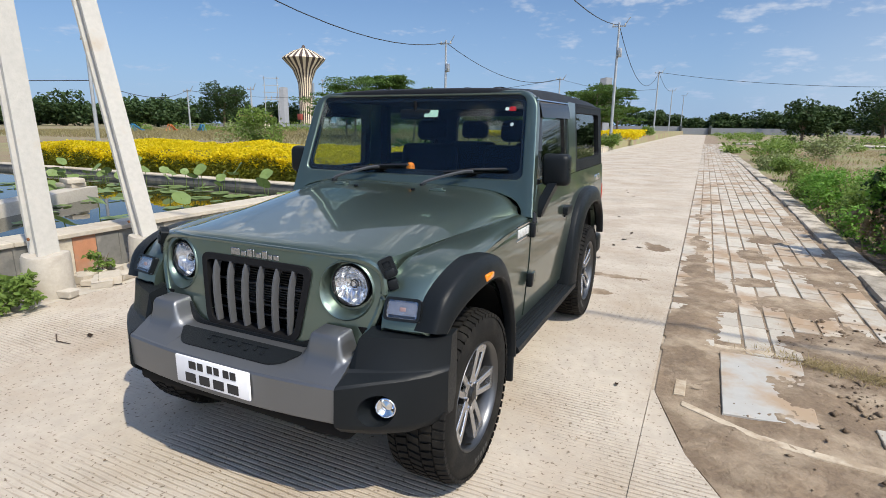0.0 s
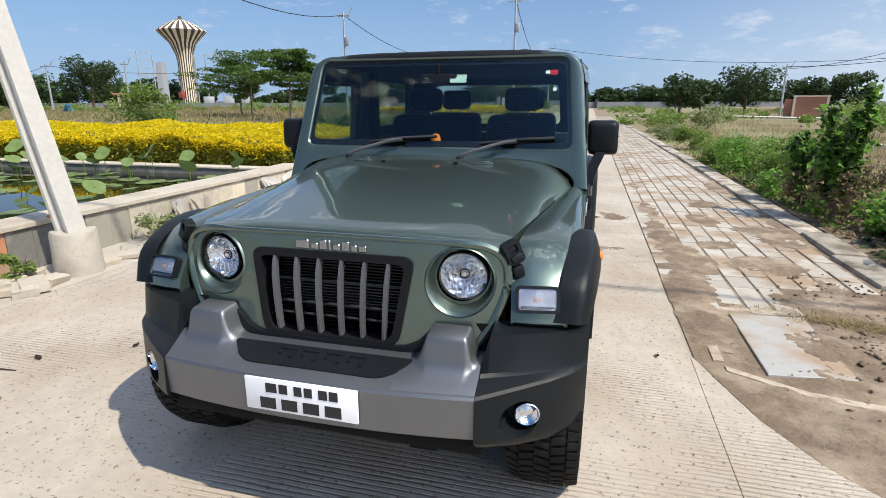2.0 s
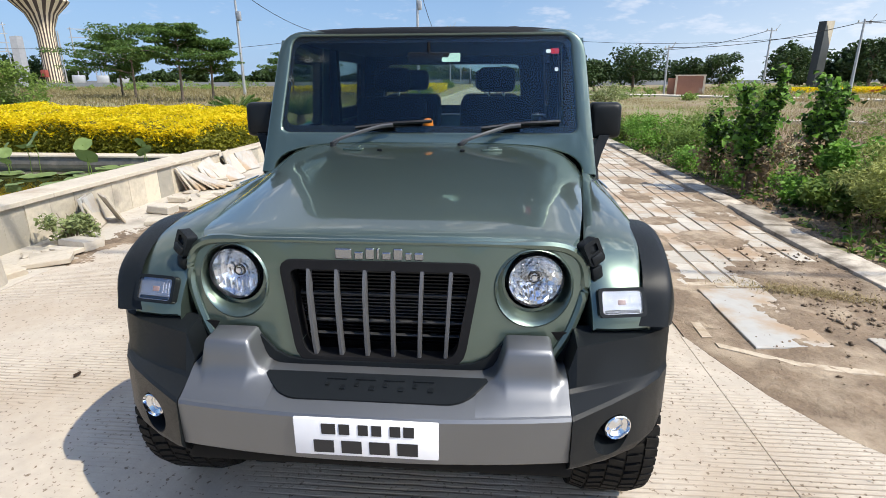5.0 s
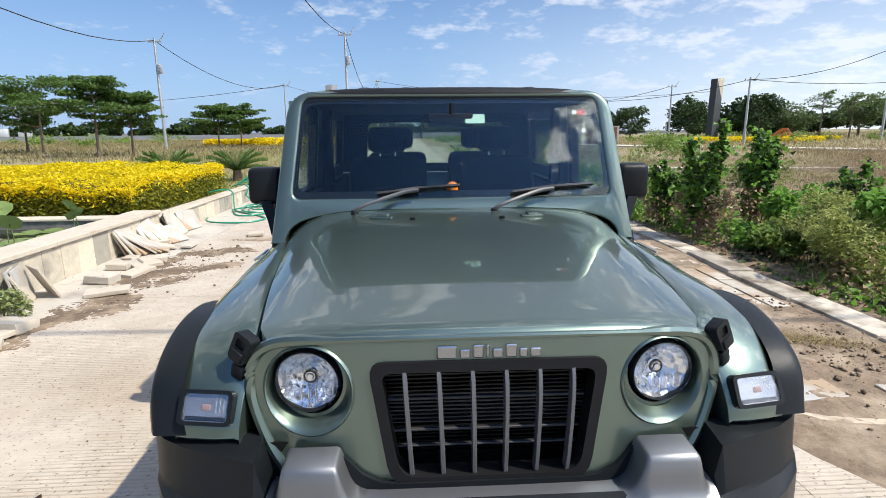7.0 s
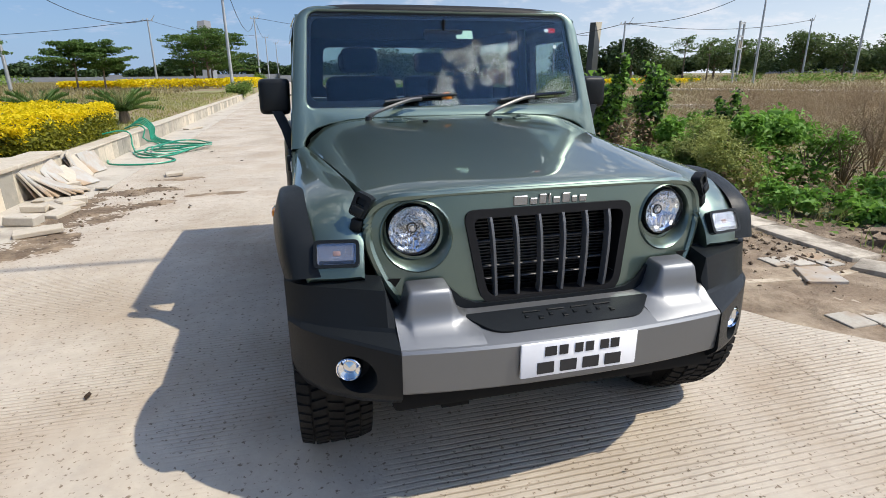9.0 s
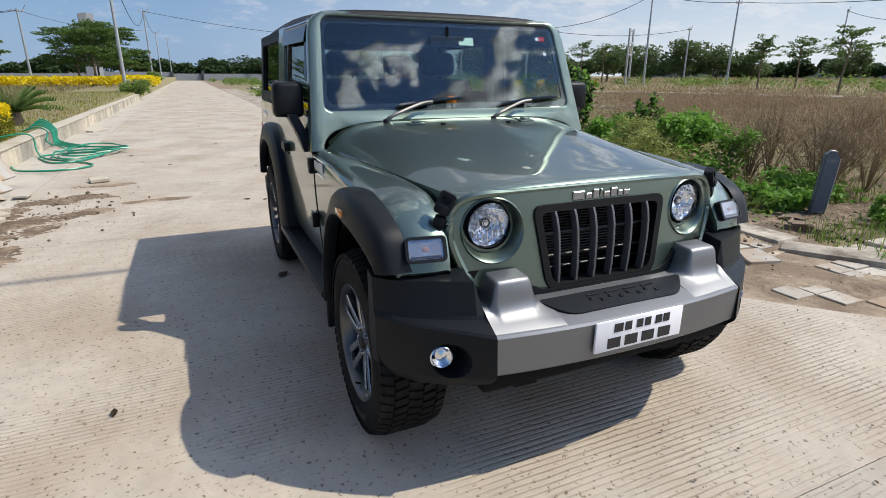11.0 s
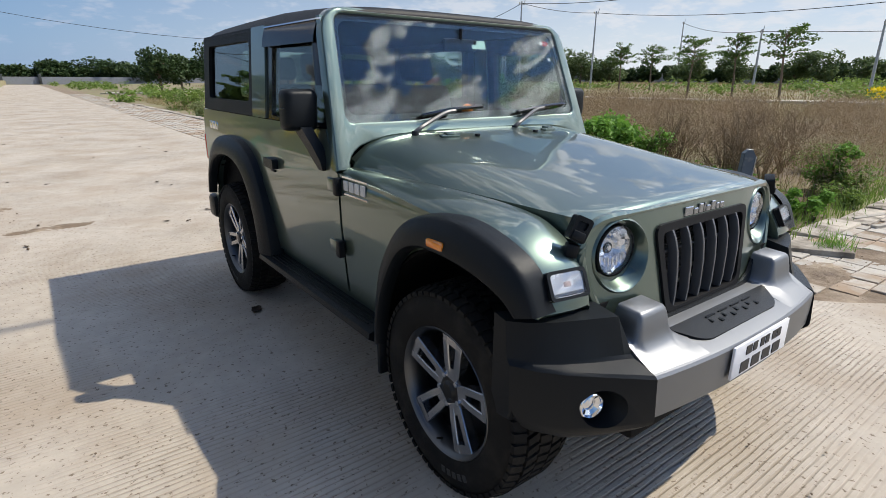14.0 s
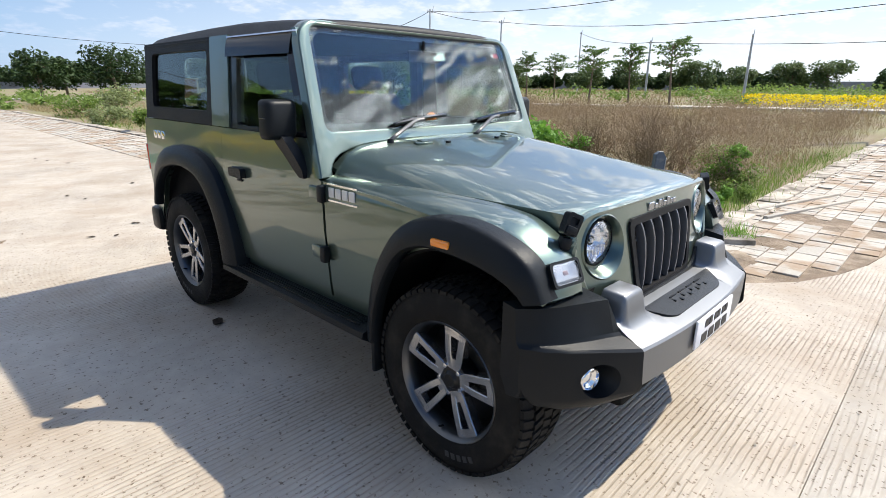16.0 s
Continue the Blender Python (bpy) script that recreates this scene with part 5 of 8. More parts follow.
def wheel_parts():
    """One wheel with its outer face towards -x, centred on the axle."""
    # tyre carcass
    prof = [(0.240, -0.112), (0.252, -0.126), (0.285, -0.136), (0.335, -0.134), (0.368, -0.124), (0.381, -0.108), (0.385, -0.05), (0.386, 0.0), (0.385, 0.05), (0.381, 0.108), (0.368, 0.124), (0.335, 0.134), (0.29, 0.136), (0.240, 0.118)]
    tyre = lathe(prof, 72)
    wheel = part("wheel", lathe([(0.222, -0.105), (0.233, -0.112), (0.235, -0.122), (0.231, -0.128), (0.222, -0.122), (0.213, -0.103), (0.207, -0.06), (0.201, 0.0), (0.198, 0.11), (0.222, 0.118), (0.224, 0.11)], 60), ALLOY, car, "two-tone alloy wheel with an all-terrain tyre", angle=40)
    t = part("tyre", tyre, RUBBER, wheel, "black all-terrain tyre", angle=40)
    # tread blocks
    bm = bmesh.new()
    n = 58
    for k in range(n):
        a = 2 * math.pi * k / n
        for row, (u0, u1, skew) in enumerate(((-0.131, -0.088, 0.35), (-0.080, -0.032, -0.5), (-0.026, 0.026, 0.6), (0.032, 0.080, -0.5), (0.088, 0.131, 0.35))):
            off = (row % 2) * math.pi / n
            da = 0.082 if row in (0, 4) else 0.074
            r0, r1 = 0.375, (0.391 if row in (0, 4) else 0.394)
            vs = []
            for r, sh in ((r0, 1.05), (r1, 0.92)):
                for u, q in ((u0, -1), (u0, 1), (u1, 1), (u1, -1)):
                    aa = a + off + q * da * sh / 2 + skew * (u - (u0 + u1) / 2)
                    rr = r - (0.012 if (row == 0 and u == u0) or (row == 4 and u == u1) else 0)
                    vs.append(bm.verts.new((u, rr * math.cos(aa), rr * math.sin(aa))))
            for f in ((4, 5, 6, 7), (0, 1, 5, 4), (1, 2, 6, 5), (2, 3, 7, 6), (3, 0, 4, 7)):
                bm.faces.new([vs[i] for i in f])
    part("tread", bm, RUBBER, t, angle=20)
    # faint lettering blocks on the sidewall
    for k in range(5):
        b = box(-0.1372, -0.134, -0.012, 0.010, 0.296, 0.322, 0.002, segments=1)
        b.transform(Matrix.Rotation(2.5 + 0.105 * k, 4, "X"))
        part("sidewall_mark", b, RUBBER_MARK, t)
    # dish behind the spokes
    part("rim_dish", lathe([(0.0001, -0.02), (0.10, -0.02), (0.195, 0.01), (0.207, -0.05), (0.207, 0.03), (0.0001, 0.03)], 48), RIM_DARK, wheel)
    part("hub", lathe([(0.0001, -0.098), (0.03, -0.098), (0.036, -0.092), (0.075, -0.088), (0.082, -0.06), (0.082, -0.02), (0.0001, -0.02)], 36), RIM_DARK, wheel)
    part("hub_cap", lathe([(0.0001, -0.104), (0.024, -0.103), (0.030, -0.097), (0.030, -0.09), (0.0001, -0.09)], 24), RIM_DARK, wheel)
    for k in range(5):
        a = 2 * math.pi * k / 5
        turn = Matrix.Rotation(a, 4, "X")
        for q in (-1, 1):
            ring = []
            for r, w, c, d in ((0.050, 0.012, 0.017, -0.090), (0.10, 0.0115, 0.026, -0.098), (0.16, 0.011, 0.032, -0.105), (0.219, 0.013, 0.037, -0.110)):
                y = q * c
                ring.append([(d, y - w, r), (d, y + w, r), (d + 0.004, y + w + 0.003, r), (d + 0.045, y + w * 0.8, r), (d + 0.045, y - w * 0.8, r), (d + 0.004, y - w - 0.003, r)])
            b = loft(ring)
            b.transform(turn)
            part("spoke", b, SPOKE, wheel, "machined alloy spoke", angle=20)
        for r0, r1, w0, w1, d in ((0.045, 0.088, 0.028, 0.034, -0.092), (0.184, 0.220, 0.040, 0.047, -0.108)):
            b = loft([[(d + q * 0.03, -w0 + q * 0.004, r0), (d + q * 0.03, w0 - q * 0.004, r0), (d + q * 0.03, w1 - q * 0.004, r1), (d + q * 0.03, -w1 + q * 0.004, r1)] for q in (0, 1)])
            b.transform(turn)
            part("spoke_bridge", b, SPOKE, wheel, angle=20)
        bolt = lathe([(0.0001, -0.100), (0.009, -0.099), (0.011, -0.09), (0.011, -0.07), (0.0001, -0.07)], 8)
        bolt.transform(Matrix.Rotation(a + math.pi / 5, 4, "X") @ Matrix.Translation((0, 0, 0.055)))
        part("wheel_bolt", bolt, CHROME, wheel)
    part("valve", tube([(-0.10, 0.0, -0.208), (-0.125, 0.0, -0.198)], 0.004, 6), RUBBER, wheel)
    for ob in (wheel, *wheel.children):
        if ob is not t:
            ob.data.transform(Matrix.Diagonal((1, 1.075, 1.075, 1)))
    return wheel


SPOKE = material("grey_machined_spoke", (0.40, 0.405, 0.42), 0.24, 0.9, vary=0.08)
RUBBER_MARK = material("tyre_lettering", (0.030, 0.029, 0.027), 0.7, vary=0.2)


def build_wheels():
    first = wheel_parts()
    first.matrix_basis = pose(-0.777, 0.0, 0.394, 8, 0, 0)
    for x, y, flip, roll in ((-0.777, 2.45, 0, 40), (0.777, 0.0, 180, 20), (0.777, 2.45, 180, 61)):
        w = copy_thing(first, pose(x, y, 0.394, 0, 0, flip) @ pose(0, 0, 0, roll, 0, 0))
        w.parent = car


build_wheels()
part("dash_ornament", lathe([(0.0001, 0.0), (0.028, 0.0), (0.030, 0.02), (0.026, 0.05), (0.012, 0.062), (0.0001, 0.064)], 16, "z"), ORANGE, car, "small orange dashboard ornament").matrix_basis = pose(0.0, 0.985, 1.293)


# ---- ground, road, pavements ----
def broom_concrete(name, color, dirt, worn=(0.46, 0.60)):
    """Concrete with broom grooves across the road, dust and stains."""
    m = material(name, color, 0.85, vary=0.2, grain=9, coarse=0.8, stain=dirt, stain_at=(0.44, 0.72), stain_scale=1.1)
    nt = m.node_tree
    bsdf = nt.nodes["Principled BSDF"]
    co = nt.nodes.new("ShaderNodeTexCoord")
    # slight bend of the strokes
    mp = nt.nodes.new("ShaderNodeMapping")
    mp.inputs["Scale"].default_value = (0.12, 1.0, 1.0)
    nt.links.new(co.outputs["Object"], mp.inputs["Vector"])
    groove = nt.nodes.new("ShaderNodeTexWave")
    groove.bands_direction = "Y"
    groove.inputs["Scale"].default_value, groove.inputs["Distortion"].default_value = 10.5, 2.2
    groove.inputs["Detail"].default_value, groove.inputs["Detail Scale"].default_value = 2.0, 3.0
    nt.links.new(mp.outputs[0], groove.inputs["Vector"])
    mask = nt.nodes.new("ShaderNodeTexNoise")
    mask.inputs["Scale"].default_value, mask.inputs["Detail"].default_value = 0.9, 4.0
    nt.links.new(co.outputs["Object"], mask.inputs["Vector"])
    mr = nt.nodes.new("ShaderNodeMapRange")
    mr.inputs["From Min"].default_value, mr.inputs["From Max"].default_value = worn
    nt.links.new(mask.outputs["Fac"], mr.inputs["Value"])
    mul = nt.nodes.new("ShaderNodeMath")
    mul.operation = "MULTIPLY"
    flat = nt.nodes.new("ShaderNodeMapRange")
    flat.inputs["From Min"].default_value, flat.inputs["From Max"].default_value = 0.0, 0.45
    nt.links.new(groove.outputs["Fac"], flat.inputs["Value"])
    nt.links.new(flat.outputs[0], mul.inputs[0])
    nt.links.new(mr.outputs[0], mul.inputs[1])
    fine = nt.nodes.new("ShaderNodeTexNoise")
    fine.inputs["Scale"].default_value, fine.inputs["Detail"].default_value = 45.0, 6.0
    nt.links.new(co.outputs["Object"], fine.inputs["Vector"])
    sm = nt.nodes.new("ShaderNodeMath")
    sm.operation, sm.inputs[1].default_value = "MULTIPLY_ADD", 0.5
    nt.links.new(fine.outputs["Fac"], sm.inputs[0])
    nt.links.new(mul.outputs[0], sm.inputs[2])
    bump = nt.nodes.new("ShaderNodeBump")
    bump.inputs["Strength"].default_value, bump.inputs["Distance"].default_value = 0.62, 0.010
    nt.links.new(sm.outputs[0], bump.inputs["Height"])
    nt.links.new(bump.outputs[0], bsdf.inputs["Normal"])
    # dirt lodged in the grooves
    dark = nt.nodes.new("ShaderNodeMixRGB")
    dark.blend_type = "MULTIPLY"
    dark.inputs[2].default_value = (0.78, 0.75, 0.70, 1)
    inv = nt.nodes.new("ShaderNodeMapRange")
    inv.inputs["From Min"].default_value, inv.inputs["From Max"].default_value = 0.28, 0.0
    nt.links.new(groove.outputs["Fac"], inv.inputs["Value"])
    m2 = nt.nodes.new("ShaderNodeMath")
    m2.operation = "MULTIPLY"
    nt.links.new(inv.outputs[0], m2.inputs[0])
    nt.links.new(mr.outputs[0], m2.inputs[1])
    nt.links.new(m2.outputs[0], dark.inputs[0])
    # small dark pits and specks
    pit = nt.nodes.new("ShaderNodeTexNoise")
    pit.inputs["Scale"].default_value, pit.inputs["Detail"].default_value = 42.0, 4.0
    nt.links.new(co.outputs["Object"], pit.inputs["Vector"])
    pr = nt.nodes.new("ShaderNodeMapRange")
    pr.inputs["From Min"].default_value, pr.inputs["From Max"].default_value = 0.605, 0.68
    nt.links.new(pit.outputs["Fac"], pr.inputs["Value"])
    pm = nt.nodes.new("ShaderNodeMixRGB")
    pm.blend_type, pm.inputs[2].default_value = "MULTIPLY", (0.42, 0.37, 0.32, 1)
    nt.links.new(pr.outputs[0], pm.inputs[0])
    nt.links.new(dark.outputs[0], pm.inputs[1])
    old = bsdf.inputs["Base Color"].links[0].from_socket
    nt.links.new(old, dark.inputs[1])
    nt.links.new(pm.outputs[0], bsdf.inputs["Base Color"])
    return m


SOIL = material("dry_soil", (0.20, 0.145, 0.09), 0.95, vary=0.3, grain=14, coarse=0.6, bump=0.6, bump_scale=25, stain=(0.20, 0.20, 0.085), stain_at=(0.42, 0.60), stain_scale=0.25)
DIRT = material("brown_dirt", (0.175, 0.126, 0.083), 0.95, vary=0.42, grain=38, coarse=3.5, bump=0.9, bump_scale=60, stain=(0.345, 0.275, 0.195), stain_at=(0.46, 0.66), stain_scale=2.6)
DARK_DIRT = material("dark_brown_dirt", (0.13, 0.092, 0.06), 0.95, vary=0.45, grain=30, coarse=4, bump=0.9, bump_scale=50, stain=(0.27, 0.205, 0.14), stain_at=(0.48, 0.64), stain_scale=3.5)
CONCRETE = broom_concrete("road_concrete", (0.42, 0.368, 0.302), (0.335, 0.27, 0.20), (0.45, 0.62))
GREY_CONCRETE = broom_concrete("grey_road_concrete", (0.385, 0.348, 0.295), (0.29, 0.24, 0.18), (0.45, 0.62))
PLAIN_CONCRETE = material("plain_concrete", (0.41, 0.37, 0.31), 0.88, vary=0.16, grain=30, coarse=1.4, bump=0.3, bump_scale=50, stain=(0.25, 0.22, 0.18), stain_at=(0.52, 0.72), stain_scale=1.8)
PAVER = material("paver", (0.405, 0.37, 0.315), 0.9, vary=0.15, grain=40, coarse=1.2, bump=0.3, bump_scale=60, per_piece=0.7, per_island=0.5, stain=(0.30, 0.215, 0.14), stain_at=(0.47, 0.60), stain_scale=1.3)
JOINT = material("joint_dirt", (0.33, 0.275, 0.21), 0.95, vary=0.3, grain=30, bump=0.5)
KERB = material("kerb_stone", (0.43, 0.38, 0.31), 0.9, vary=0.22, grain=20, coarse=1.5, bump=0.5, bump_scale=40, stain=(0.14, 0.115, 0.085), stain_at=(0.44, 0.64), stain_scale=3.2, per_piece=0.9)
MARBLE = material("pale_tile", (0.38, 0.37, 0.345), 0.6, vary=0.1, grain=12, coarse=2, stain=(0.33, 0.24, 0.155), stain_at=(0.43, 0.60), stain_scale=2.0)
STONE = material("stone_cladding", (0.37, 0.34, 0.28), 0.8, vary=0.22, grain=14, coarse=3.0, bump=0.3, bump_scale=30, per_piece=1.1, tint=(0.46, 0.40, 0.31), stain=(0.20, 0.18, 0.15), stain_at=(0.55, 0.75), stain_scale=2.4)
STONE_RED = material("red_stone", (0.42, 0.19, 0.10), 0.8, vary=0.2, grain=14, bump=0.3, bump_scale=30, stain=(0.30, 0.22, 0.16), stain_at=(0.5, 0.7), stain_scale=3)
STONE_DARK = material("dark_stone", (0.15, 0.145, 0.13), 0.8, vary=0.3, grain=14, bump=0.3, bump_scale=30, stain=(0.28, 0.25, 0.21), stain_at=(0.5, 0.7), stain_scale=4)
COPING = material("coping_stone", (0.44, 0.39, 0.315), 0.85, vary=0.15, grain=20, bump=0.3, stain=(0.34, 0.28, 0.21), stain_at=(0.5, 0.7), stain_scale=1.5)


def ground_z(x, y):
    """Height of the open ground: level by the road, rising gently on both sides."""
    if x > 3.6:
        if y < 0.73:
            return -0.06
        return -0.03 + 0.012 * min(max(x - 5, 0), 90) + 0.03 * math.sin(x * 0.9) * math.sin(y * 0.7) * min(1, (x - 3.6) / 3) * (1 if x < 60 else 0)
    if x < -4.4 and y > 6.6:
        return 0.28 + 0.006 * min(max(y - 12, 0), 80)
    return -0.06


def build_ground():
    xs = sorted({-700, -400, -250, -150, -100, -60, -40, -25, -16, -10, -7, -5.5, -4.42, -4.38, -2, 0, 2, 3.62, *np.arange(4.2, 20, 0.8).round(2), 22, 26, 32, 40, 55, 75, 100, 150, 250, 400, 700})
    ys = sorted({-500, -200, -80, -30, -10, -4, *np.arange(-2, 6.5, 0.8).round(2), 0.72, 0.74, 6.58, 6.62, *np.arange(7.5, 20, 0.9).round(2), 23, 28, 36, 48, 64, 90, 130, 200, 300, 500, 800})
    verts = [(x, y, ground_z(x, y)) for x in xs for y in ys]
    n = len(ys)
    faces = [(i * n + j, (i + 1) * n + j, (i + 1) * n + j + 1, i * n + j + 1) for i in range(len(xs) - 1) for j in range(n - 1)]
    tagged(raw("ground", verts, faces, SOIL, smooth=True), "dry earth field with patchy weeds reaching the horizon", "ground", kind="structure")


build_ground()


def build_road():
    bed = plate_with_holes([(-3.44, -60), (60, -60), (60, -0.90), (4.3, -0.90), (1.60, 1.25), (1.58, 4.0), (0.95, 140), (-4.6, 140), (-3.44, 14)], [], lambda u, v: (u, v, -0.012), (0, 0, -0.2))
    road = tagged(part("road", bed, JOINT), "pale broom-finished concrete road with a side road", "road", kind="structure")
    g = 0.0018
    edge = lambda y: (lerp(y, [-60, 12, 135], [-3.42, -3.42, -4.4]), lerp(y, [-60, 4, 135], [1.56, 1.56, 0.95]))

    def slab(points):
        bm = plate_with_holes(points, [], lambda u, v: (u, v, 0.0), (0, 0, -0.15))
        part("slab", bm, CONCRETE if max(v for u, v in points) > 1 else GREY_CONCRETE, road)

    ys = [-1.09, 3.62, 8.3, 12.9, 17.5, 22.1, 26.7, 31.3, 40.5, 50, 65, 80, 100, 135]
    for a, b in zip(ys, ys[1:]):
        (l0, r0), (l1, r1) = edge(a), edge(b)
        slab([(l0, a + g), (r0 - g, a + g), (r1 - g, b - g), (l1, b - g)])
    # corner slab with its curved edge
    arc = [(1.58, 1.25), (1.66, 0.98), (1.78, 0.60), (1.95, 0.29), (2.16, 0.05), (2.45, -0.27), (2.75, -0.52), (3.2, -0.72), (3.7, -0.86), (4.3, -0.95)]
    slab([(1.56 + g, -1.09 + g), (4.3, -1.09 + g), *arc[::-1], (1.56 + g, 1.25)])
    xs = [-3.42, 1.56, 6.1, 10.7, 15.3, 20, 30, 60]
    for a, b in zip(xs, xs[1:]):
        if a > 4:
            slab([(a + g, -1.09 + g), (b - g, -1.09 + g), (b - g, -0.97), (a + g, -0.96)])
        slab([(a + g, -5.6), (b - g, -5.6), (b - g, -1.09 - g), (a + g, -1.09 - g)])
        slab([(a + g, -60), (b - g, -60), (b - g, -5.62), (a + g, -5.62)])


build_road()

# pavement bed on the right, and the strip along the pond wall on the left
strip = [(1.585, 1.25), (1.67, 0.98), (1.79, 0.60), (1.96, 0.29), (2.17, 0.05), (2.46, -0.27), (2.76, -0.52), (3.2, -0.71), (3.7, -0.85), (4.3, -0.94), (40, -0.97), (40, 0.40), (3.9, 0.40), (3.40, 0.95), (3.40, 12), (2.9, 60), (2.6, 130), (1.0, 130), (1.3, 60), (1.57, 4.0)]
pavement = tagged(part("pavement", plate_with_holes(strip, [], lambda u, v: (u, v, -0.004), (0, 0, -0.2)), DIRT), "dusty paved footway beside the road", "pavement", kind="structure")
verge = tagged(part("verge", plate_with_holes([(-4.2, -12), (-3.425, -12), (-3.425, 12), (-4.4, 130), (-5.2, 130), (-4.2, 12)], [], lambda u, v: (u, v, 0.002 if u > -3.6 else 0.012), (0, 0, -0.2)), PLAIN_CONCRETE), "dirty concrete strip beside the pond wall", "pavement", kind="structure")


def kerbs():
    rng = random.Random(5)
    proto = tagged(part("kerb", box(-0.155, 0.155, 0.005, 0.985, -0.25, 0.0, 0.018), KERB), "worn concrete kerb stone beside the footway", "kerb", "kerb stones")
    rows = [(3.50 + rng.uniform(-0.015, 0.015), 1.02 + k, 0.038 + rng.uniform(-0.014, 0.012), rng.uniform(-1.2, 1.2)) for k in range(34)]
    for k, (x, y, z, a) in enumerate(rows):
        x += lerp(y, [0, 14, 40], [0, -0.05, -0.4])
        m = pose(x, y, z, 0, rng.uniform(-1.5, 1.5), a)
        if k == 0:
            proto.matrix_basis = m
        else:
            copy_thing(proto, m)
    for k in range(22):
        copy_thing(proto, pose(5.1 + k + 0.0, 0.55 + rng.uniform(-0.02, 0.02), 0.035 + rng.uniform(-0.02, 0.01), 0, rng.uniform(-2, 2), 90 + rng.uniform(-2, 2)))
    copy_thing(proto, pose(3.32, 0.98, 0.03, 2, 0, 207))
    copy_thing(proto, pose(4.15, 0.62, 0.0, -3, 4, 78))


kerbs()

# loose slabs on the footway
SLABS = [((1.955, 2.08), (2.46, 2.13), (2.43, 1.17), (1.955, 1.12), 0.011, "pale dusty manhole slab lying on the footway", "manhole_cover"),
         ((2.62, 0.76), (2.78, 1.03), (3.03, 0.99), (2.90, 0.68), 0.022, "loose pale floor tile lying on the footway", "floor_tile")]
for a, b, c, d, z, label, name in SLABS:
    bm = plate_with_holes([a, b, c, d], [], lambda u, v: (u, v, z), (0, 0, -0.035))
    bmesh.ops.bevel(bm, geom=[e for e in bm.edges if e.calc_face_angle(0) > 1], offset=0.004, segments=1, affect="EDGES")
    tagged(part(name, bm, MARBLE), label, "slab")


def dirt_patch(name, cx, cy, rx, ry, rng, z=0.006, mat=None, label="patch of brown dirt spread over the paving", turn=0.0, rough=1.0):
    """A thin crumbly spread of soil: a fine relief whose low parts sink below the paving, so its rim is ragged."""
    step = 0.016
    rx, ry = rx * 1.35, ry * 1.35
    m, n = int(2 * rx / step) + 1, int(2 * ry / step) + 1
    seed = Vector((rng.uniform(0, 90), rng.uniform(0, 90), 0))
    ca, sa = math.cos(turn), math.sin(turn)
    verts = []
    for i in range(m):
        for j in range(n):
            u, v = -rx + 2 * rx * i / (m - 1), -ry + 2 * ry * j / (n - 1)
            d = math.hypot(u / rx, v / ry)
            q = Vector((u, v, 0)) + seed
            h = 0.9 * noise.fractal(q * 2.6, 0.9, 2.1, 5) + 0.35 * noise.noise(q * 21) + 0.62 - 1.25 * d * d
            h = 0.016 * max(-1.0, min(0.9, h)) + 0.005 * rough * noise.noise(q * 38) * (h > 0)
            verts.append((cx + u * ca - v * sa, cy + u * sa + v * ca, z - 0.003 + h))
    faces = [(i * n + j, (i + 1) * n + j, (i + 1) * n + j + 1, i * n + j + 1) for i in range(m - 1) for j in range(n - 1)
             if max(verts[i * n + j][2], verts[(i + 1) * n + j][2], verts[i * n + j + 1][2], verts[(i + 1) * n + j + 1][2]) > z - 0.012]
    used = sorted({k for f in faces for k in f})
    at = {k: i for i, k in enumerate(used)}
    ob = raw(name, [verts[k] for k in used], [tuple(at[k] for k in f) for f in faces], mat or DIRT, smooth=True)
    return tagged(ob, label, "dirt", kind="stuff")


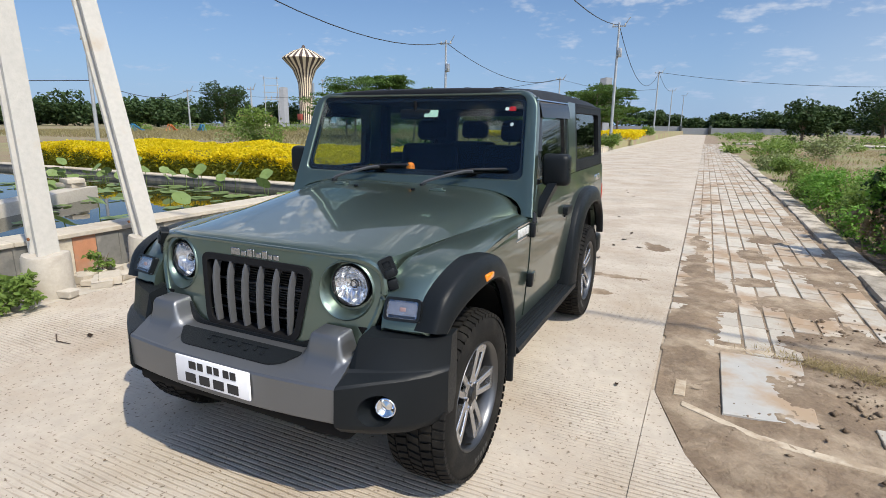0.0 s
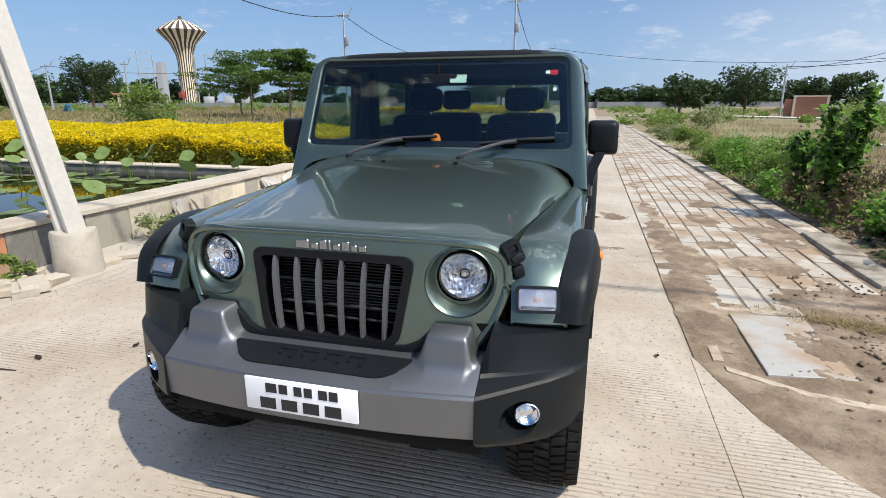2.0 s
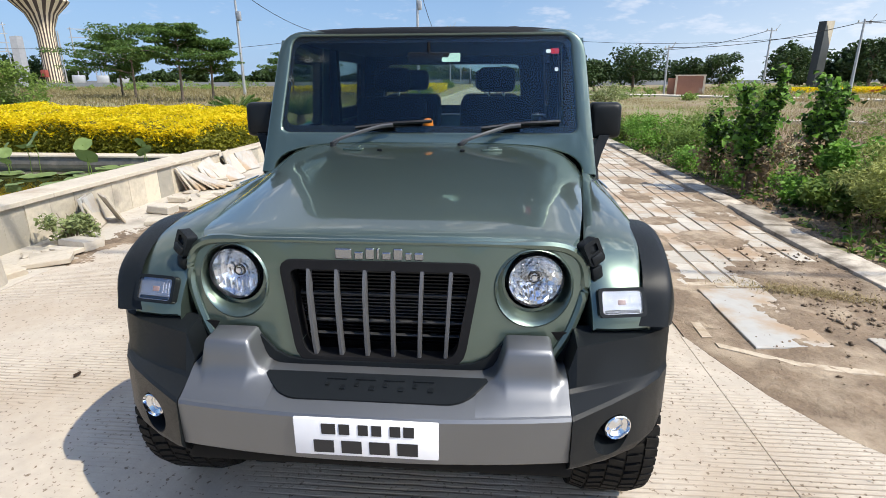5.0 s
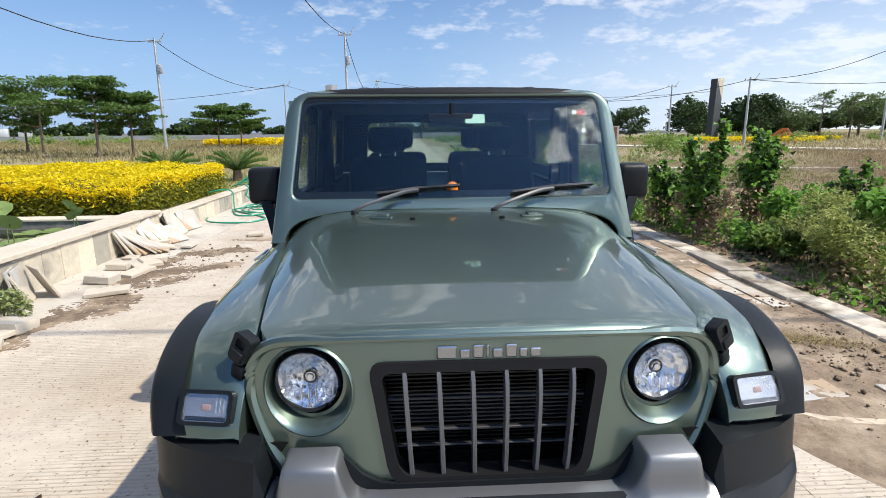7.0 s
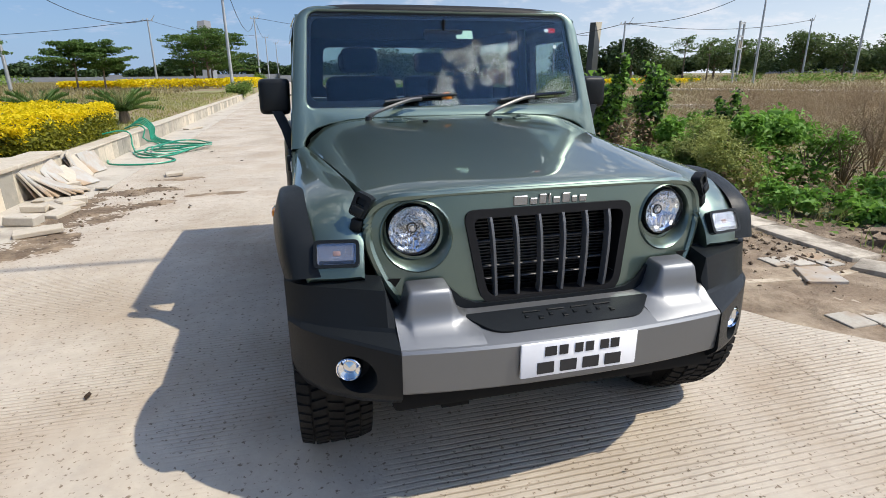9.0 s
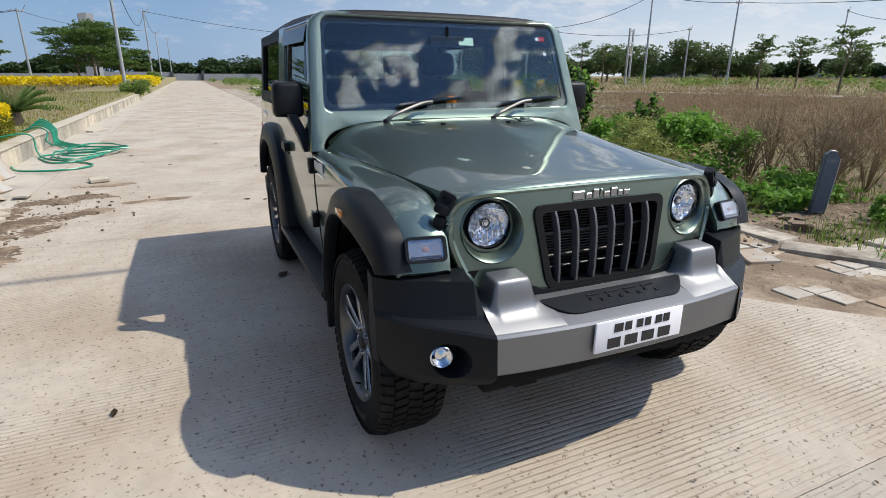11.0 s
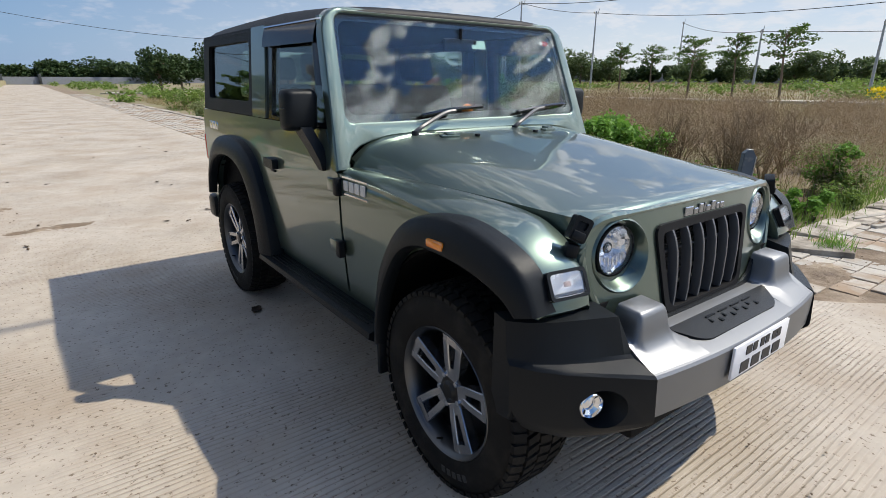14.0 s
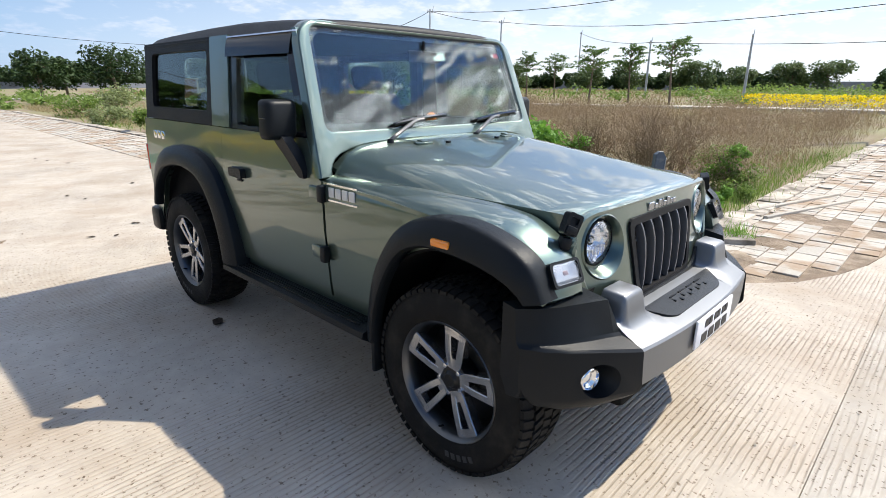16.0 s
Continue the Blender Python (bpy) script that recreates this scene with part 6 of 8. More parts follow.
def dirt():
    rng = random.Random(11)
    for cx, cy, rx, ry, t in ((2.75, 1.75, 0.55, 0.42, 0.3), (2.9, 2.5, 0.45, 0.35, 0.8), (1.78, 2.6, 0.16, 0.9, 0.0), (1.85, 3.6, 0.22, 0.5, 0.1), (2.6, 3.5, 0.3, 0.25, 0.2), (3.0, 4.9, 0.25, 0.5, 0.2),
                              (2.05, 0.72, 0.30, 0.22, -0.8), (2.6, 0.30, 0.32, 0.2, -0.7), (3.1, 0.1, 0.25, 0.18, 0.2), (3.9, -0.1, 0.4, 0.15, 0.1), (5.2, 0.05, 0.7, 0.18, 0), (2.4, 5.6, 0.15, 0.35, 0), (1.75, 6.2, 0.1, 0.5, 0), (3.15, 8.6, 0.12, 0.6, 0), (1.7, 8.6, 0.08, 0.4, 0), (4.6, -0.55, 0.3, 0.12, 0.2), (2.46, 1.55, 0.22, 0.42, 0.1), (2.30, 1.22, 0.16, 0.12, 0.4), (2.3, 4.3, 0.2, 0.15, 0.5), (3.3, 5.6, 0.14, 0.8, 0), (3.4, 2.4, 0.15, 0.7, 0), (1.75, 4.6, 0.14, 0.8, 0), (2.6, 6.8, 0.3, 0.3, 0), (3.45, 1.3, 0.2, 0.4, 0.3)):
        dirt_patch("dirt", cx, cy, rx, ry, rng, 0.012 if 2.4 < cy < 9 else 0.006, turn=t)
    # dirt trodden over the road near its joint
    for cx, cy, rx, ry in ((0.95, 3.85, 0.42, 0.09), (0.75, 3.2, 0.3, 0.10), (-1.9, 5.3, 0.5, 0.12), (-2.6, 6.6, 0.4, 0.16), (1.25, 5.6, 0.2, 0.3)):
        dirt_patch("dirt", cx, cy, rx, ry, rng, 0.000, label="thin smear of dirt on the concrete road")
    for cx, cy, rx, ry, t in ((-3.3, 4.35, 0.5, 0.42, 0.2), (-2.9, 4.75, 0.45, 0.22, 0.5), (-2.95, 5.75, 0.5, 0.25, 0.4), (-3.3, 3.3, 0.35, 0.4, 0.1), (-3.6, 5.1, 0.3, 0.4, 0.0), (-3.5, 2.7, 0.25, 0.5, 0.1), (-2.6, 4.9, 0.25, 0.12, 0.4), (-3.7, 1.2, 0.2, 0.3, 0)):
        dirt_patch("dirt", cx, cy, rx, ry, rng, 0.003, DARK_DIRT, turn=t, label="patch of dark brown dirt spread over the concrete", rough=2.2)
    # crumbs of earth, gravel and twigs
    r = np.random.default_rng(4)
    pts = np.concatenate([np.stack([r.normal(cx, sx, n), r.normal(cy, sy, n), np.full(n, 0.012)], 1) for cx, cy, sx, sy, n in (
        (2.9, 1.9, 0.28, 0.35, 260), (3.0, 2.6, 0.25, 0.3, 160), (-3.15, 4.6, 0.4, 0.55, 260), (-3.0, 5.8, 0.4, 0.3, 120), (1.2, -0.6, 1.3, 0.8, 160), (0.5, -1.6, 1.3, 0.6, 120), (1.0, 3.0, 0.5, 2.5, 90), (-2.2, 0.5, 0.9, 1.5, 80), (-1.5, 8, 1.2, 4, 70), (3.2, 0.4, 0.4, 0.4, 120), (2.0, 1.0, 0.3, 0.3, 60), (4.4, 1.4, 0.4, 0.5, 300))])
    s = (0.0025 + 0.006 * r.random(len(pts)) ** 2.5)[:, None]
    octa = np.array([(1, 0, 0), (0, 1, 0), (-1, 0, 0), (0, -1, 0), (0, 0, 0.7), (0, 0, -0.7)])
    v = (pts[:, None, :] + octa[None] * s[:, None] * r.uniform(0.5, 1.4, (len(pts), 6, 1))).reshape(-1, 3)
    f = np.array([(0, 1, 4), (1, 2, 4), (2, 3, 4), (3, 0, 4), (1, 0, 5), (2, 1, 5), (3, 2, 5), (0, 3, 5)])
    # larger clods of dark earth
    spots = np.concatenate([np.stack([r.normal(cx, sx, n), r.normal(cy, sy, n), np.full(n, 0.012)], 1) for cx, cy, sx, sy, n in ((-3.1, 4.6, 0.4, 0.6, 130), (-2.9, 5.7, 0.4, 0.25, 60), (2.95, 1.6, 0.28, 0.4, 260), (3.05, 2.5, 0.25, 0.4, 160), (4.5, 1.3, 0.4, 0.25, 200), (4.0, 2.4, 0.15, 0.8, 90), (5.6, 1.4, 0.5, 0.2, 90))])
    big = (0.006 + 0.022 * r.random(len(spots)) ** 2.2)[:, None]
    w = (spots[:, None, :] + octa[None] * big[:, None] * r.uniform(0.5, 1.4, (len(spots), 6, 1))).reshape(-1, 3)
    tagged(mesh_np("clods", w, (np.arange(len(spots))[:, None, None] * 6 + f[None]).reshape(-1, 3), DARK_DIRT), "scattered clods of dark earth", "clods", kind="stuff")
    tagged(mesh_np("gravel", v, (np.arange(len(pts))[:, None, None] * 6 + f[None]).reshape(-1, 3), DIRT), "scattered crumbs of earth and gravel", "gravel", kind="stuff")


dirt()


# ---- pond, garden and left side ----
def clad_wall(name, x0, x1, y0, y1, z1, label, coping=0.05, over=0.03, width=(0.24, 0.34), special=()):
    """A wall with upright stone slabs on its road side and a coping on top."""
    rng = random.Random(int(abs(y0) * 10) + 3)
    wall = tagged(part(name, box(x0, x1 - 0.022, y0, y1, -0.3, z1 - coping), PLAIN_CONCRETE), label, "wall", kind="structure")
    y = y0
    while y < min(y1, y0 + 40) - 0.05:
        w = min(rng.uniform(*width), y1 - y)
        d = rng.uniform(0.016, 0.024)
        mat = STONE
        for a, b, m in special:
            if a <= y + w / 2 <= b:
                mat = m
        part("stone_slab", box(x1 - 0.024, x1 - 0.024 + d, y + 0.002, y + w - 0.002, -0.1, z1 - coping - 0.002 - rng.uniform(0, 0.006), 0.003, segments=1), mat, wall)
        y += w
    y = y0
    while y < y1 - 0.02:
        w = min(rng.uniform(0.9, 1.3), y1 - y)
        part("coping_stone", box(x0 - over, x1 + over + rng.uniform(-0.004, 0.004), y + 0.002, y + w - 0.002, z1 - coping, z1 + rng.uniform(-0.003, 0.003), 0.006, segments=1), COPING, wall)
        y += w
    return wall


clad_wall("wall_pond", -4.50, -4.15, -8.0, 6.75, 0.46, "stone-clad pond wall with a flat coping", special=((1.15, 1.5, STONE_RED), (1.5, 2.3, STONE_DARK), (0.0, 0.75, STONE_DARK)))
clad_wall("wall_planter", -4.46, -4.20, 6.78, 36.0, 0.34, "low stone-clad garden wall along the road", 0.03, 0.015, (0.3, 0.5))
far_edge = tagged(part("wall_pond_far", box(-22, -4.52, 6.42, 6.70, -0.3, 0.36), STONE_DARK), "dark far edge of the pond with a pale coping", "wall", kind="structure")
part("coping_stone", box(-22, -4.53, 6.40, 6.72, 0.361, 0.395, 0.006), COPING, far_edge)
tagged(part("wall_pond_inner", box(-0.18, 0.18, -2.6, 0.0, -0.3, 0.44, 0.01, turn=pose(-8.45, 3.95, 0, 0, 0, 28)), PLAIN_CONCRETE), "inner pond wall in the water", "wall", kind="structure")
for dx, dz, a in ((0.0, 0.44, 8), (0.05, 0.52, -12)):
    tagged(part("loose_block", box(-0.2, 0.2, -0.14, 0.14, 0, 0.08, 0.012, turn=pose(-8.5 + dx, 3.7, dz, 0, 0, a)), COPING), "loose stone block lying on the inner pond wall", "block")


def water_material():
    m = material("pond_water", (0.020, 0.022, 0.010), 0.02, vary=0.3, grain=3, coarse=0.8, rough_vary=0.01)
    nt = m.node_tree
    b = nt.nodes["Principled BSDF"]
    nz, co, bp = nt.nodes.new("ShaderNodeTexNoise"), nt.nodes.new("ShaderNodeTexCoord"), nt.nodes.new("ShaderNodeBump")
    nz.inputs["Scale"].default_value = 6.0
    bp.inputs["Strength"].default_value, bp.inputs["Distance"].default_value = 0.02, 0.02
    nt.links.new(co.outputs["Object"], nz.inputs["Vector"])
    nt.links.new(nz.outputs["Fac"], bp.inputs["Height"])
    nt.links.new(bp.outputs[0], b.inputs["Normal"])
    b.inputs["IOR"].default_value = 1.33
    return m


tagged(part("water", box(-40, -4.49, -9, 6.42, 0.1, 0.24), water_material()), "still murky pond water", "water", kind="structure")


def lotus():
    rng = np.random.default_rng(8)
    fields = [(-7.0, 3.2, 1.2, 0.6, 12), (-10.5, 2.6, 1.6, 0.8, 16), (-8.5, 0.8, 1.6, 0.9, 12), (-5.4, 2.8, 0.5, 0.6, 6), (-6.2, 4.9, 0.8, 0.5, 26), (-7.6, 5.4, 1.0, 0.4, 26), (-5.3, 5.4, 0.5, 0.4, 18), (-9.5, 4.6, 1.2, 0.8, 30), (-6.6, 1.6, 0.8, 0.6, 10), (-5.1, 0.4, 0.4, 0.6, 7), (-11.5, 5.2, 1.2, 0.7, 24), (-5.6, -0.6, 0.8, 0.6, 16)]
    proto = None
    for cx, cy, sx, sy, n in fields:
        for _ in range(n * 3 // 5):
            x, y = min(rng.normal(cx, sx), -4.75), min(rng.normal(cy, sy), 6.2)
            r = rng.uniform(0.10, 0.24)
            m = Matrix.Translation((x, y, 0.246 + rng.uniform(0, 0.012))) @ Euler((rng.uniform(-0.06, 0.06), rng.uniform(-0.06, 0.06), rng.uniform(0, 6.28))).to_matrix().to_4x4() @ Matrix.Scale(r, 4)
            if proto is None:
                verts = [(0, 0, 0)]
                faces = []
                k = 18
                for ring, z in ((0.5, 0.02), (1.0, 0.06)):
                    for i in range(k):
                        a = 2 * math.pi * (i + 0.5) / k
                        w = 1 + 0.05 * math.sin(3 * a) + 0.04 * math.sin(7 * a)
                        verts.append((ring * w * math.cos(a), ring * w * math.sin(a), z + 0.03 * math.sin(4 * a) * ring))
                for i in range(k - 1):
                    faces += [(0, 1 + i, 2 + i), (1 + i, 1 + k + i, 2 + k + i, 2 + i)]
                proto = raw("lily_pad", verts, faces, LOTUS, smooth=True)
                tagged(proto, "round green lily pad floating on the pond", "lily pad", "lily pads")
                proto.matrix_basis = m
            else:
                o = proto.copy()
                scene.collection.objects.link(o)
                o.matrix_basis = m
    # raised leaves on stalks: full dished discs with a wavy rim
    verts, faces, k = [(0, 0, -0.10)], [], 20
    for ring, z in ((0.35, -0.05), (0.7, 0.0), (1.0, 0.03)):
        for i in range(k):
            a = 2 * math.pi * i / k
            w = 1 + 0.04 * math.sin(3 * a) + 0.03 * math.sin(7 * a)
            verts.append((ring * w * math.cos(a), ring * w * math.sin(a), z + 0.07 * math.sin(3 * a + 0.5) * ring * ring))
    for i in range(k):
        j = (i + 1) % k
        faces += [(0, 1 + i, 1 + j), (1 + i, 1 + k + i, 1 + k + j, 1 + j), (1 + k + i, 1 + 2 * k + i, 1 + 2 * k + j, 1 + k + j)]
    disc = bpy.data.meshes.new("lotus_leaf")
    disc.from_pydata(verts, [], faces)
    disc.shade_smooth()
    disc.materials.append(LOTUS)
    crowd = [(rng.uniform(-13, -6.4), rng.uniform(4.9, 6.2), rng.uniform(0.15, 0.45), rng.uniform(0.11, 0.19), rng.uniform(-0.8, 0.8), rng.uniform(-0.8, 0.8)) for _ in range(34)]
    crowd += [(rng.uniform(-12, -8.6), rng.uniform(2.0, 4.2), rng.uniform(0.12, 0.35), rng.uniform(0.16, 0.26), rng.uniform(-0.8, 0.8), rng.uniform(-0.8, 0.8)) for _ in range(14)]
    for x, y, h, r, tx, ty in (*crowd, (-4.95, 1.55, 0.26, 0.25, 0.25, 0.1), (-5.2, 3.35, 0.30, 0.20, 0.5, 0.2), (-4.9, 4.7, 0.42, 0.20, 0.7, -0.3), (-5.4, 5.3, 0.5, 0.19, -0.5, 0.4), (-6.4, 5.6, 0.55, 0.2, 0.8, 0.2), (-4.8, 5.75, 0.36, 0.17, 0.6, 0.5), (-5.2, 0.3, 0.35, 0.24, 0.2, 0.2), (-4.9, 2.5, 0.22, 0.19, 0.3, -0.2), (-5.0, 6.0, 0.45, 0.16, -0.7, 0.2), (-7.2, 5.4, 0.5, 0.2, 0.6, 0.6), (-9.0, 5.3, 0.6, 0.24, 0.4, 0.5), (-6.0, 2.6, 0.3, 0.2, 0.2, 0.4)):
        plant = tagged(empty("lotus", Matrix.Translation((x, y, 0.2))), "lotus leaf standing on its stalk in the pond", "lotus", "lotus leaves")
        part("stalk", tube([(0, 0, -0.1), (0.02, 0.01, h * 0.6), (0.0, 0.0, h)], 0.006, 5), LEAF_GREEN, plant)
        leaf = new("leaf", disc)
        leaf.parent = plant
        leaf.matrix_basis = Matrix.Translation((0, 0, h)) @ Euler((0.35 + abs(tx) * 0.7, ty * 0.6, x * 7)).to_matrix().to_4x4() @ Matrix.Scale(r * 0.68, 4)


lotus()


def concrete_post(x, y, lx, ly, height):
    """A grooved concrete post set in a round footing; lx, ly: how far its top leans."""
    ob = tagged(empty("concrete_post", Matrix.Translation((x, y, 0))), "leaning pale concrete post in a round cast footing", "post", "concrete posts by the pond")
    prof = [(0.205, -0.1), (0.20, 0.10), (0.192, 0.37), (0.182, 0.395), (0.12, 0.40), (0.0005, 0.40), (0.0005, -0.1)]
    rings = []
    for r, z in prof[:-1]:
        rings.append([((r + 0.008 * math.sin(3 * a + z * 9)) * math.cos(a), (r + 0.008 * math.sin(3 * a + z * 9)) * math.sin(a), z + 0.008 * math.sin(2 * a) * (1 if z > 0.3 else 0)) for a in span(0, 2 * math.pi, 24)[:-1]])
    part("footing", loft(rings), PLAIN_CONCRETE, ob, angle=40)
    d, w = 0.095, 0.075   # depth along the web, flange half-width
    sec = [(-d, -w), (d, -w), (d, -w + 0.03), (d - 0.03, -w + 0.055), (d - 0.03, w - 0.055), (d, w - 0.03), (d, w), (-d, w), (-d, w - 0.03), (-d + 0.03, w - 0.055), (-d + 0.03, -w + 0.055), (-d, -w + 0.03)]
    rings = []
    for t in (0.0, 0.25, 0.5, 0.75, 1.0):
        k = 1 - 0.22 * t
        rings.append([(v * k + lx * t, u * k + ly * t, 0.30 + height * t) for u, v in sec])
    part("shaft", loft(rings), POST, ob, angle=20)
    part("bolt", lathe([(0.0001, -0.012), (0.014, -0.012), (0.016, 0.0), (0.0001, 0.0)], 8, "y"), RUST, ob).matrix_basis = pose(lx * 0.09, ly * 0.09 - 0.10, 0.55)


POST = material("pale_post_concrete", (0.46, 0.44, 0.40), 0.85, vary=0.12, grain=20, coarse=2.5, bump=0.25, bump_scale=40, stain=(0.40, 0.32, 0.24), stain_at=(0.58, 0.76), stain_scale=2.5)
RUST = material("rusty_steel", (0.20, 0.08, 0.03), 0.7, 0.4, vary=0.3)
concrete_post(-3.68, 0.66, -0.20, -0.05, 6.5)
concrete_post(-3.68, 1.69, -1.05, -0.30, 6.5)


def stacks():
    rng = random.Random(21)
    # groups of tiles that fan out from the wall: place, step, first and last lean, turn, width, height
    for x, y, n, step, dy, lean0, lean1, turn, w, h in ((-4.02, 3.50, 3, 0.035, 0.03, 12, 22, 22, 0.30, 0.36), (-3.90, 3.78, 1, 0, 0, 24, 24, 58, 0.34, 0.32),
                                                        (-4.02, 5.55, 7, 0.060, 0.05, 26, 66, 12, 0.36, 0.46), (-3.95, 6.15, 4, 0.07, 0.10, 34, 58, -14, 0.34, 0.44), (-3.72, 5.95, 2, 0.06, 0.12, 68, 76, 26, 0.30, 0.44),
                                                        (-4.06, 6.95, 3, 0.05, 0.05, 16, 36, 8, 0.46, 0.44), (-4.04, 7.5, 2, 0.05, 0.06, 20, 28, -6, 0.5, 0.40)):
        for k in range(n):
            t = 0.022
            lean = lean0 + (lean1 - lean0) * k / max(1, n - 1)
            m = pose(x + step * k, y + dy * k + rng.uniform(-0.04, 0.04), 0.014, 0, -lean + rng.uniform(-2, 2), turn + rng.uniform(-9, 9))
            bm = box(0, t, -w / 2, w / 2, 0.0, h * rng.uniform(0.85, 1.08), 0.003, segments=1)
            ob = part("stone_tile", bm, MARBLE if rng.random() < 0.6 else COPING)
            ob.matrix_basis = m
            tagged(ob, "pale stone tile leaning in a stack against the wall", "tile", "stacked stone tiles")
    for k in range(26):
        y = rng.choice((rng.uniform(4.1, 5.6), rng.uniform(1.9, 3.3), rng.uniform(5.0, 6.6), rng.uniform(0.6, 1.4)))
        x = rng.uniform(-4.02, -3.45)
        s = rng.uniform(0.06, 0.16)
        bm = box(-s, s, -s * rng.uniform(0.4, 0.9), s * rng.uniform(0.4, 0.9), 0, rng.uniform(0.025, 0.09), 0.008, segments=1)
        for v in bm.verts:
            v.co += Vector((rng.uniform(-1, 1), rng.uniform(-1, 1), rng.uniform(-1, 1))) * 0.008
        ob = part("rubble_block", bm, COPING if rng.random() < 0.6 else PLAIN_CONCRETE)
        ob.matrix_basis = pose(x, y, 0.012, rng.uniform(-5, 5), rng.uniform(-5, 5), rng.uniform(0, 180))
        tagged(ob, "broken piece of stone lying beside the wall", "rubble", "rubble")
    for x, y, a, w in ((-3.55, 2.25, 30, 0.20), (-3.62, 2.55, -15, 0.17), (-3.35, 3.75, 20, 0.2), (-3.45, 4.55, 75, 0.2), (-2.75, 6.9, 15, 0.12), (-3.5, 4.9, 40, 0.16), (-3.8, 15, 60, 0.3)):
        bm = box(-w, w, -0.10, 0.10, 0, 0.045, 0.006, segments=1)
        ob = part("paving_block", bm, COPING)
        ob.matrix_basis = pose(x, y, 0.014, 2, -2, a)
        tagged(ob, "pale paving block lying on the concrete strip", "block", "loose paving blocks")


stacks()

# dry leaves and sticks on the road
def litter():
    rng = random.Random(9)
    spots = [(-0.93, 2.03, 0.07)] + [(rng.uniform(-3.0, 1.2), rng.uniform(4.5, 22), rng.uniform(0.03, 0.06)) for _ in range(26)] + [(-1.9, 0.5, 0.03), (1.36, 1.21, 0.025), (-2.35, 0.2, 0.04)]
    for x, y, s in spots:
        verts = [(-s, 0, 0.004), (-0.3 * s, -0.5 * s, 0.012), (0.5 * s, -0.4 * s, 0.008), (s, 0.05 * s, 0.014), (0.4 * s, 0.45 * s, 0.010), (-0.4 * s, 0.4 * s, 0.015), (0, 0, 0.004)]
        bm = bmesh.new()
        vs = [bm.verts.new(v) for v in verts]
        for i in range(6):
            bm.faces.new((vs[i], vs[(i + 1) % 6], vs[6]))
        bmesh.ops.solidify(bm, geom=list(bm.faces), thickness=0.002)
        ob = part("dry_leaf", bm, DRY_DARK)
        ob.matrix_basis = pose(x, y, 0.002, 0, 0, rng.uniform(0, 360))
        tagged(ob, "dry dark brown leaf lying on the road", "leaf", "dry leaves")
    for pts in (((-0.66, 0.62, 0.006), (-0.55, 0.45, 0.010), (-0.42, 0.36, 0.006)), ((-2.6, 0.1, 0.006), (-2.45, 0.02, 0.012), (-2.32, 0.04, 0.006))):
        tagged(part("twig", tube(pts, [0.006, 0.005, 0.003], 5), DRY_DARK), "thin dark twig lying on the road", "twig")


DRY_DARK = material("dead_leaf", (0.055, 0.032, 0.018), 0.8, vary=0.3)
litter()


def hose():
    mat = material("green_hose", (0.01, 0.22, 0.13), 0.35, vary=0.1)
    pts = []
    for k in range(4):
        for a in span(0, 2 * math.pi, 14)[:-1]:
            r = 0.5 + 0.07 * math.sin(3 * a + k)
            pts.append((-3.55 + 0.12 * k + r * 0.95 * math.cos(a), 9.7 + 0.3 * k + r * 1.3 * math.sin(a), 0.025 + 0.012 * k + 0.02 * (1 + math.sin(2 * a + k)) * (k > 0)))
    pts += [(-4.05, 11.0, 0.12), (-4.12, 11.2, 0.36), (-4.3, 11.3, 0.44), (-4.6, 11.5, 0.36)]
    tagged(part("garden_hose", tube(curve_through(pts, 3), 0.016, 6), mat), "long green garden hose in loose coils on the concrete", "hose")
    pts = [(-4.25, 8.9, 0.03), (-4.0, 8.3, 0.02), (-3.4, 8.15, 0.02), (-3.05, 8.5, 0.02), (-3.3, 9.0, 0.02), (-3.9, 9.6, 0.03), (-4.12, 10.1, 0.12), (-4.16, 10.2, 0.36), (-4.35, 10.2, 0.42), (-4.7, 10.1, 0.36)]
    tagged(part("garden_hose", tube(curve_through(pts, 5), 0.016, 6), mat), "loop of green garden hose hanging over the low wall", "hose")
    for k in range(5):
        a = 0.12 * k
        pts = [(-4.60, 11.7 + a, 0.36), (-4.38, 11.7 + a, 0.46 + 0.02 * k), (-4.14, 11.6 + a, 0.34), (-4.10, 11.5 + a, 0.10), (-3.9 + a, 11.2, 0.03)]
        tagged(part("garden_hose", tube(curve_through(pts, 4), 0.016, 6), mat), "green garden hose hanging over the low wall", "hose", "hose loops")


hose()


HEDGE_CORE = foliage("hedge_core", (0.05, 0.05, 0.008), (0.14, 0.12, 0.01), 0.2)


TREE_GREEN = foliage("garden_tree_leaves", (0.032, 0.080, 0.016), (0.125, 0.20, 0.045), 0.4)
FIELD_GREEN = foliage("field_tree_leaves", (0.055, 0.095, 0.032), (0.15, 0.20, 0.075), 0.35)
ROUGH = foliage("rough_field_grass", (0.13, 0.115, 0.05), (0.30, 0.25, 0.12), 0.2, 0.8)


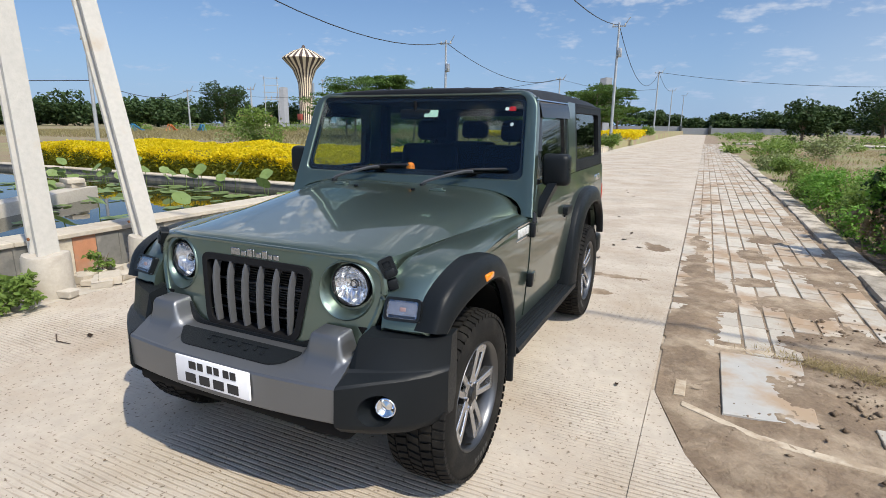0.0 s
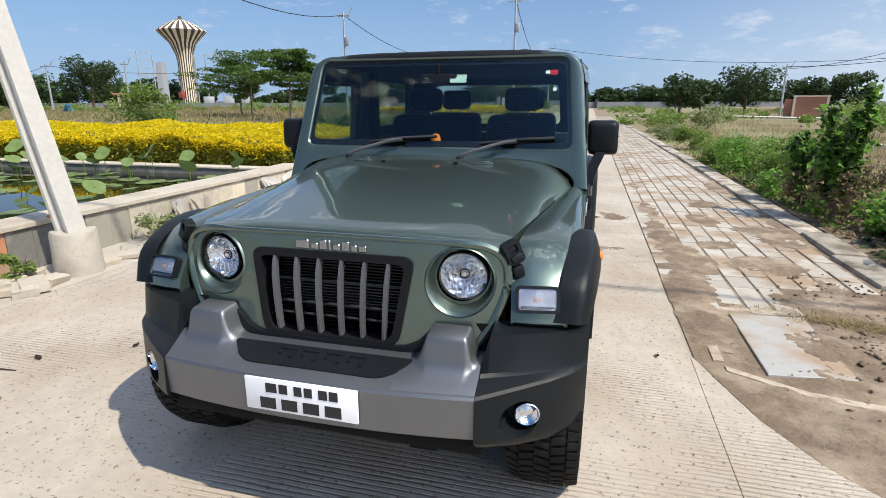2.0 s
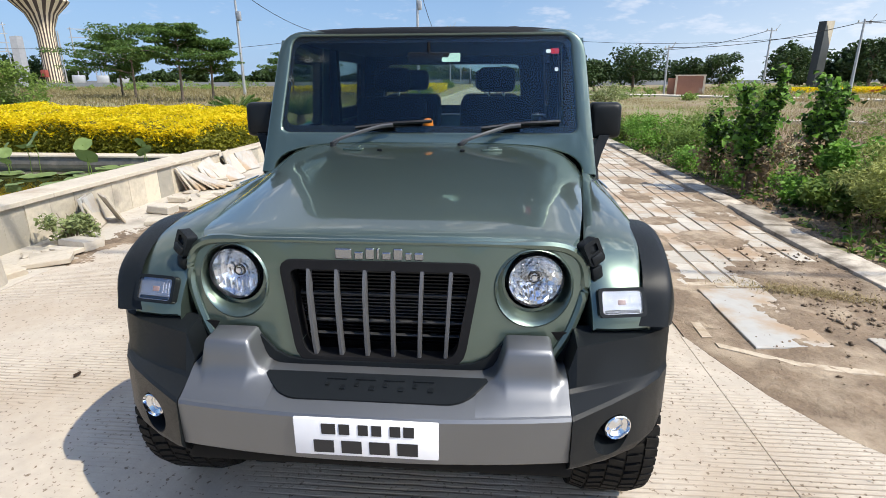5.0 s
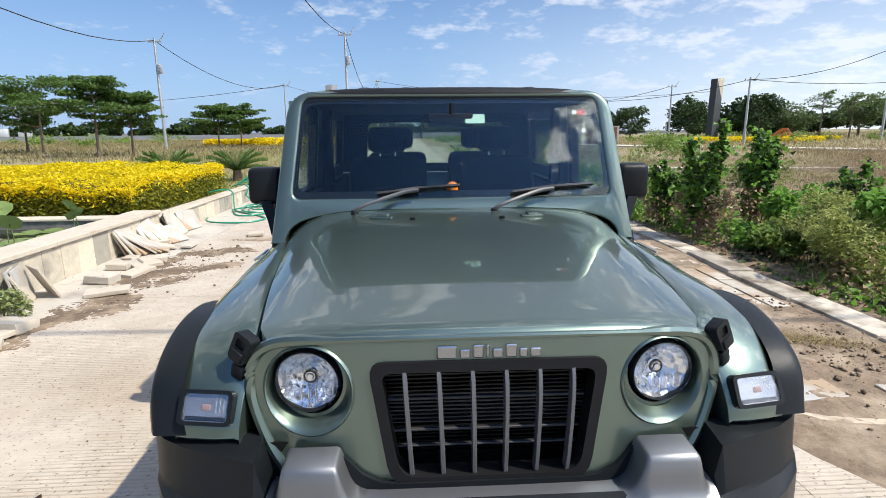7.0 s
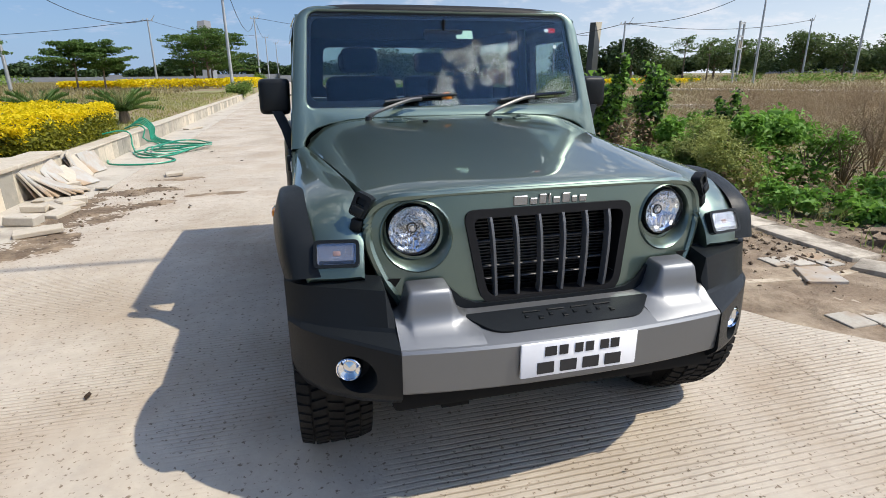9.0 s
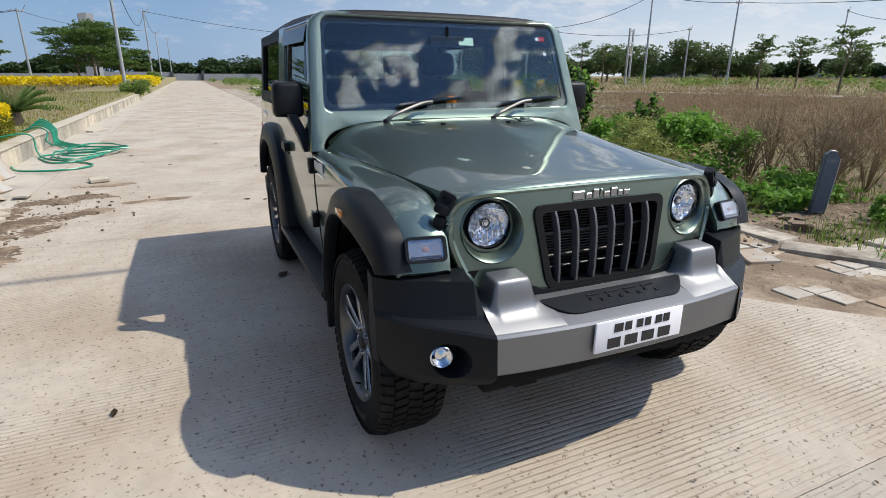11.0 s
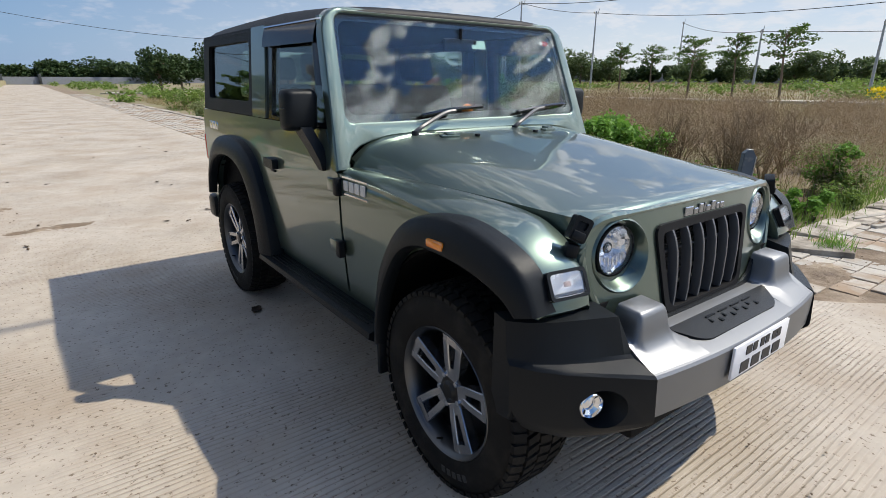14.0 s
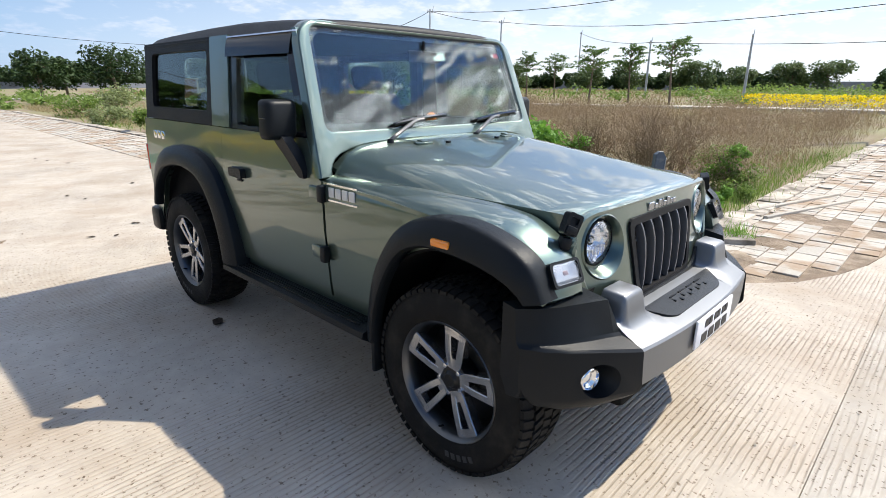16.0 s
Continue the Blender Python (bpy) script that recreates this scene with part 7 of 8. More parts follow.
def garden():
    rng = np.random.default_rng(17)
    # yellow hedge: green inside and below, yellow shoots on top
    x0, x1, y0, y1, zb = -16.0, -4.62, 6.9, 11.2, 0.30
    n = 86000
    p = np.stack([rng.uniform(x0, x1, n), rng.uniform(y0, y1, n), np.zeros(n)], 1)
    front = rng.random(n) < 0.35
    p[front, 1] = y0 + np.abs(rng.normal(0, 0.10, front.sum()))
    right = (rng.random(n) < 0.14) & ~front
    p[right, 0] = x1 - np.abs(rng.normal(0, 0.10, right.sum()))
    top = 0.96 + 0.05 * np.sin(p[:, 0] * 1.7 + 1) + 0.04 * np.sin(p[:, 1] * 2.3 + p[:, 0]) + 0.04 * np.sin(p[:, 0] * 5.1)
    top -= 0.12 * np.clip((y0 + 0.25 - p[:, 1]) / 0.25, 0, 1) + 0.12 * np.clip((p[:, 0] - x1 + 0.25) / 0.25, 0, 1)
    shell = np.where(front | right, rng.random(n) ** 0.8, 1 - np.abs(rng.normal(0, 0.06, n)))
    p[:, 2] = zb + (top - zb) * shell
    frac = (p[:, 2] - zb) / (top - zb)
    yellow = frac + rng.normal(0, 0.15, n) + 0.12 * np.sin(p[:, 0] * 3.1) * np.sin(p[:, 1] * 2.7) + 0.10 * np.sin(p[:, 0] * 11 + 4 * p[:, 2]) * np.sin(p[:, 0] * 7.3 - 9 * p[:, 2]) > np.where(front | right, 0.72, 0.12)
    hedge = tagged(empty("hedge", Matrix.Translation((-10, 9, zb))), "dense clipped hedge with bright yellow shoots beside the pond", "hedge", kind="stuff")
    off = np.array([-10, 9, zb])
    leaf_mesh("yellow_leaves", p[yellow] - off, 0.056, LEAF_YELLOW, rng, hedge, 0.5, 0.2, 0.3)
    leaf_mesh("green_leaves", p[~yellow] - off, 0.060, LEAF_HEDGE_GREEN, rng, hedge, 0.5, 0.2, 0.2)
    # added filler: a plain dark olive box behind the leaves
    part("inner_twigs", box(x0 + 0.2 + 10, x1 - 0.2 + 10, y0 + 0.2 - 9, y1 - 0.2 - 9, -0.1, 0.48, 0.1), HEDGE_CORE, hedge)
    # lawn behind it
    n = 30000
    r = np.stack([rng.uniform(-14, -4.5, n), 11 + 26 * rng.random(n) ** 1.5, np.zeros(n)], 1)
    r[:, 2] = [ground_z(a, b) for a, b in r[:, :2]]
    tagged(blades("lawn", r, 0.07, 0.016, LAWN, rng), "dry yellow-green lawn", "grass", kind="stuff")
    n = 46000
    r = np.stack([rng.uniform(-75, -8, n), rng.uniform(24, 80, n), np.zeros(n)], 1)
    r[:, 2] = [ground_z(a, b) for a, b in r[:, :2]]
    tagged(blades("rough_grass", r, 0.22, 0.05, ROUGH, rng, 0.8), "tall dry grass behind the garden", "grass", kind="stuff")
    # farther strips of yellow hedge
    for cx, cy, lx, ly, h in ((-9.0, 47.5, 5.5, 1.0, 0.75), (-6.0, 58, 1.2, 7.0, 0.75), (-16.5, 50, 3.0, 0.8, 0.6)):
        n = 2600
        z = ground_z(cx, cy)
        q = np.stack([rng.uniform(-lx, lx, n), rng.uniform(-ly, ly, n), h * rng.random(n) ** 0.5], 1)
        ob = tagged(empty("hedge", Matrix.Translation((cx, cy, z))), "low yellow hedge at the edge of the lawn", "hedge", kind="stuff")
        leaf_mesh("yellow_leaves", q, 0.22, LEAF_YELLOW, rng, ob, 0.6)
    # sago palms
    for x, y in ((-7.15, 14.0), (-5.25, 14.0)):
        z = ground_z(x, y)
        palm = tagged(empty("sago_palm", Matrix.Translation((x, y, z))), "low sago palm with arching dark fronds on the lawn", "palm", "sago palms")
        part("stem", lathe([(0.0001, 0.34), (0.10, 0.32), (0.14, 0.15), (0.13, -0.1), (0.0001, -0.1)], 10, "z"), BARK, palm)
        for k in range(34):
            a, e = 2.4 * k, 0.45 + 0.95 * ((k * 7) % 34) / 34
            d = np.array([math.cos(a), math.sin(a)])
            line = [np.array([*(d * 0.95 * t * (0.35 + 0.75 * math.cos(e))), 0.27 + 0.95 * math.sin(e) * t - 0.38 * t * t]) for t in span(0, 1, 8)]
            bm = tube([tuple(q) for q in line], [0.010 - 0.001 * i for i in range(9)], 4)
            for i in range(1, 9):
                for s in (-1, 1):
                    for half in (0.0, 0.5):
                        base = line[i - 1] * (1 - half) + line[i] * half
                        w = 0.13 * (1 - (i / 9 - 0.35) ** 2)
                        tip = base + np.array([-d[1] * s * w + d[0] * 0.08, d[0] * s * w + d[1] * 0.08, 0.11])
                        v = [bm.verts.new(q) for q in (base, base + np.array([d[0], d[1], 0]) * 0.05, tip)]
                        bm.faces.new(v)
            part("frond", bm, TREE_GREEN, palm)


garden()


def left_bushes():
    rng = np.random.default_rng(33)
    shrub("bush", (-3.55, 0.20, 0.0), 0.30, 0.30, 0.06, 1300, LEAF_GREEN, rng, "low green weed growing at the foot of a concrete post", "weed")
    shrub("bush", (-3.92, 0.10, 0.0), 0.36, 0.34, 0.06, 1300, LEAF_GREEN, rng, "low green weed growing at the foot of the pond wall", "weed")
    shrub("bush", (-3.85, 2.95, 0.0), 0.30, 0.30, 0.045, 900, LEAF_PALE, rng, "small pale weed growing beside the pond wall", "weed")
    shrub("bush", (-3.85, 1.25, 0.0), 0.14, 0.30, 0.06, 160, LEAF_GREEN, rng, "small weed growing between rubble", "weed")
    shrub("bush", (-4.0, 3.3, 0.0), 0.2, 0.2, 0.04, 400, LEAF_GREEN, rng, "small green weed growing beside stacked tiles", "weed")
    shrub("bush", (-4.3, 35.5, 0.05), 0.9, 0.95, 0.14, 1500, LEAF_GREEN, rng, "green bush at the end of the garden wall")
    shrub("bush", (-4.6, 38.0, 0.1), 1.0, 1.0, 0.16, 1300, LEAF_PALE, rng, "dusty green bush beside the road")
    shrub("bush", (-16.5, 17.0, 0.3), 1.5, 1.9, 0.12, 3000, LEAF_GREEN, rng, "large feathery green bush behind the hedge", clumps=14)
    shrub("bush", (-19.5, 18.5, 0.3), 1.2, 1.3, 0.12, 1500, LEAF_PALE, rng, "pale green bush behind the hedge", clumps=10)
    shrub("bush", (-5.2, 66, 0.5), 1.2, 1.2, 0.2, 900, LEAF_GREEN, rng, "green bush beside the road")


left_bushes()


# ---- field on the right ----
def field():
    rng = np.random.default_rng(51)
    zs = lambda q: np.array([ground_z(a, b) for a, b in q[:, :2]])
    # dry brown weeds: stems with side twigs
    n = 8200
    r = np.stack([5.6 + 15 * rng.random(n) ** 1.15, rng.uniform(0.85, 16, n), np.zeros(n)], 1)
    keep = (r[:, 1] < 1.6 + (r[:, 0] - 5.2) * 2.0) | (rng.random(n) < 0.22)
    keep &= ~((r[:, 0] < 6.2) & (r[:, 1] > 6.5))
    r = r[keep]
    lump = np.sin(r[:, 0] * 1.9 + 0.8 * r[:, 1]) + np.sin(r[:, 1] * 2.2 - 0.9 * r[:, 0] + 1) + np.sin(r[:, 0] * 4.3 + r[:, 1] * 3.1) * 0.6
    r = r[lump + rng.normal(0, 0.5, len(r)) > -0.5]
    lump = np.sin(r[:, 0] * 1.9 + 0.8 * r[:, 1]) + np.sin(r[:, 1] * 2.2 - 0.9 * r[:, 0] + 1) + np.sin(r[:, 0] * 4.3 + r[:, 1] * 3.1) * 0.6
    tall = 0.62 + 0.14 * lump
    r[:, 2] = zs(r)
    tagged(blades("dry_weeds", r, tall, 0.004, DRY, rng, 0.9, segs=3), "thicket of tall dry brown weeds in the field", "weeds", kind="stuff")
    k = 22
    tw = np.repeat(r, k, 0)
    tw[:, 2] += np.repeat(tall, k) * (0.25 + 0.85 * rng.random(len(tw)) ** 0.8)
    tw[:, :2] += rng.normal(0, 0.13, (len(tw), 2))
    tagged(blades("dry_twigs", tw, 0.13, 0.004, DRY, rng, 2.4), "thin dry side twigs of the weeds", "weeds", kind="stuff")
    seeds = tw[rng.random(len(tw)) < 0.9] + rng.normal(0, 0.05, (1, 3))
    seeds[:, 2] += 0.15
    leaf_mesh("dry_seed_heads", seeds, 0.030, DRY, rng, None, 0.4)
    tagged(bpy.data.objects["dry_seed_heads"], "small dry leaves and seed heads of the weeds", "weeds", kind="stuff")
    # short straw-coloured and green grass over the field
    for name, mat, n, h, w, area, label in (
            ("straw_grass", DRY_PALE, 62000, 0.20, 0.012, (4.2, 34, 1.0, 44), "short dry grass over the field"),
            ("green_grass", LEAF_GREEN, 7000, 0.16, 0.02, (3.75, 13, 0.8, 30), "patchy green grass beside the kerb"),
            ("far_straw", DRY_PALE, 52000, 0.32, 0.055, (20, 110, 2, 95), "tall pale grass farther out in the field")):
        q = np.stack([area[0] + (area[1] - area[0]) * rng.random(n) ** 1.3, rng.uniform(area[2], area[3], n), np.zeros(n)], 1)
        wob = np.sin(q[:, 0] * 1.1 + 2) + np.sin(q[:, 1] * 0.9) + rng.normal(0, 0.7, n)
        q = q[(wob > -0.2) & ~((q[:, 0] < 5.6) & (q[:, 1] < 1.95))]
        q[:, 2] = zs(q)
        tagged(blades(name, q, h, w, mat, rng, 0.8), label, "grass", kind="stuff")
    # grass along the side footway
    q = np.stack([rng.uniform(3.8, 16, 3000), rng.normal(0.95, 0.18, 3000), np.full(3000, -0.02)], 1)
    tagged(blades("verge_grass", q, 0.13, 0.012, LEAF_GREEN, rng), "green grass along the footway edge", "grass", kind="stuff")
    q = np.stack([rng.normal(2.75, 0.24, 1100), rng.normal(2.05, 0.06, 1100), np.full(1100, 0.012)], 1)
    q[:, 1] -= (q[:, 0] - 2.72) * 0.35
    tagged(blades("dry_tuft", q, 0.028, 0.006, DRY_PALE, rng, 2.2), "flattened dry grass at the slab edge", "grass", kind="stuff")
    q = np.stack([rng.normal(3.75, 0.08, 160), rng.normal(0.25, 0.07, 160), np.full(160, 0.0)], 1)
    tagged(blades("grass_tuft", q, 0.14, 0.010, LEAF_BRIGHT, rng, 0.6), "green grass tuft growing between pavers", "grass", kind="stuff")

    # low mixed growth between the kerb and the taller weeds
    # the lowest dark leaves carry the shade under the growth in their colour
    for name, mat, n, leaf, hi, label in (("undergrowth", LEAF_GREEN, 4600, 0.075, 0.24, "low leafy undergrowth beside the kerb"), ("dark_undergrowth", LEAF_DARK, 2600, 0.08, 0.16, "low undergrowth beside the kerb with shade put into its dark leaves"), ("dry_undergrowth", DRY, 11000, 0.06, 0.34, "dry brown leaves among the undergrowth"), ("bright_undergrowth", LEAF_BRIGHT, 5000, 0.085, 0.30, "bright young leaves among the undergrowth")):
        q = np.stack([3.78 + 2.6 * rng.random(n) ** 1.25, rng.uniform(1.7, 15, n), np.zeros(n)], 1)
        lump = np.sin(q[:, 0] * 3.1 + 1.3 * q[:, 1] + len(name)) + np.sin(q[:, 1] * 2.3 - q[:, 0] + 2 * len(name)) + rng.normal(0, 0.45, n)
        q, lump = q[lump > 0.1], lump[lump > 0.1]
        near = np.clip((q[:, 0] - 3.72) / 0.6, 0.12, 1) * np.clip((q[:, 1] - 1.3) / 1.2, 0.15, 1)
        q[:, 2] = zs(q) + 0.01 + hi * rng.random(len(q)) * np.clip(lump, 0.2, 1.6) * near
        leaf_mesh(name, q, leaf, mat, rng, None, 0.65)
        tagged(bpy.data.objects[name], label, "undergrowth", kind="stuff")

    green = "leafy green bush growing beside the kerb"
    for x, y, r_, h, leaf, n, mat in (
            (4.15, 13.2, 0.75, 0.62, 0.085, 1500, LEAF_GREEN), (4.35, 11.4, 0.85, 0.75, 0.085, 2000, LEAF_BRIGHT), (4.25, 9.6, 0.7, 0.62, 0.08, 1800, LEAF_GREEN), (5.2, 10.6, 0.9, 0.8, 0.09, 1800, LEAF_GREEN),
            (4.1, 8.1, 0.5, 0.40, 0.075, 700, LEAF_BRIGHT), (4.15, 6.7, 0.5, 0.42, 0.08, 600, LEAF_BRIGHT), 
            (4.25, 5.4, 0.45, 0.40, 0.085, 600, LEAF_BRIGHT), (5.0, 3.95, 0.66, 0.98, 0.115, 2300, LEAF_BRIGHT), (5.0, 5.1, 0.6, 0.95, 0.10, 1700, LEAF_BRIGHT), (4.45, 4.75, 0.5, 0.62, 0.09, 1300, LEAF_GREEN), (5.55, 3.5, 0.5, 0.80, 0.09, 1000, LEAF_BRIGHT),
            (4.3, 2.55, 0.35, 0.30, 0.09, 700, LEAF_BRIGHT), (4.75, 2.05, 0.42, 0.26, 0.10, 700, LEAF_BRIGHT), (5.5, 2.2, 0.45, 0.34, 0.10, 700, LEAF_BRIGHT), (5.05, 0.95, 0.25, 0.36, 0.07, 600, LEAF_BRIGHT),
            (6.9, 1.35, 0.34, 0.75, 0.08, 1000, LEAF_BRIGHT), (7.0, 1.2, 0.5, 0.35, 0.07, 900, LEAF_GREEN), (8.6, 2.1, 0.5, 0.45, 0.07, 700, LEAF_GREEN), (6.3, 0.95, 0.3, 0.22, 0.06, 600, LEAF_GREEN),
            (9.5, 13, 1.0, 0.8, 0.12, 900, LEAF_GREEN), (12, 24, 1.6, 1.3, 0.16, 1200, LEAF_GREEN), (4.2, 18, 0.8, 0.7, 0.12, 900, LEAF_GREEN), (4.3, 23, 0.9, 0.6, 0.13, 800, LEAF_PALE), (4.6, 29, 1.2, 0.9, 0.16, 800, LEAF_GREEN), (7.5, 33, 1.8, 1.2, 0.2, 900, LEAF_PALE)):
        shrub("bush", (x, y, ground_z(x, y)), r_, h, leaf * 0.74, int(n * 1.8), mat, rng, green, group="bushes along the kerb")
    for x, y, r_, h in ((4.45, 3.70, 0.52, 0.86), (4.72, 4.4, 0.5, 0.90), (5.8, 4.6, 0.6, 0.8)):
        shrub("bush", (x, y, ground_z(x, y)), r_, h, 0.05, 6400, LEAF_FEATHER, rng, "pale feathery green bush beside the kerb", clumps=18, slim=0.3, group="feathery bushes")
    for x, y, h in ((4.05, 7.2, 1.15), (3.97, 5.95, 1.72), (5.1, 6.3, 1.60), (5.9, 5.4, 1.15)):
        tall_plant((x, y, ground_z(x, y)), h, rng, "tall leafy weed standing beside the kerb")
    # bare woody shrubs
    for x, y, h in ((5.4, 1.95, 1.15), (6.3, 2.5, 1.0), (7.3, 2.9, 1.1), (5.9, 3.3, 1.0), (4.6, 6.9, 0.9), (5.8, 2.3, 1.0), (6.8, 2.2, 0.95), (6.5, 3.4, 1.1), (7.9, 2.4, 1.0), (8.6, 3.4, 1.1), (7.6, 4.2, 1.1), (9.4, 2.8, 0.95), (10.4, 3.9, 1.0)):
        bm = bmesh.new()
        for k in range(12):
            a, e = rng.uniform(0, 6.28), rng.uniform(0.1, 0.5)
            tip = np.array([math.cos(a) * e, math.sin(a) * e, h * rng.uniform(0.6, 1.0)])
            tube([(0, 0, -0.05), tuple(tip * np.array([0.35, 0.35, 0.5])), tuple(tip)], [0.012, 0.008, 0.003], 5, bm=bm)
            for j in range(8):
                b0 = tip * rng.uniform(0.45, 0.95)
                tube([tuple(b0), tuple(b0 + rng.normal(0, 0.12, 3) + np.array([0, 0, 0.12]))], [0.005, 0.002], 4, bm=bm)
        ob = part("dry_shrub", bm, DRY)
        ob.matrix_basis = pose(x, y, ground_z(x, y))
        tagged(ob, "bare brown woody shrub in the field", "shrub", "dry shrubs")


field()


def marker_stone():
    """Upright boundary stone with a gabled head."""
    sec = [(-0.072, 0), (0.072, 0), (0.072, 0.62), (0.026, 0.69), (-0.028, 0.69), (-0.072, 0.65)]
    bm = plate_with_holes(sec, [], lambda u, v: (u, -0.045, v), (0, 0.09, 0))
    bmesh.ops.bevel(bm, geom=[e for e in bm.edges if e.calc_face_angle(0) > 0.6], offset=0.010, segments=2, affect="EDGES")
    ob = part("boundary_stone", bm, SLATE, angle=20)
    ob.matrix_basis = pose(4.84, 1.63, 0.02, 0, 3.5, -38)
    # paler strips over one side and the flat top
    part("pale_edge", box(0.074, 0.080, -0.043, 0.043, 0.05, 0.615, 0.001, segments=1), EDGE_PALE, ob)
    part("pale_edge", box(-0.028, 0.026, -0.043, 0.043, 0.692, 0.697, 0.001, segments=1), EDGE_PALE, ob)
    tagged(ob, "upright grey boundary stone with a pale edge standing in the field", "stone")


EDGE_PALE = material("pale_stone_strip", (0.62, 0.59, 0.54), 0.9, vary=0.2, grain=20)
SLATE = material("slate", (0.10, 0.125, 0.15), 0.7, vary=0.25, grain=15, coarse=4, bump=0.4, bump_scale=30, stain=(0.34, 0.33, 0.30), stain_at=(0.56, 0.7), stain_scale=4)
marker_stone()
r0 = random.Random(13)
for k in range(16):
    s = r0.uniform(0.05, 0.16)
    bm = box(-s, s, -s * 0.8, s * 0.8, 0, s * 0.9, s * 0.2)
    for v in bm.verts:
        v.co += Vector((r0.uniform(-1, 1), r0.uniform(-1, 1), r0.uniform(-1, 1))) * s * 0.2
    x, y = (r0.uniform(5.5, 9), r0.uniform(8, 14)) if k < 9 else (r0.uniform(3.9, 5.2), r0.uniform(1.0, 1.7))
    ob = part("rock", bm, KERB if k < 9 else DIRT)
    ob.matrix_basis = pose(x, y, ground_z(x, y) - 0.01, 0, 0, r0.uniform(0, 180))
    tagged(ob, "weathered stone lying in the field" if k < 9 else "clod of brown earth beside the kerb", "rock", "field stones")
# turned earth beside the kerb
for cx, cy, rx, ry in ((4.6, 1.35, 0.7, 0.42), (4.0, 2.2, 0.28, 0.8), (5.6, 1.45, 0.7, 0.35), (4.0, 4.5, 0.25, 1.4), (4.0, 6.8, 0.22, 1.0)):
    dirt_patch("dirt", cx, cy, rx, ry, random.Random(int(cx * 10)), 0.006, DARK_DIRT, label="turned dark brown earth beside the kerb", rough=3.0)

# far concrete track and low walls
PALE = material("pale_track", (0.50, 0.46, 0.39), 0.9, vary=0.1, grain=5, coarse=0.4)


def track(points, width, name, label):
    verts, faces = [], []
    for i, (x, y) in enumerate(points):
        a, b = points[max(i - 1, 0)], points[min(i + 1, len(points) - 1)]
        d = Vector((b[0] - a[0], b[1] - a[1], 0)).normalized()
        n = Vector((-d.y, d.x, 0)) * width / 2
        for s in (-1, 1):
            verts.append((x + s * n.x, y + s * n.y, ground_z(x, y) + 0.12))
            verts.append((x + s * n.x, y + s * n.y, ground_z(x, y) - 0.4))
    for i in range(len(points) - 1):
        k = 4 * i
        faces += [(k, k + 4, k + 6, k + 2), (k, k + 1, k + 5, k + 4), (k + 2, k + 6, k + 7, k + 3)]
    tagged(raw(name, verts, faces, PALE), label, "track", kind="structure")


track([(4.5, 62), (14, 58), (20, 48), (26, 37), (30, 27), (33, 19), (35, 12), (37, 2), (38, -20)], 3.0, "track_1", "pale concrete track crossing the field")
track([(9, 19.5), (13, 18), (18, 16.5)], 0.6, "track_2", "low pale concrete edge in the field")


# ---- far things ----
STEEL = material("galvanised_steel", (0.42, 0.43, 0.44), 0.5, 0.7, vary=0.15, grain=6)
CABLE = material("black_cable", (0.02, 0.02, 0.022), 0.6)
BRICK = material("brick_wall", (0.36, 0.17, 0.11), 0.85, vary=0.25, grain=9, coarse=0.8, stain=(0.45, 0.36, 0.28), stain_at=(0.6, 0.75), stain_scale=0.6)
CREAM = material("cream_paint", (0.66, 0.56, 0.42), 0.8, vary=0.1, grain=3)
TOWER_BROWN = material("dark_brown_paint", (0.07, 0.05, 0.045), 0.8, vary=0.15, grain=3)
GREY_WALL = material("grey_boundary_wall", (0.25, 0.26, 0.28), 0.9, vary=0.15, grain=3)
MONO_DARK = material("dark_granite", (0.045, 0.05, 0.05), 0.5, vary=0.2, grain=2)
MONO_PALE = material("pale_granite", (0.42, 0.37, 0.28), 0.6, vary=0.15, grain=2)


def pole(x, y, height, label="steel power pole with a crossarm and insulators", arm=1.1, turn=0.0, box_on=False, lean=0.0):
    z = ground_z(x, y) if not -4.4 < x < 3.6 else 0.0
    ob = tagged(empty("power_pole", pose(x, y, z, 0, lean, turn)), label, "pole", "power poles")
    part("shaft", tube([(0, 0, -0.3), (0, 0, height * 0.5), (0, 0, height)], [0.13, 0.11, 0.075], 10), STEEL, ob)
    part("crossarm", box(-arm / 2, arm / 2, -0.05, 0.05, height - 0.35, height - 0.25), STEEL, ob)
    part("brace", tube([(arm * 0.4, 0, height - 0.25), (arm * 0.75, 0, height + 0.35)], 0.035, 6), STEEL, ob)
    for s in (-1, 0, 1):
        part("insulator", lathe([(0.0001, 0.16), (0.04, 0.15), (0.06, 0.08), (0.035, 0.05), (0.06, 0.02), (0.03, 0.0), (0.0001, 0.0)], 8, "z"), MONO_PALE, ob).matrix_basis = pose(s * arm * 0.42, 0, height - 0.25)
    if box_on:
        part("junction_box", box(0.06, 0.36, -0.16, 0.10, height - 2.7, height - 2.0, 0.03), STEEL, ob)
    return Vector((x, y, z + height - 0.2))


def wire(a, b, sag, r=0.028):
    a, b = Vector(a), Vector(b)
    pts = [a.lerp(b, t) - Vector((0, 0, 4 * sag * t * (1 - t))) for t in span(0, 1, 14)]
    tagged(part("power_cable", tube(pts, r, 5), CABLE), "black overhead power cable", "cable", "overhead cables")


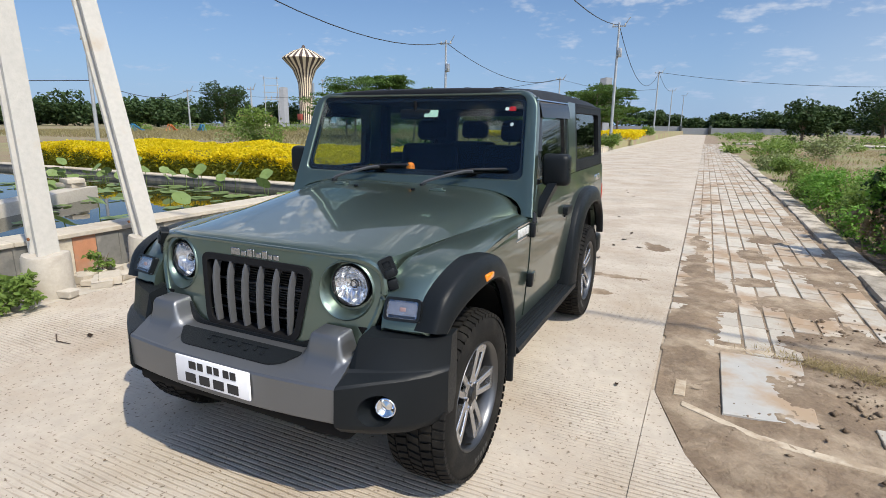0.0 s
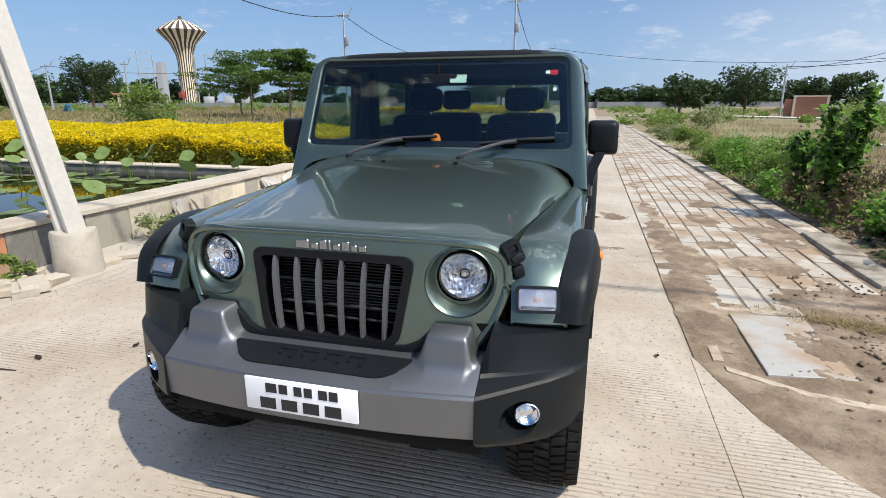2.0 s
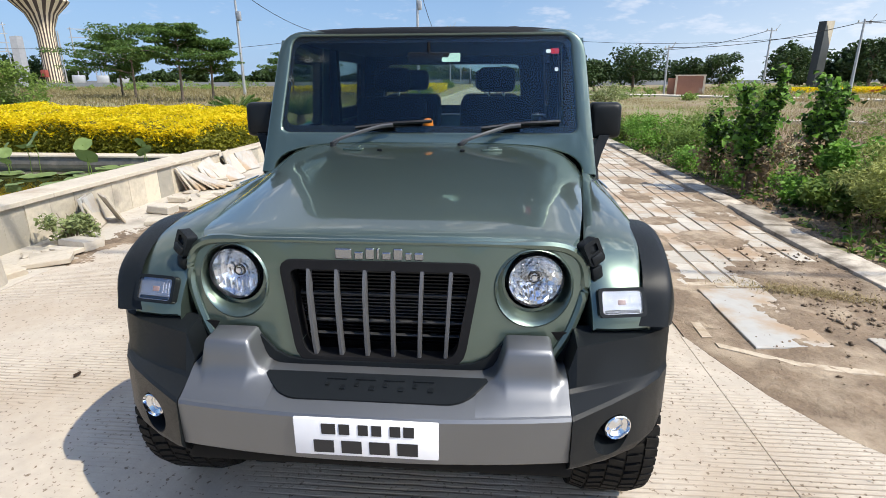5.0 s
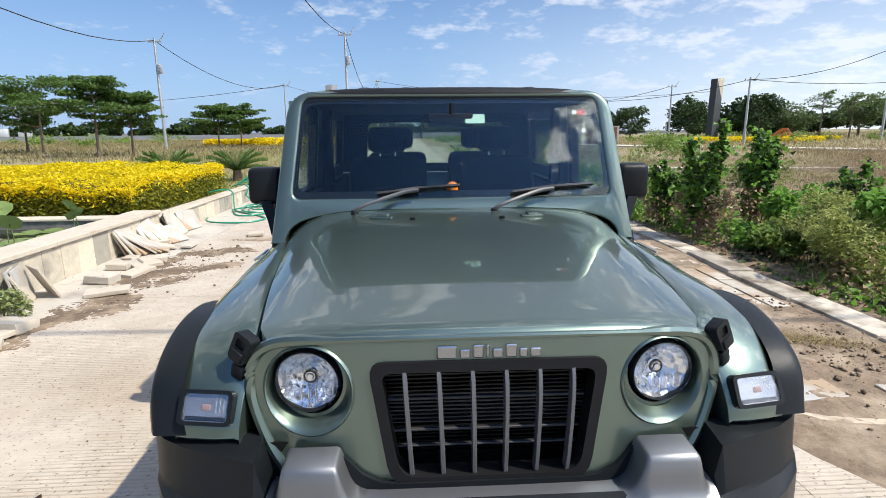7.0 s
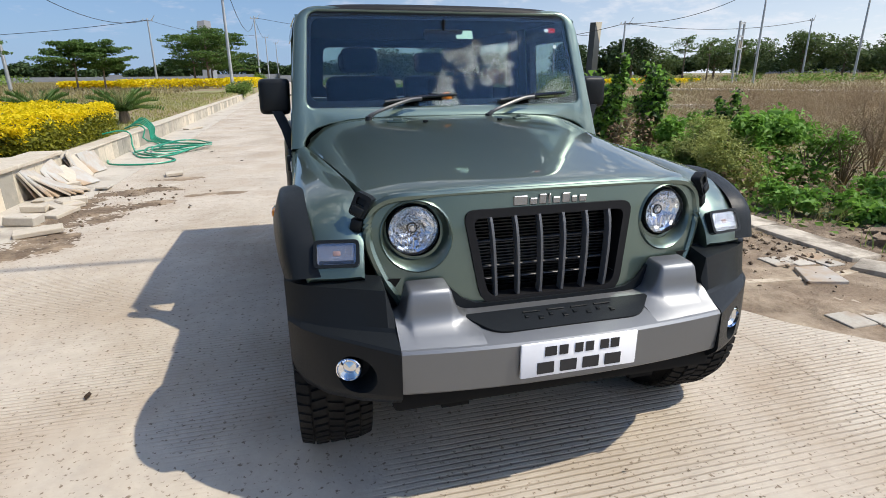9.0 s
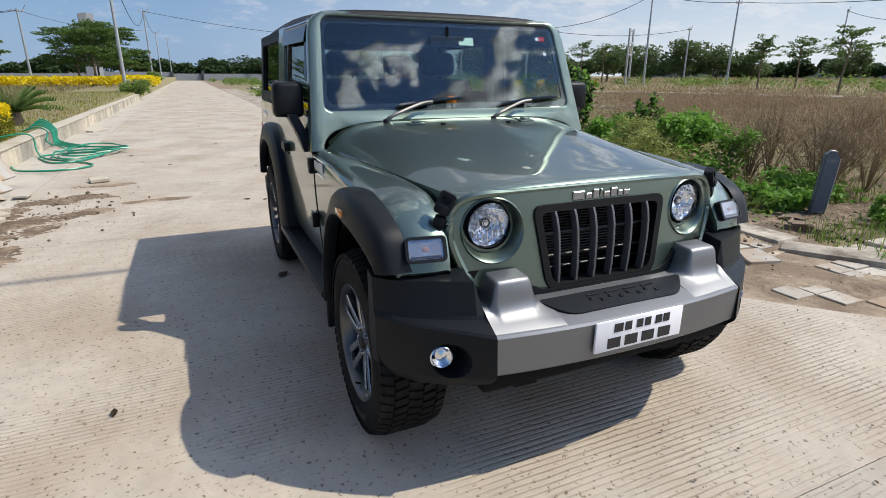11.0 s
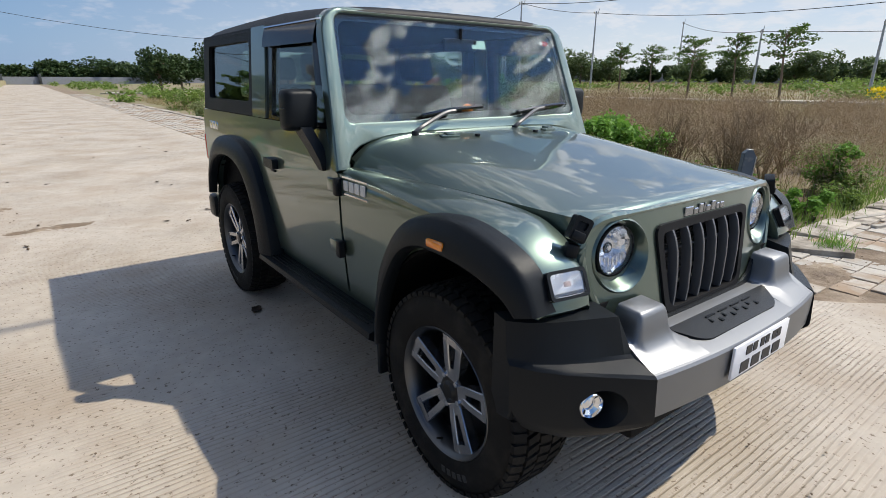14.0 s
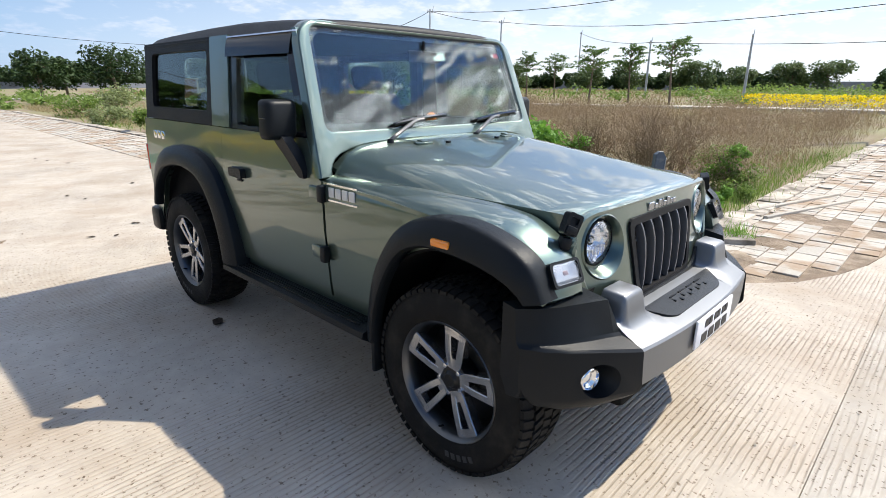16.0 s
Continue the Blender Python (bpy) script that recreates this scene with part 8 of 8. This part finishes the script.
def poles():
    b1 = pole(-5.85, 46.2, 9.4, box_on=True)
    b2 = pole(-6.1, 88, 9.1, turn=10)
    b3 = pole(-6.7, 131, 9.0)
    pole(-5.2, 152, 9.0)
    a1 = pole(-20.3, 43.7, 8.5, box_on=True)
    d1 = pole(-17.0, 72, 7.3)
    wire((-5.4, 8.0, 9.6), b1, 1.4)
    wire(b1, b2, 3.2)
    wire(b2, b3, 1.0)
    wire(b2, (40, 70, 6.6), 1.6)
    wire((-15.0, 3.0, 9.5), a1, 2.2)
    wire(a1, d1, 1.6)
    wire(d1, b2 + Vector((0, 0, -2.4)), 0.7, 0.02)
    # cable high over the road for its thin shadow; both end poles added, unseen
    wire(pole(-45, 1.4, 9.2), pole(20, -0.6, 9.2), 0.05, 0.03)
    # left field
    c1 = pole(-34.0, 20.2, 6.6, arm=0.9)
    c2 = pole(-63.9, 52.0, 5.6, arm=1.6)
    pole(-47.7, 47.5, 5.3)
    wire((-60, 6, 5.0), c1 - Vector((0, 0, 2.6)), 0.4)
    wire(c1 - Vector((0, 0, 2.6)), c2, 1.0)
    wire(c2, (-60, 74, 6.2), 0.5)
    wire((-60, 74, 6.0), d1, 1.2, 0.03)
    # right field
    r1 = pole(30.7, 48.3, 6.0)
    r0_ = pole(30.8, 64.0, 6.7)
    r2 = pole(44.65, 46.0, 9.5, arm=0.8)
    r3 = pole(54.8, 43.6, 8.9, arm=0.8)
    r4 = pole(57.6, 25.4, 5.9, arm=0.5)
    r5 = pole(83.6, 49.2, 9.6, arm=0.5)
    pole(52, 13.9, 5.6, arm=0.3)
    r7 = pole(19.5, 62, 5.0, arm=0.9)
    r8 = pole(62, 56.5, 7.2, arm=0.6)
    wire(r7, r1, 0.6, 0.03)
    wire(r1, r2, 1.0, 0.03)
    wire(r2, (36, 8, 8.2), 0.9)
    wire(r3, (43.5, -6, 7.6), 1.4)
    wire(r3, r2, 0.3, 0.03)
    wire(r4, (62, -8, 6.0), 0.5, 0.03)
    wire(r5, r4, 0.6, 0.03)
    wire(r1, r8, 0.8, 0.03)
    wire((21.5, 92, 6.5), r0_, 1.0, 0.03)


poles()


def water_tower():
    z0 = ground_z(-94, 113)
    ob = tagged(empty("water_tower", pose(-94.2, 113.2, z0 - 1.2)), "tall water tower with brown and cream stripes", "water tower")
    prof = [(1.7, 0.0), (1.7, 11.5), (1.95, 13.0), (3.0, 15.6), (5.2, 17.9), (5.45, 18.25), (5.3, 18.5), (2.9, 20.0), (0.8, 20.8)]
    n = 40
    for k in range(n):
        rings = []
        for r, z in prof:
            a0, a1 = 2 * math.pi * k / n, 2 * math.pi * (k + 1) / n
            rings.append([(r * math.cos(a0), r * math.sin(a0), z), (r * math.cos(a1), r * math.sin(a1), z), ((r - 0.3) * math.cos(a1), (r - 0.3) * math.sin(a1), z), ((r - 0.3) * math.cos(a0), (r - 0.3) * math.sin(a0), z)])
        part("stripe", loft(rings), TOWER_BROWN if k % 2 else CREAM, ob)
    part("finial", lathe([(0.0001, 21.7), (0.25, 21.6), (0.5, 21.0), (0.8, 20.7), (0.0001, 20.7)], 12, "z"), TOWER_BROWN, ob)
    for k in range(4):
        a = 0.8 + k * 0.5
        part("outlet_pipe", tube([(2.2 * math.cos(a), 2.2 * math.sin(a), 0), (2.2 * math.cos(a), 2.2 * math.sin(a), 12.5)], 0.14, 6), STEEL, ob)
    part("red_tank", box(-0.6, 0.6, -2.9, -2.0, 3.0, 4.5, 0.1), RUST_RED, ob)


water_tower()


def lattice(x, y, w, h, rows, label):
    """Steel switchyard frame: two posts with crossarms."""
    z = ground_z(x, y)
    ob = tagged(empty("switchyard_frame", pose(x, y, z, 0, 0, 35)), label, "frame", "switchyard frames")
    for s in (-1, 1):
        part("post", tube([(s * w, 0, -0.2), (s * w, 0, h)], 0.12, 6), STEEL, ob)
    for k in range(rows):
        zz = h * (0.55 + 0.42 * k / max(1, rows - 1))
        part("beam", box(-w * 1.3, w * 1.3, -0.07, 0.07, zz - 0.08, zz + 0.08), STEEL, ob)
    for s in (-1, 0, 1):
        part("insulator", tube([(s * w * 0.8, 0, h * 0.55), (s * w * 0.8, 0, h * 0.55 + 0.8)], 0.09, 6), MONO_PALE, ob)
    return ob


for x, y, w, h in ((-84, 110, 1.6, 11.5), (-82, 114, 1.5, 9.5), (-79, 112, 2.2, 7.5), (-101, 108, 1.6, 12.5)):
    lattice(x, y, w, h, 4, "grey steel switchyard frame beside the water tower")
lattice(45.9, 50.0, 0.9, 6.2, 3, "grey steel transformer frame in the field")
for x, y in ((-80, 109), (-83, 106), (-77, 111)):
    ob = part("transformer", box(-1.1, 1.1, -0.8, 0.8, 0, 2.1, 0.1), STEEL)
    ob.matrix_basis = pose(x, y, ground_z(x, y), 0, 0, 30)
    tagged(ob, "grey transformer box in the switchyard", "transformer", "transformers")


def monolith(x, y, h, w, d, turn, mat, mat2, label, slant=0.18):
    ob = tagged(empty("monument_slab", pose(x, y, ground_z(x, y), 0, 0, turn)), label, "monument")
    part("dark_face", loft([[(-w * 0.62, -d, -0.2), (w * 0.3, -d * 1.2, -0.2), (w * 0.3, d, -0.2), (-w * 0.62, d, -0.2)], [(-w * 0.45, -d * 0.8, h * (1 - slant)), (w * 0.3, -d, h), (w * 0.3, d, h), (-w * 0.45, d, h * (1 - slant))]]), mat, ob)
    part("pale_face", loft([[(w * 0.3, -d * 1.2, -0.2), (w, -d * 0.6, -0.2), (w, d, -0.2), (w * 0.3, d, -0.2)], [(w * 0.3, -d, h), (w, -d * 0.5, h * 0.99), (w, d, h * 0.99), (w * 0.3, d, h)]]), mat2, ob)


z0 = ground_z(36.0, 64.1)
monument = tagged(empty("monument_slab", pose(36.3, 64.1, z0, 0, 0, 30)), "tall dark stone monument with a pale wedge at its top", "monument")
part("dark_face", plate_with_holes([(-0.80, -0.2), (0.62, -0.2), (0.72, 4.8), (-0.50, 7.2)], [], lambda u, v: (u, -0.4, v), (0, 0.8, 0)), MONO_DARK, monument)
part("pale_face", plate_with_holes([(-0.47, 7.22), (0.98, 7.3), (0.75, 4.75)], [], lambda u, v: (u, -0.4, v), (0, 0.8, 0)), MONO_PALE, monument)
monolith(-71.9, 79.6, 7.6, 1.1, 0.6, 40, GREY_WALL, GREY_WALL, "tall grey stone monument", 0.02)
monolith(-11.0, 70.5, 7.0, 1.0, 0.6, 10, GREY_WALL, GREY_WALL, "tall grey stone monument behind the trees", 0.02)


def brick_building():
    x, y = 18.9, 57.3
    z = ground_z(x, y)
    ob = tagged(empty("brick_building", pose(x, y, z, 0, 0, -18)), "low unplastered red brick building with pale pillars", "building")
    part("wall", box(0.3, 2.9, 0.0, 2.2, -0.2, 1.85), BRICK, ob)
    for a in (0.2, 2.8):
        part("pillar", box(a, a + 0.2, -0.06, 2.25, -0.2, 1.9), CREAM, ob)
    part("roof", box(0.15, 3.05, -0.08, 2.3, 1.85, 1.97), CREAM, ob)
    part("side_wall", box(-0.5, 0.2, 0.3, 1.9, -0.2, 1.65), BRICK, ob)


brick_building()

# boundary walls far away
for name, x0, x1, y0, y1, h, label in (("wall_far_left", -160, -5.4, 150, 150.5, 1.3, "grey boundary wall far behind the garden"), ("wall_far_road", -4.8, 1.4, 150, 150.3, 1.55, "grey gate wall at the end of the road"), ("wall_far_right", 1.9, 110, 150, 150.5, 1.1, "grey boundary wall far across the field"), ("wall_far_side", 130, 130.5, -60, 140, 2.4, "dark boundary wall far across the field"), ("wall_garden_left", -130, -8, 96, 96.3, 0.85, "low grey wall behind the dry grass")):
    zz = ground_z((x0 + x1) / 2, (y0 + y1) / 2) if not name.endswith("road") else 0
    tagged(part(name, box(x0, x1, y0, y1, -0.5, zz * 0.8 + h), GREY_WALL), label, "wall", kind="structure")
for x in (-5.1, 1.65):
    tagged(part("gate_pillar", box(x - 0.3, x + 0.3, 149.5, 150.1, 0, 2.1, 0.03), MONO_DARK), "dark gate pillar at the end of the road", "pillar", "gate pillars")


def trees():
    rng = np.random.default_rng(77)
    g = lambda x, y: (x, y, ground_z(x, y))
    tiers = "spreading tree with flat layered branches on the lawn"
    for x, y, h, s, c in ((-24.9, 36, 5.2, 3.3, 0.24), (-27.6, 38.5, 4.6, 2.4, 0.28), (-18.0, 30, 4.6, 2.1, 0.34), (-17.1, 32, 4.1, 2.0, 0.36), (-16.2, 44, 3.7, 1.9, 0.34), (-14.7, 45, 3.7, 1.7, 0.34), (-8.6, 53.5, 5.6, 2.5, 0.2), (-10.2, 56.5, 5.4, 2.4, 0.2), (-7.0, 57.5, 5.2, 2.2, 0.2), (-9.3, 61, 5.2, 2.4, 0.2)):
        tree("garden_tree", g(x, y), h * 0.88, s * 1.2, rng, tiers, "tiers", 0.15, 9000, TREE_GREEN, "garden trees", c)
    for x, y, h, s in ((42.6, 30.6, 4.0, 1.5), (48.3, 31.1, 4.2, 1.9), (37.0, 20.7, 3.9, 2.0), (41.1, 19.4, 4.3, 1.6), (36.8, 14.3, 4.5, 1.9), (47.8, 61.2, 5.2, 2.4), (50.5, 60.0, 5.0, 2.4), (53.5, 58, 4.8, 2.2)):
        tree("young_tree", g(x, y), h * 0.98, s * 0.82, rng, "slender young tree with flat layered branches in the field", "tiers", 0.17, 1300, TREE_GREEN, "young trees", 0.52)
    big = "large dark rounded tree at the far edge of the field"
    for x, y, h, s in ((-79.4, 72.2, 7.4, 5.2), (18.3, 70.9, 5.6, 3.3), (13.5, 71, 4.0, 2.0), (10.9, 69.5, 4.9, 2.4), (26.4, 76, 4.3, 2.2), (30.4, 75, 4.5, 2.4), (38.4, 74.1, 4.7, 3.0), (41.0, 62.5, 5.5, 2.4), (64.9, 59.4, 5.6, 3.4), (68.5, 56.5, 4.6, 3.0), (60.5, 62.5, 5.2, 3.2), (72.5, 54, 4.4, 2.8), (82.6, 28.8, 4.5, 2.6), (84.2, 23.9, 3.7, 2.3), (85.7, 17.7, 4.0, 2.4), (86.5, 13.7, 4.0, 2.5), (84.0, 32, 3.8, 2.6), (60, 70, 5, 3.4), (52, 72, 4.6, 3), (78, 44, 4.2, 3.0), (80, 38, 4.3, 2.6)):
        tree("field_tree", g(x, y), h, s, rng, big, "round", 0.34, int(2600 * max(1.0, s / 3) ** 2), FIELD_GREEN if x > 45 else LEAF_DARK, "far field trees", 0.2)
    # continuous belts of trees on the horizon
    pts = []
    for x0, y0, x1, y1, n, h in ((-170, 70, -88, 74, 26, 5.5), (-190, 96, -100, 122, 44, 6.2), (-130, 124, -20, 138, 40, 3.0), (-18, 160, 60, 160, 30, 5.2), (4, 156, 40, 152, 10, 4.5), (60, 118, 120, 90, 20, 4.4), (112, 88, 122, 30, 18, 3.6), (110, 28, 118, -30, 14, 3.2), (50, 98, 62, 90, 8, 5.0)):
        for k in range(n):
            t = (k + rng.uniform(-0.4, 0.4)) / n
            x, y = x0 + (x1 - x0) * t, y0 + (y1 - y0) * t + rng.normal(0, 2.0)
            hh = h * (rng.uniform(0.45, 1.25) if k % 3 else rng.uniform(0.9, 1.4))
            w = hh * rng.uniform(0.5, 0.8)
            for _ in range(4):
                pts.append(ball_points(330, (x + rng.normal(0, w * 0.5), y + rng.normal(0, w * 0.4), ground_z(x, y) + hh * rng.uniform(0.3, 0.75)), (w * 0.7, w * 0.6, hh * 0.33), rng, 0.6))
    leaf_mesh("far_woods", np.concatenate(pts), 0.62, LEAF_DARK, rng, None, 0.75)
    tagged(bpy.data.objects["far_woods"], "belt of dark trees along the horizon", "woods", kind="stuff")
    # low scrub
    pts = []
    for x0, x1, y0, y1, n, h in ((-75, -30, 46, 78, 60, 0.9), (14, 60, 40, 74, 50, 0.7), (40, 80, 8, 44, 50, 0.9), (2.5, 12, 36, 130, 40, 0.7), (56, 76, 0, 26, 40, 1.2)):
        for k in range(n):
            x, y = rng.uniform(x0, x1), rng.uniform(y0, y1)
            s = h * rng.uniform(0.5, 1.4)
            pts.append(ball_points(90, (x, y, ground_z(x, y) + s * 0.5), (s * 1.3, s * 1.3, s * 0.6), rng, 0.3))
    leaf_mesh("scrub", np.concatenate(pts), 0.28, LEAF_GREEN, rng, None, 0.5)
    tagged(bpy.data.objects["scrub"], "low green scrub scattered over the far fields", "scrub", kind="stuff")
    # yellow hedges across the field
    for cx, cy, lx, ly, h, turn in ((40.5, 3.4, 1.2, 7.0, 0.85, 3), (33, 50, 5.5, 0.7, 0.55, -30), (40, 56, 5, 0.7, 0.5, -30)):
        n = 2600
        q = np.stack([rng.uniform(-lx, lx, n), rng.uniform(-ly, ly, n), h * rng.random(n) ** 0.5], 1)
        ob = tagged(empty("hedge", pose(cx, cy, ground_z(cx, cy) + 0.02, 0, 0, turn)), "low bright yellow hedge across the field", "hedge", kind="stuff")
        leaf_mesh("yellow_leaves", q, 0.17, LEAF_YELLOW, rng, ob, 0.6)


trees()


def playground():
    blue = material("blue_paint", (0.03, 0.22, 0.45), 0.5)
    orange = material("orange_paint", (0.55, 0.16, 0.05), 0.5)
    for x, y, mat, turn in ((-57.6, 43.8, orange, 20), (-54.5, 46.0, blue, 70), (-60.5, 41.0, blue, 0), (39.8, 55.8, orange, 20), (35.0, 48.6, orange, 60)):
        z = ground_z(x, y)
        ob = tagged(empty("playground_slide", pose(x, y, z, 0, 0, turn) @ Matrix.Scale(0.55 if x < 0 else 0.8, 4)), "painted steel playground slide with a ladder", "slide", "playground slides")
        for s in (-1, 1):
            part("leg", tube([(s * 0.4, 0.9, 0), (s * 0.3, 0, 1.7)], 0.06, 6), mat, ob)
            part("ladder_rail", tube([(s * 0.3, 0, 1.7), (s * 0.35, -1.0, 0)], 0.05, 6), mat, ob)
        part("chute", loft([[(-0.35, y_, z_ + 0.15), (-0.3, y_, z_), (0.3, y_, z_), (0.35, y_, z_ + 0.15), (0.3, y_, z_ - 0.06), (-0.3, y_, z_ - 0.06)] for y_, z_ in ((0, 1.6), (0.4, 1.5), (2.0, 0.4), (2.6, 0.3))]), mat, ob)
    x, y = -52.5, 53.0
    ob = tagged(empty("shelter", pose(x, y, ground_z(x, y), 0, 0, 30)), "small open shelter with a flat roof in the park", "shelter")
    for a in (-1.3, 1.3):
        for b in (-1, 1):
            part("post", box(a - 0.12, a + 0.12, b - 0.12, b + 0.12, -0.1, 1.9), CREAM, ob)
    part("roof", box(-1.8, 1.8, -1.5, 1.5, 1.9, 2.1, 0.04), BRICK, ob)


playground()


# ---- pavers, last ----
def pavers():
    rng = random.Random(40)
    shapes = {}

    def paver_mesh(w, l):
        key = (round(w, 3), round(l, 3))
        if key not in shapes:
            bm = box(-w / 2, w / 2, -l / 2, l / 2, -0.05, 0.0, 0.004, segments=1)
            finish(bm)
            me = bpy.data.meshes.new("paver")
            bm.to_mesh(me)
            bm.free()
            me.materials.append(PAVER)
            shapes[key] = me
        return shapes[key]

    cols = [(1.66, 0.17, 0.19), (1.845, 0.17, 0.19), (2.03, 0.17, 0.19), (2.22, 0.175, 0.30), (2.41, 0.175, 0.30), (2.60, 0.175, 0.19), (2.79, 0.175, 0.19), (2.98, 0.175, 0.30), (3.175, 0.175, 0.30)]
    near, far_v, far_f = 0, [], []

    def in_dirt(x, y):
        bare = ((2.75, 1.75, 0.6, 0.5), (1.75, 2.5, 0.2, 1.0), (1.85, 3.5, 0.25, 0.5), (2.9, 2.5, 0.5, 0.4), (2.1, 1.5, 0.5, 0.75), (2.55, 3.5, 0.3, 0.25), (2.2, 0.7, 0.45, 0.45), (2.9, 0.2, 0.3, 0.25), (3.9, -0.1, 0.35, 0.15), (3.0, 4.9, 0.2, 0.4))
        return any(((x - a) / c) ** 2 + ((y - b) / d) ** 2 < 1 for a, b, c, d in bare)

    for cx, w, l in cols:
        y = 0.9 + rng.uniform(0, 0.2)
        while y < 60:
            yc = y + l / 2
            x = cx + lerp(yc, [0, 14, 60], [0, -0.04, -0.35])
            y += l + 0.008
            if yc < 2.2 and not (yc > 1.15 and x > 2.45):
                continue
            z = 0.006 + rng.uniform(-0.006, 0.005)
            if in_dirt(x, yc) and rng.random() < 0.75:
                continue
            if yc < 8.6 and near < 260:
                o = new("paver", paver_mesh(w - 0.004, l + 0.002))
                o.parent = pavement
                o.matrix_basis = pose(x, yc, z, rng.uniform(-0.8, 0.8), rng.uniform(-0.8, 0.8), rng.uniform(-0.7, 0.7))
                near += 1
            else:
                b = len(far_v)
                h, k = (w - 0.006) / 2, (l + 0.001) / 2
                far_v += [(x - h, yc - k, z), (x + h, yc - k, z), (x + h, yc + k, z), (x - h, yc + k, z), (x - h, yc - k, -0.05), (x + h, yc - k, -0.05), (x + h, yc + k, -0.05), (x - h, yc + k, -0.05)]
                far_f += [(b, b + 1, b + 2, b + 3), (b, b + 4, b + 5, b + 1), (b + 1, b + 5, b + 6, b + 2), (b + 2, b + 6, b + 7, b + 3), (b + 3, b + 7, b + 4, b)]
    # square pavers on the footway of the side road
    arc = [(1.58, 1.25), (1.66, 0.98), (1.78, 0.60), (1.95, 0.29), (2.16, 0.05), (2.45, -0.27), (2.75, -0.52), (3.2, -0.72), (3.7, -0.86), (4.3, -0.95), (40, -0.98)]
    for i in range(175):
        for j in range(7):
            x, yc = 1.95 + 0.203 * i, -0.80 + 0.203 * j
            if yc - 0.09 < np.interp(x - 0.09, [a for a, _ in arc], [b for _, b in arc]) + 0.02 or (in_dirt(x, yc) and rng.random() < 0.7) or (x < 3.2 and yc > 0.55) or rng.random() < 0.05 + (0.2 if 4.6 < x < 6 else 0):
                continue
            z = 0.008 + rng.uniform(-0.006, 0.005)
            if x < 6.2:
                o = new("paver", paver_mesh(0.193, 0.193))
                o.parent = pavement
                o.matrix_basis = pose(x, yc, z, rng.uniform(-0.8, 0.8), rng.uniform(-0.8, 0.8), rng.uniform(-0.9, 0.9))
            else:
                b, h = len(far_v), 0.096
                far_v += [(x - h, yc - h, z), (x + h, yc - h, z), (x + h, yc + h, z), (x - h, yc + h, z), (x - h, yc - h, -0.05), (x + h, yc - h, -0.05), (x + h, yc + h, -0.05), (x - h, yc + h, -0.05)]
                far_f += [(b, b + 1, b + 2, b + 3), (b, b + 4, b + 5, b + 1), (b + 1, b + 5, b + 6, b + 2), (b + 2, b + 6, b + 7, b + 3), (b + 3, b + 7, b + 4, b)]
    tagged(raw("far_pavers", far_v, far_f, PAVER, pavement), kind="stuff")


pavers()
# pale mortar edges round the manhole
MORTAR = material("dusty_mortar", (0.44, 0.37, 0.28), 0.92, vary=0.2, grain=30, coarse=4, bump=0.5, bump_scale=50, stain=(0.31, 0.24, 0.165), stain_at=(0.46, 0.58), stain_scale=4.5)
for pts in ([(1.72, 2.20, 0), (2.45, 2.22, 0)], [(1.74, 2.15, 0), (1.72, 1.25, 0)], [(1.74, 1.15, 0), (2.2, 0.92, 0), (2.9, 0.86, 0), (3.3, 0.9, 0)]):
    line = curve_through(pts, 6)
    ring = [[(x - 0.0, y - 0.035, -0.01), (x, y - 0.03, 0.0035), (x, y + 0.03, 0.0035), (x, y + 0.035, -0.01)] if abs(pts[0][0] - pts[-1][0]) > 0.2 else [(x - 0.035, y, -0.01), (x - 0.03, y, 0.0035), (x + 0.03, y, 0.0035), (x + 0.035, y, -0.01)] for x, y, _ in line]
    part("mortar_edge", loft(ring), MORTAR, pavement)
for a, b in (((5.05, 0.30), (7.4, -0.35)), ((5.3, 0.55), (7.6, -0.05))):
    tagged(part("edge_board", box(0, math.hypot(b[0] - a[0], b[1] - a[1]), -0.03, 0.03, -0.02, 0.035, 0.004, turn=pose(a[0], a[1], 0, 0, 0, math.degrees(math.atan2(b[1] - a[1], b[0] - a[0])))), PLAIN_CONCRETE), "pale concrete edging bar of an open drain", "edging", "drain edging")
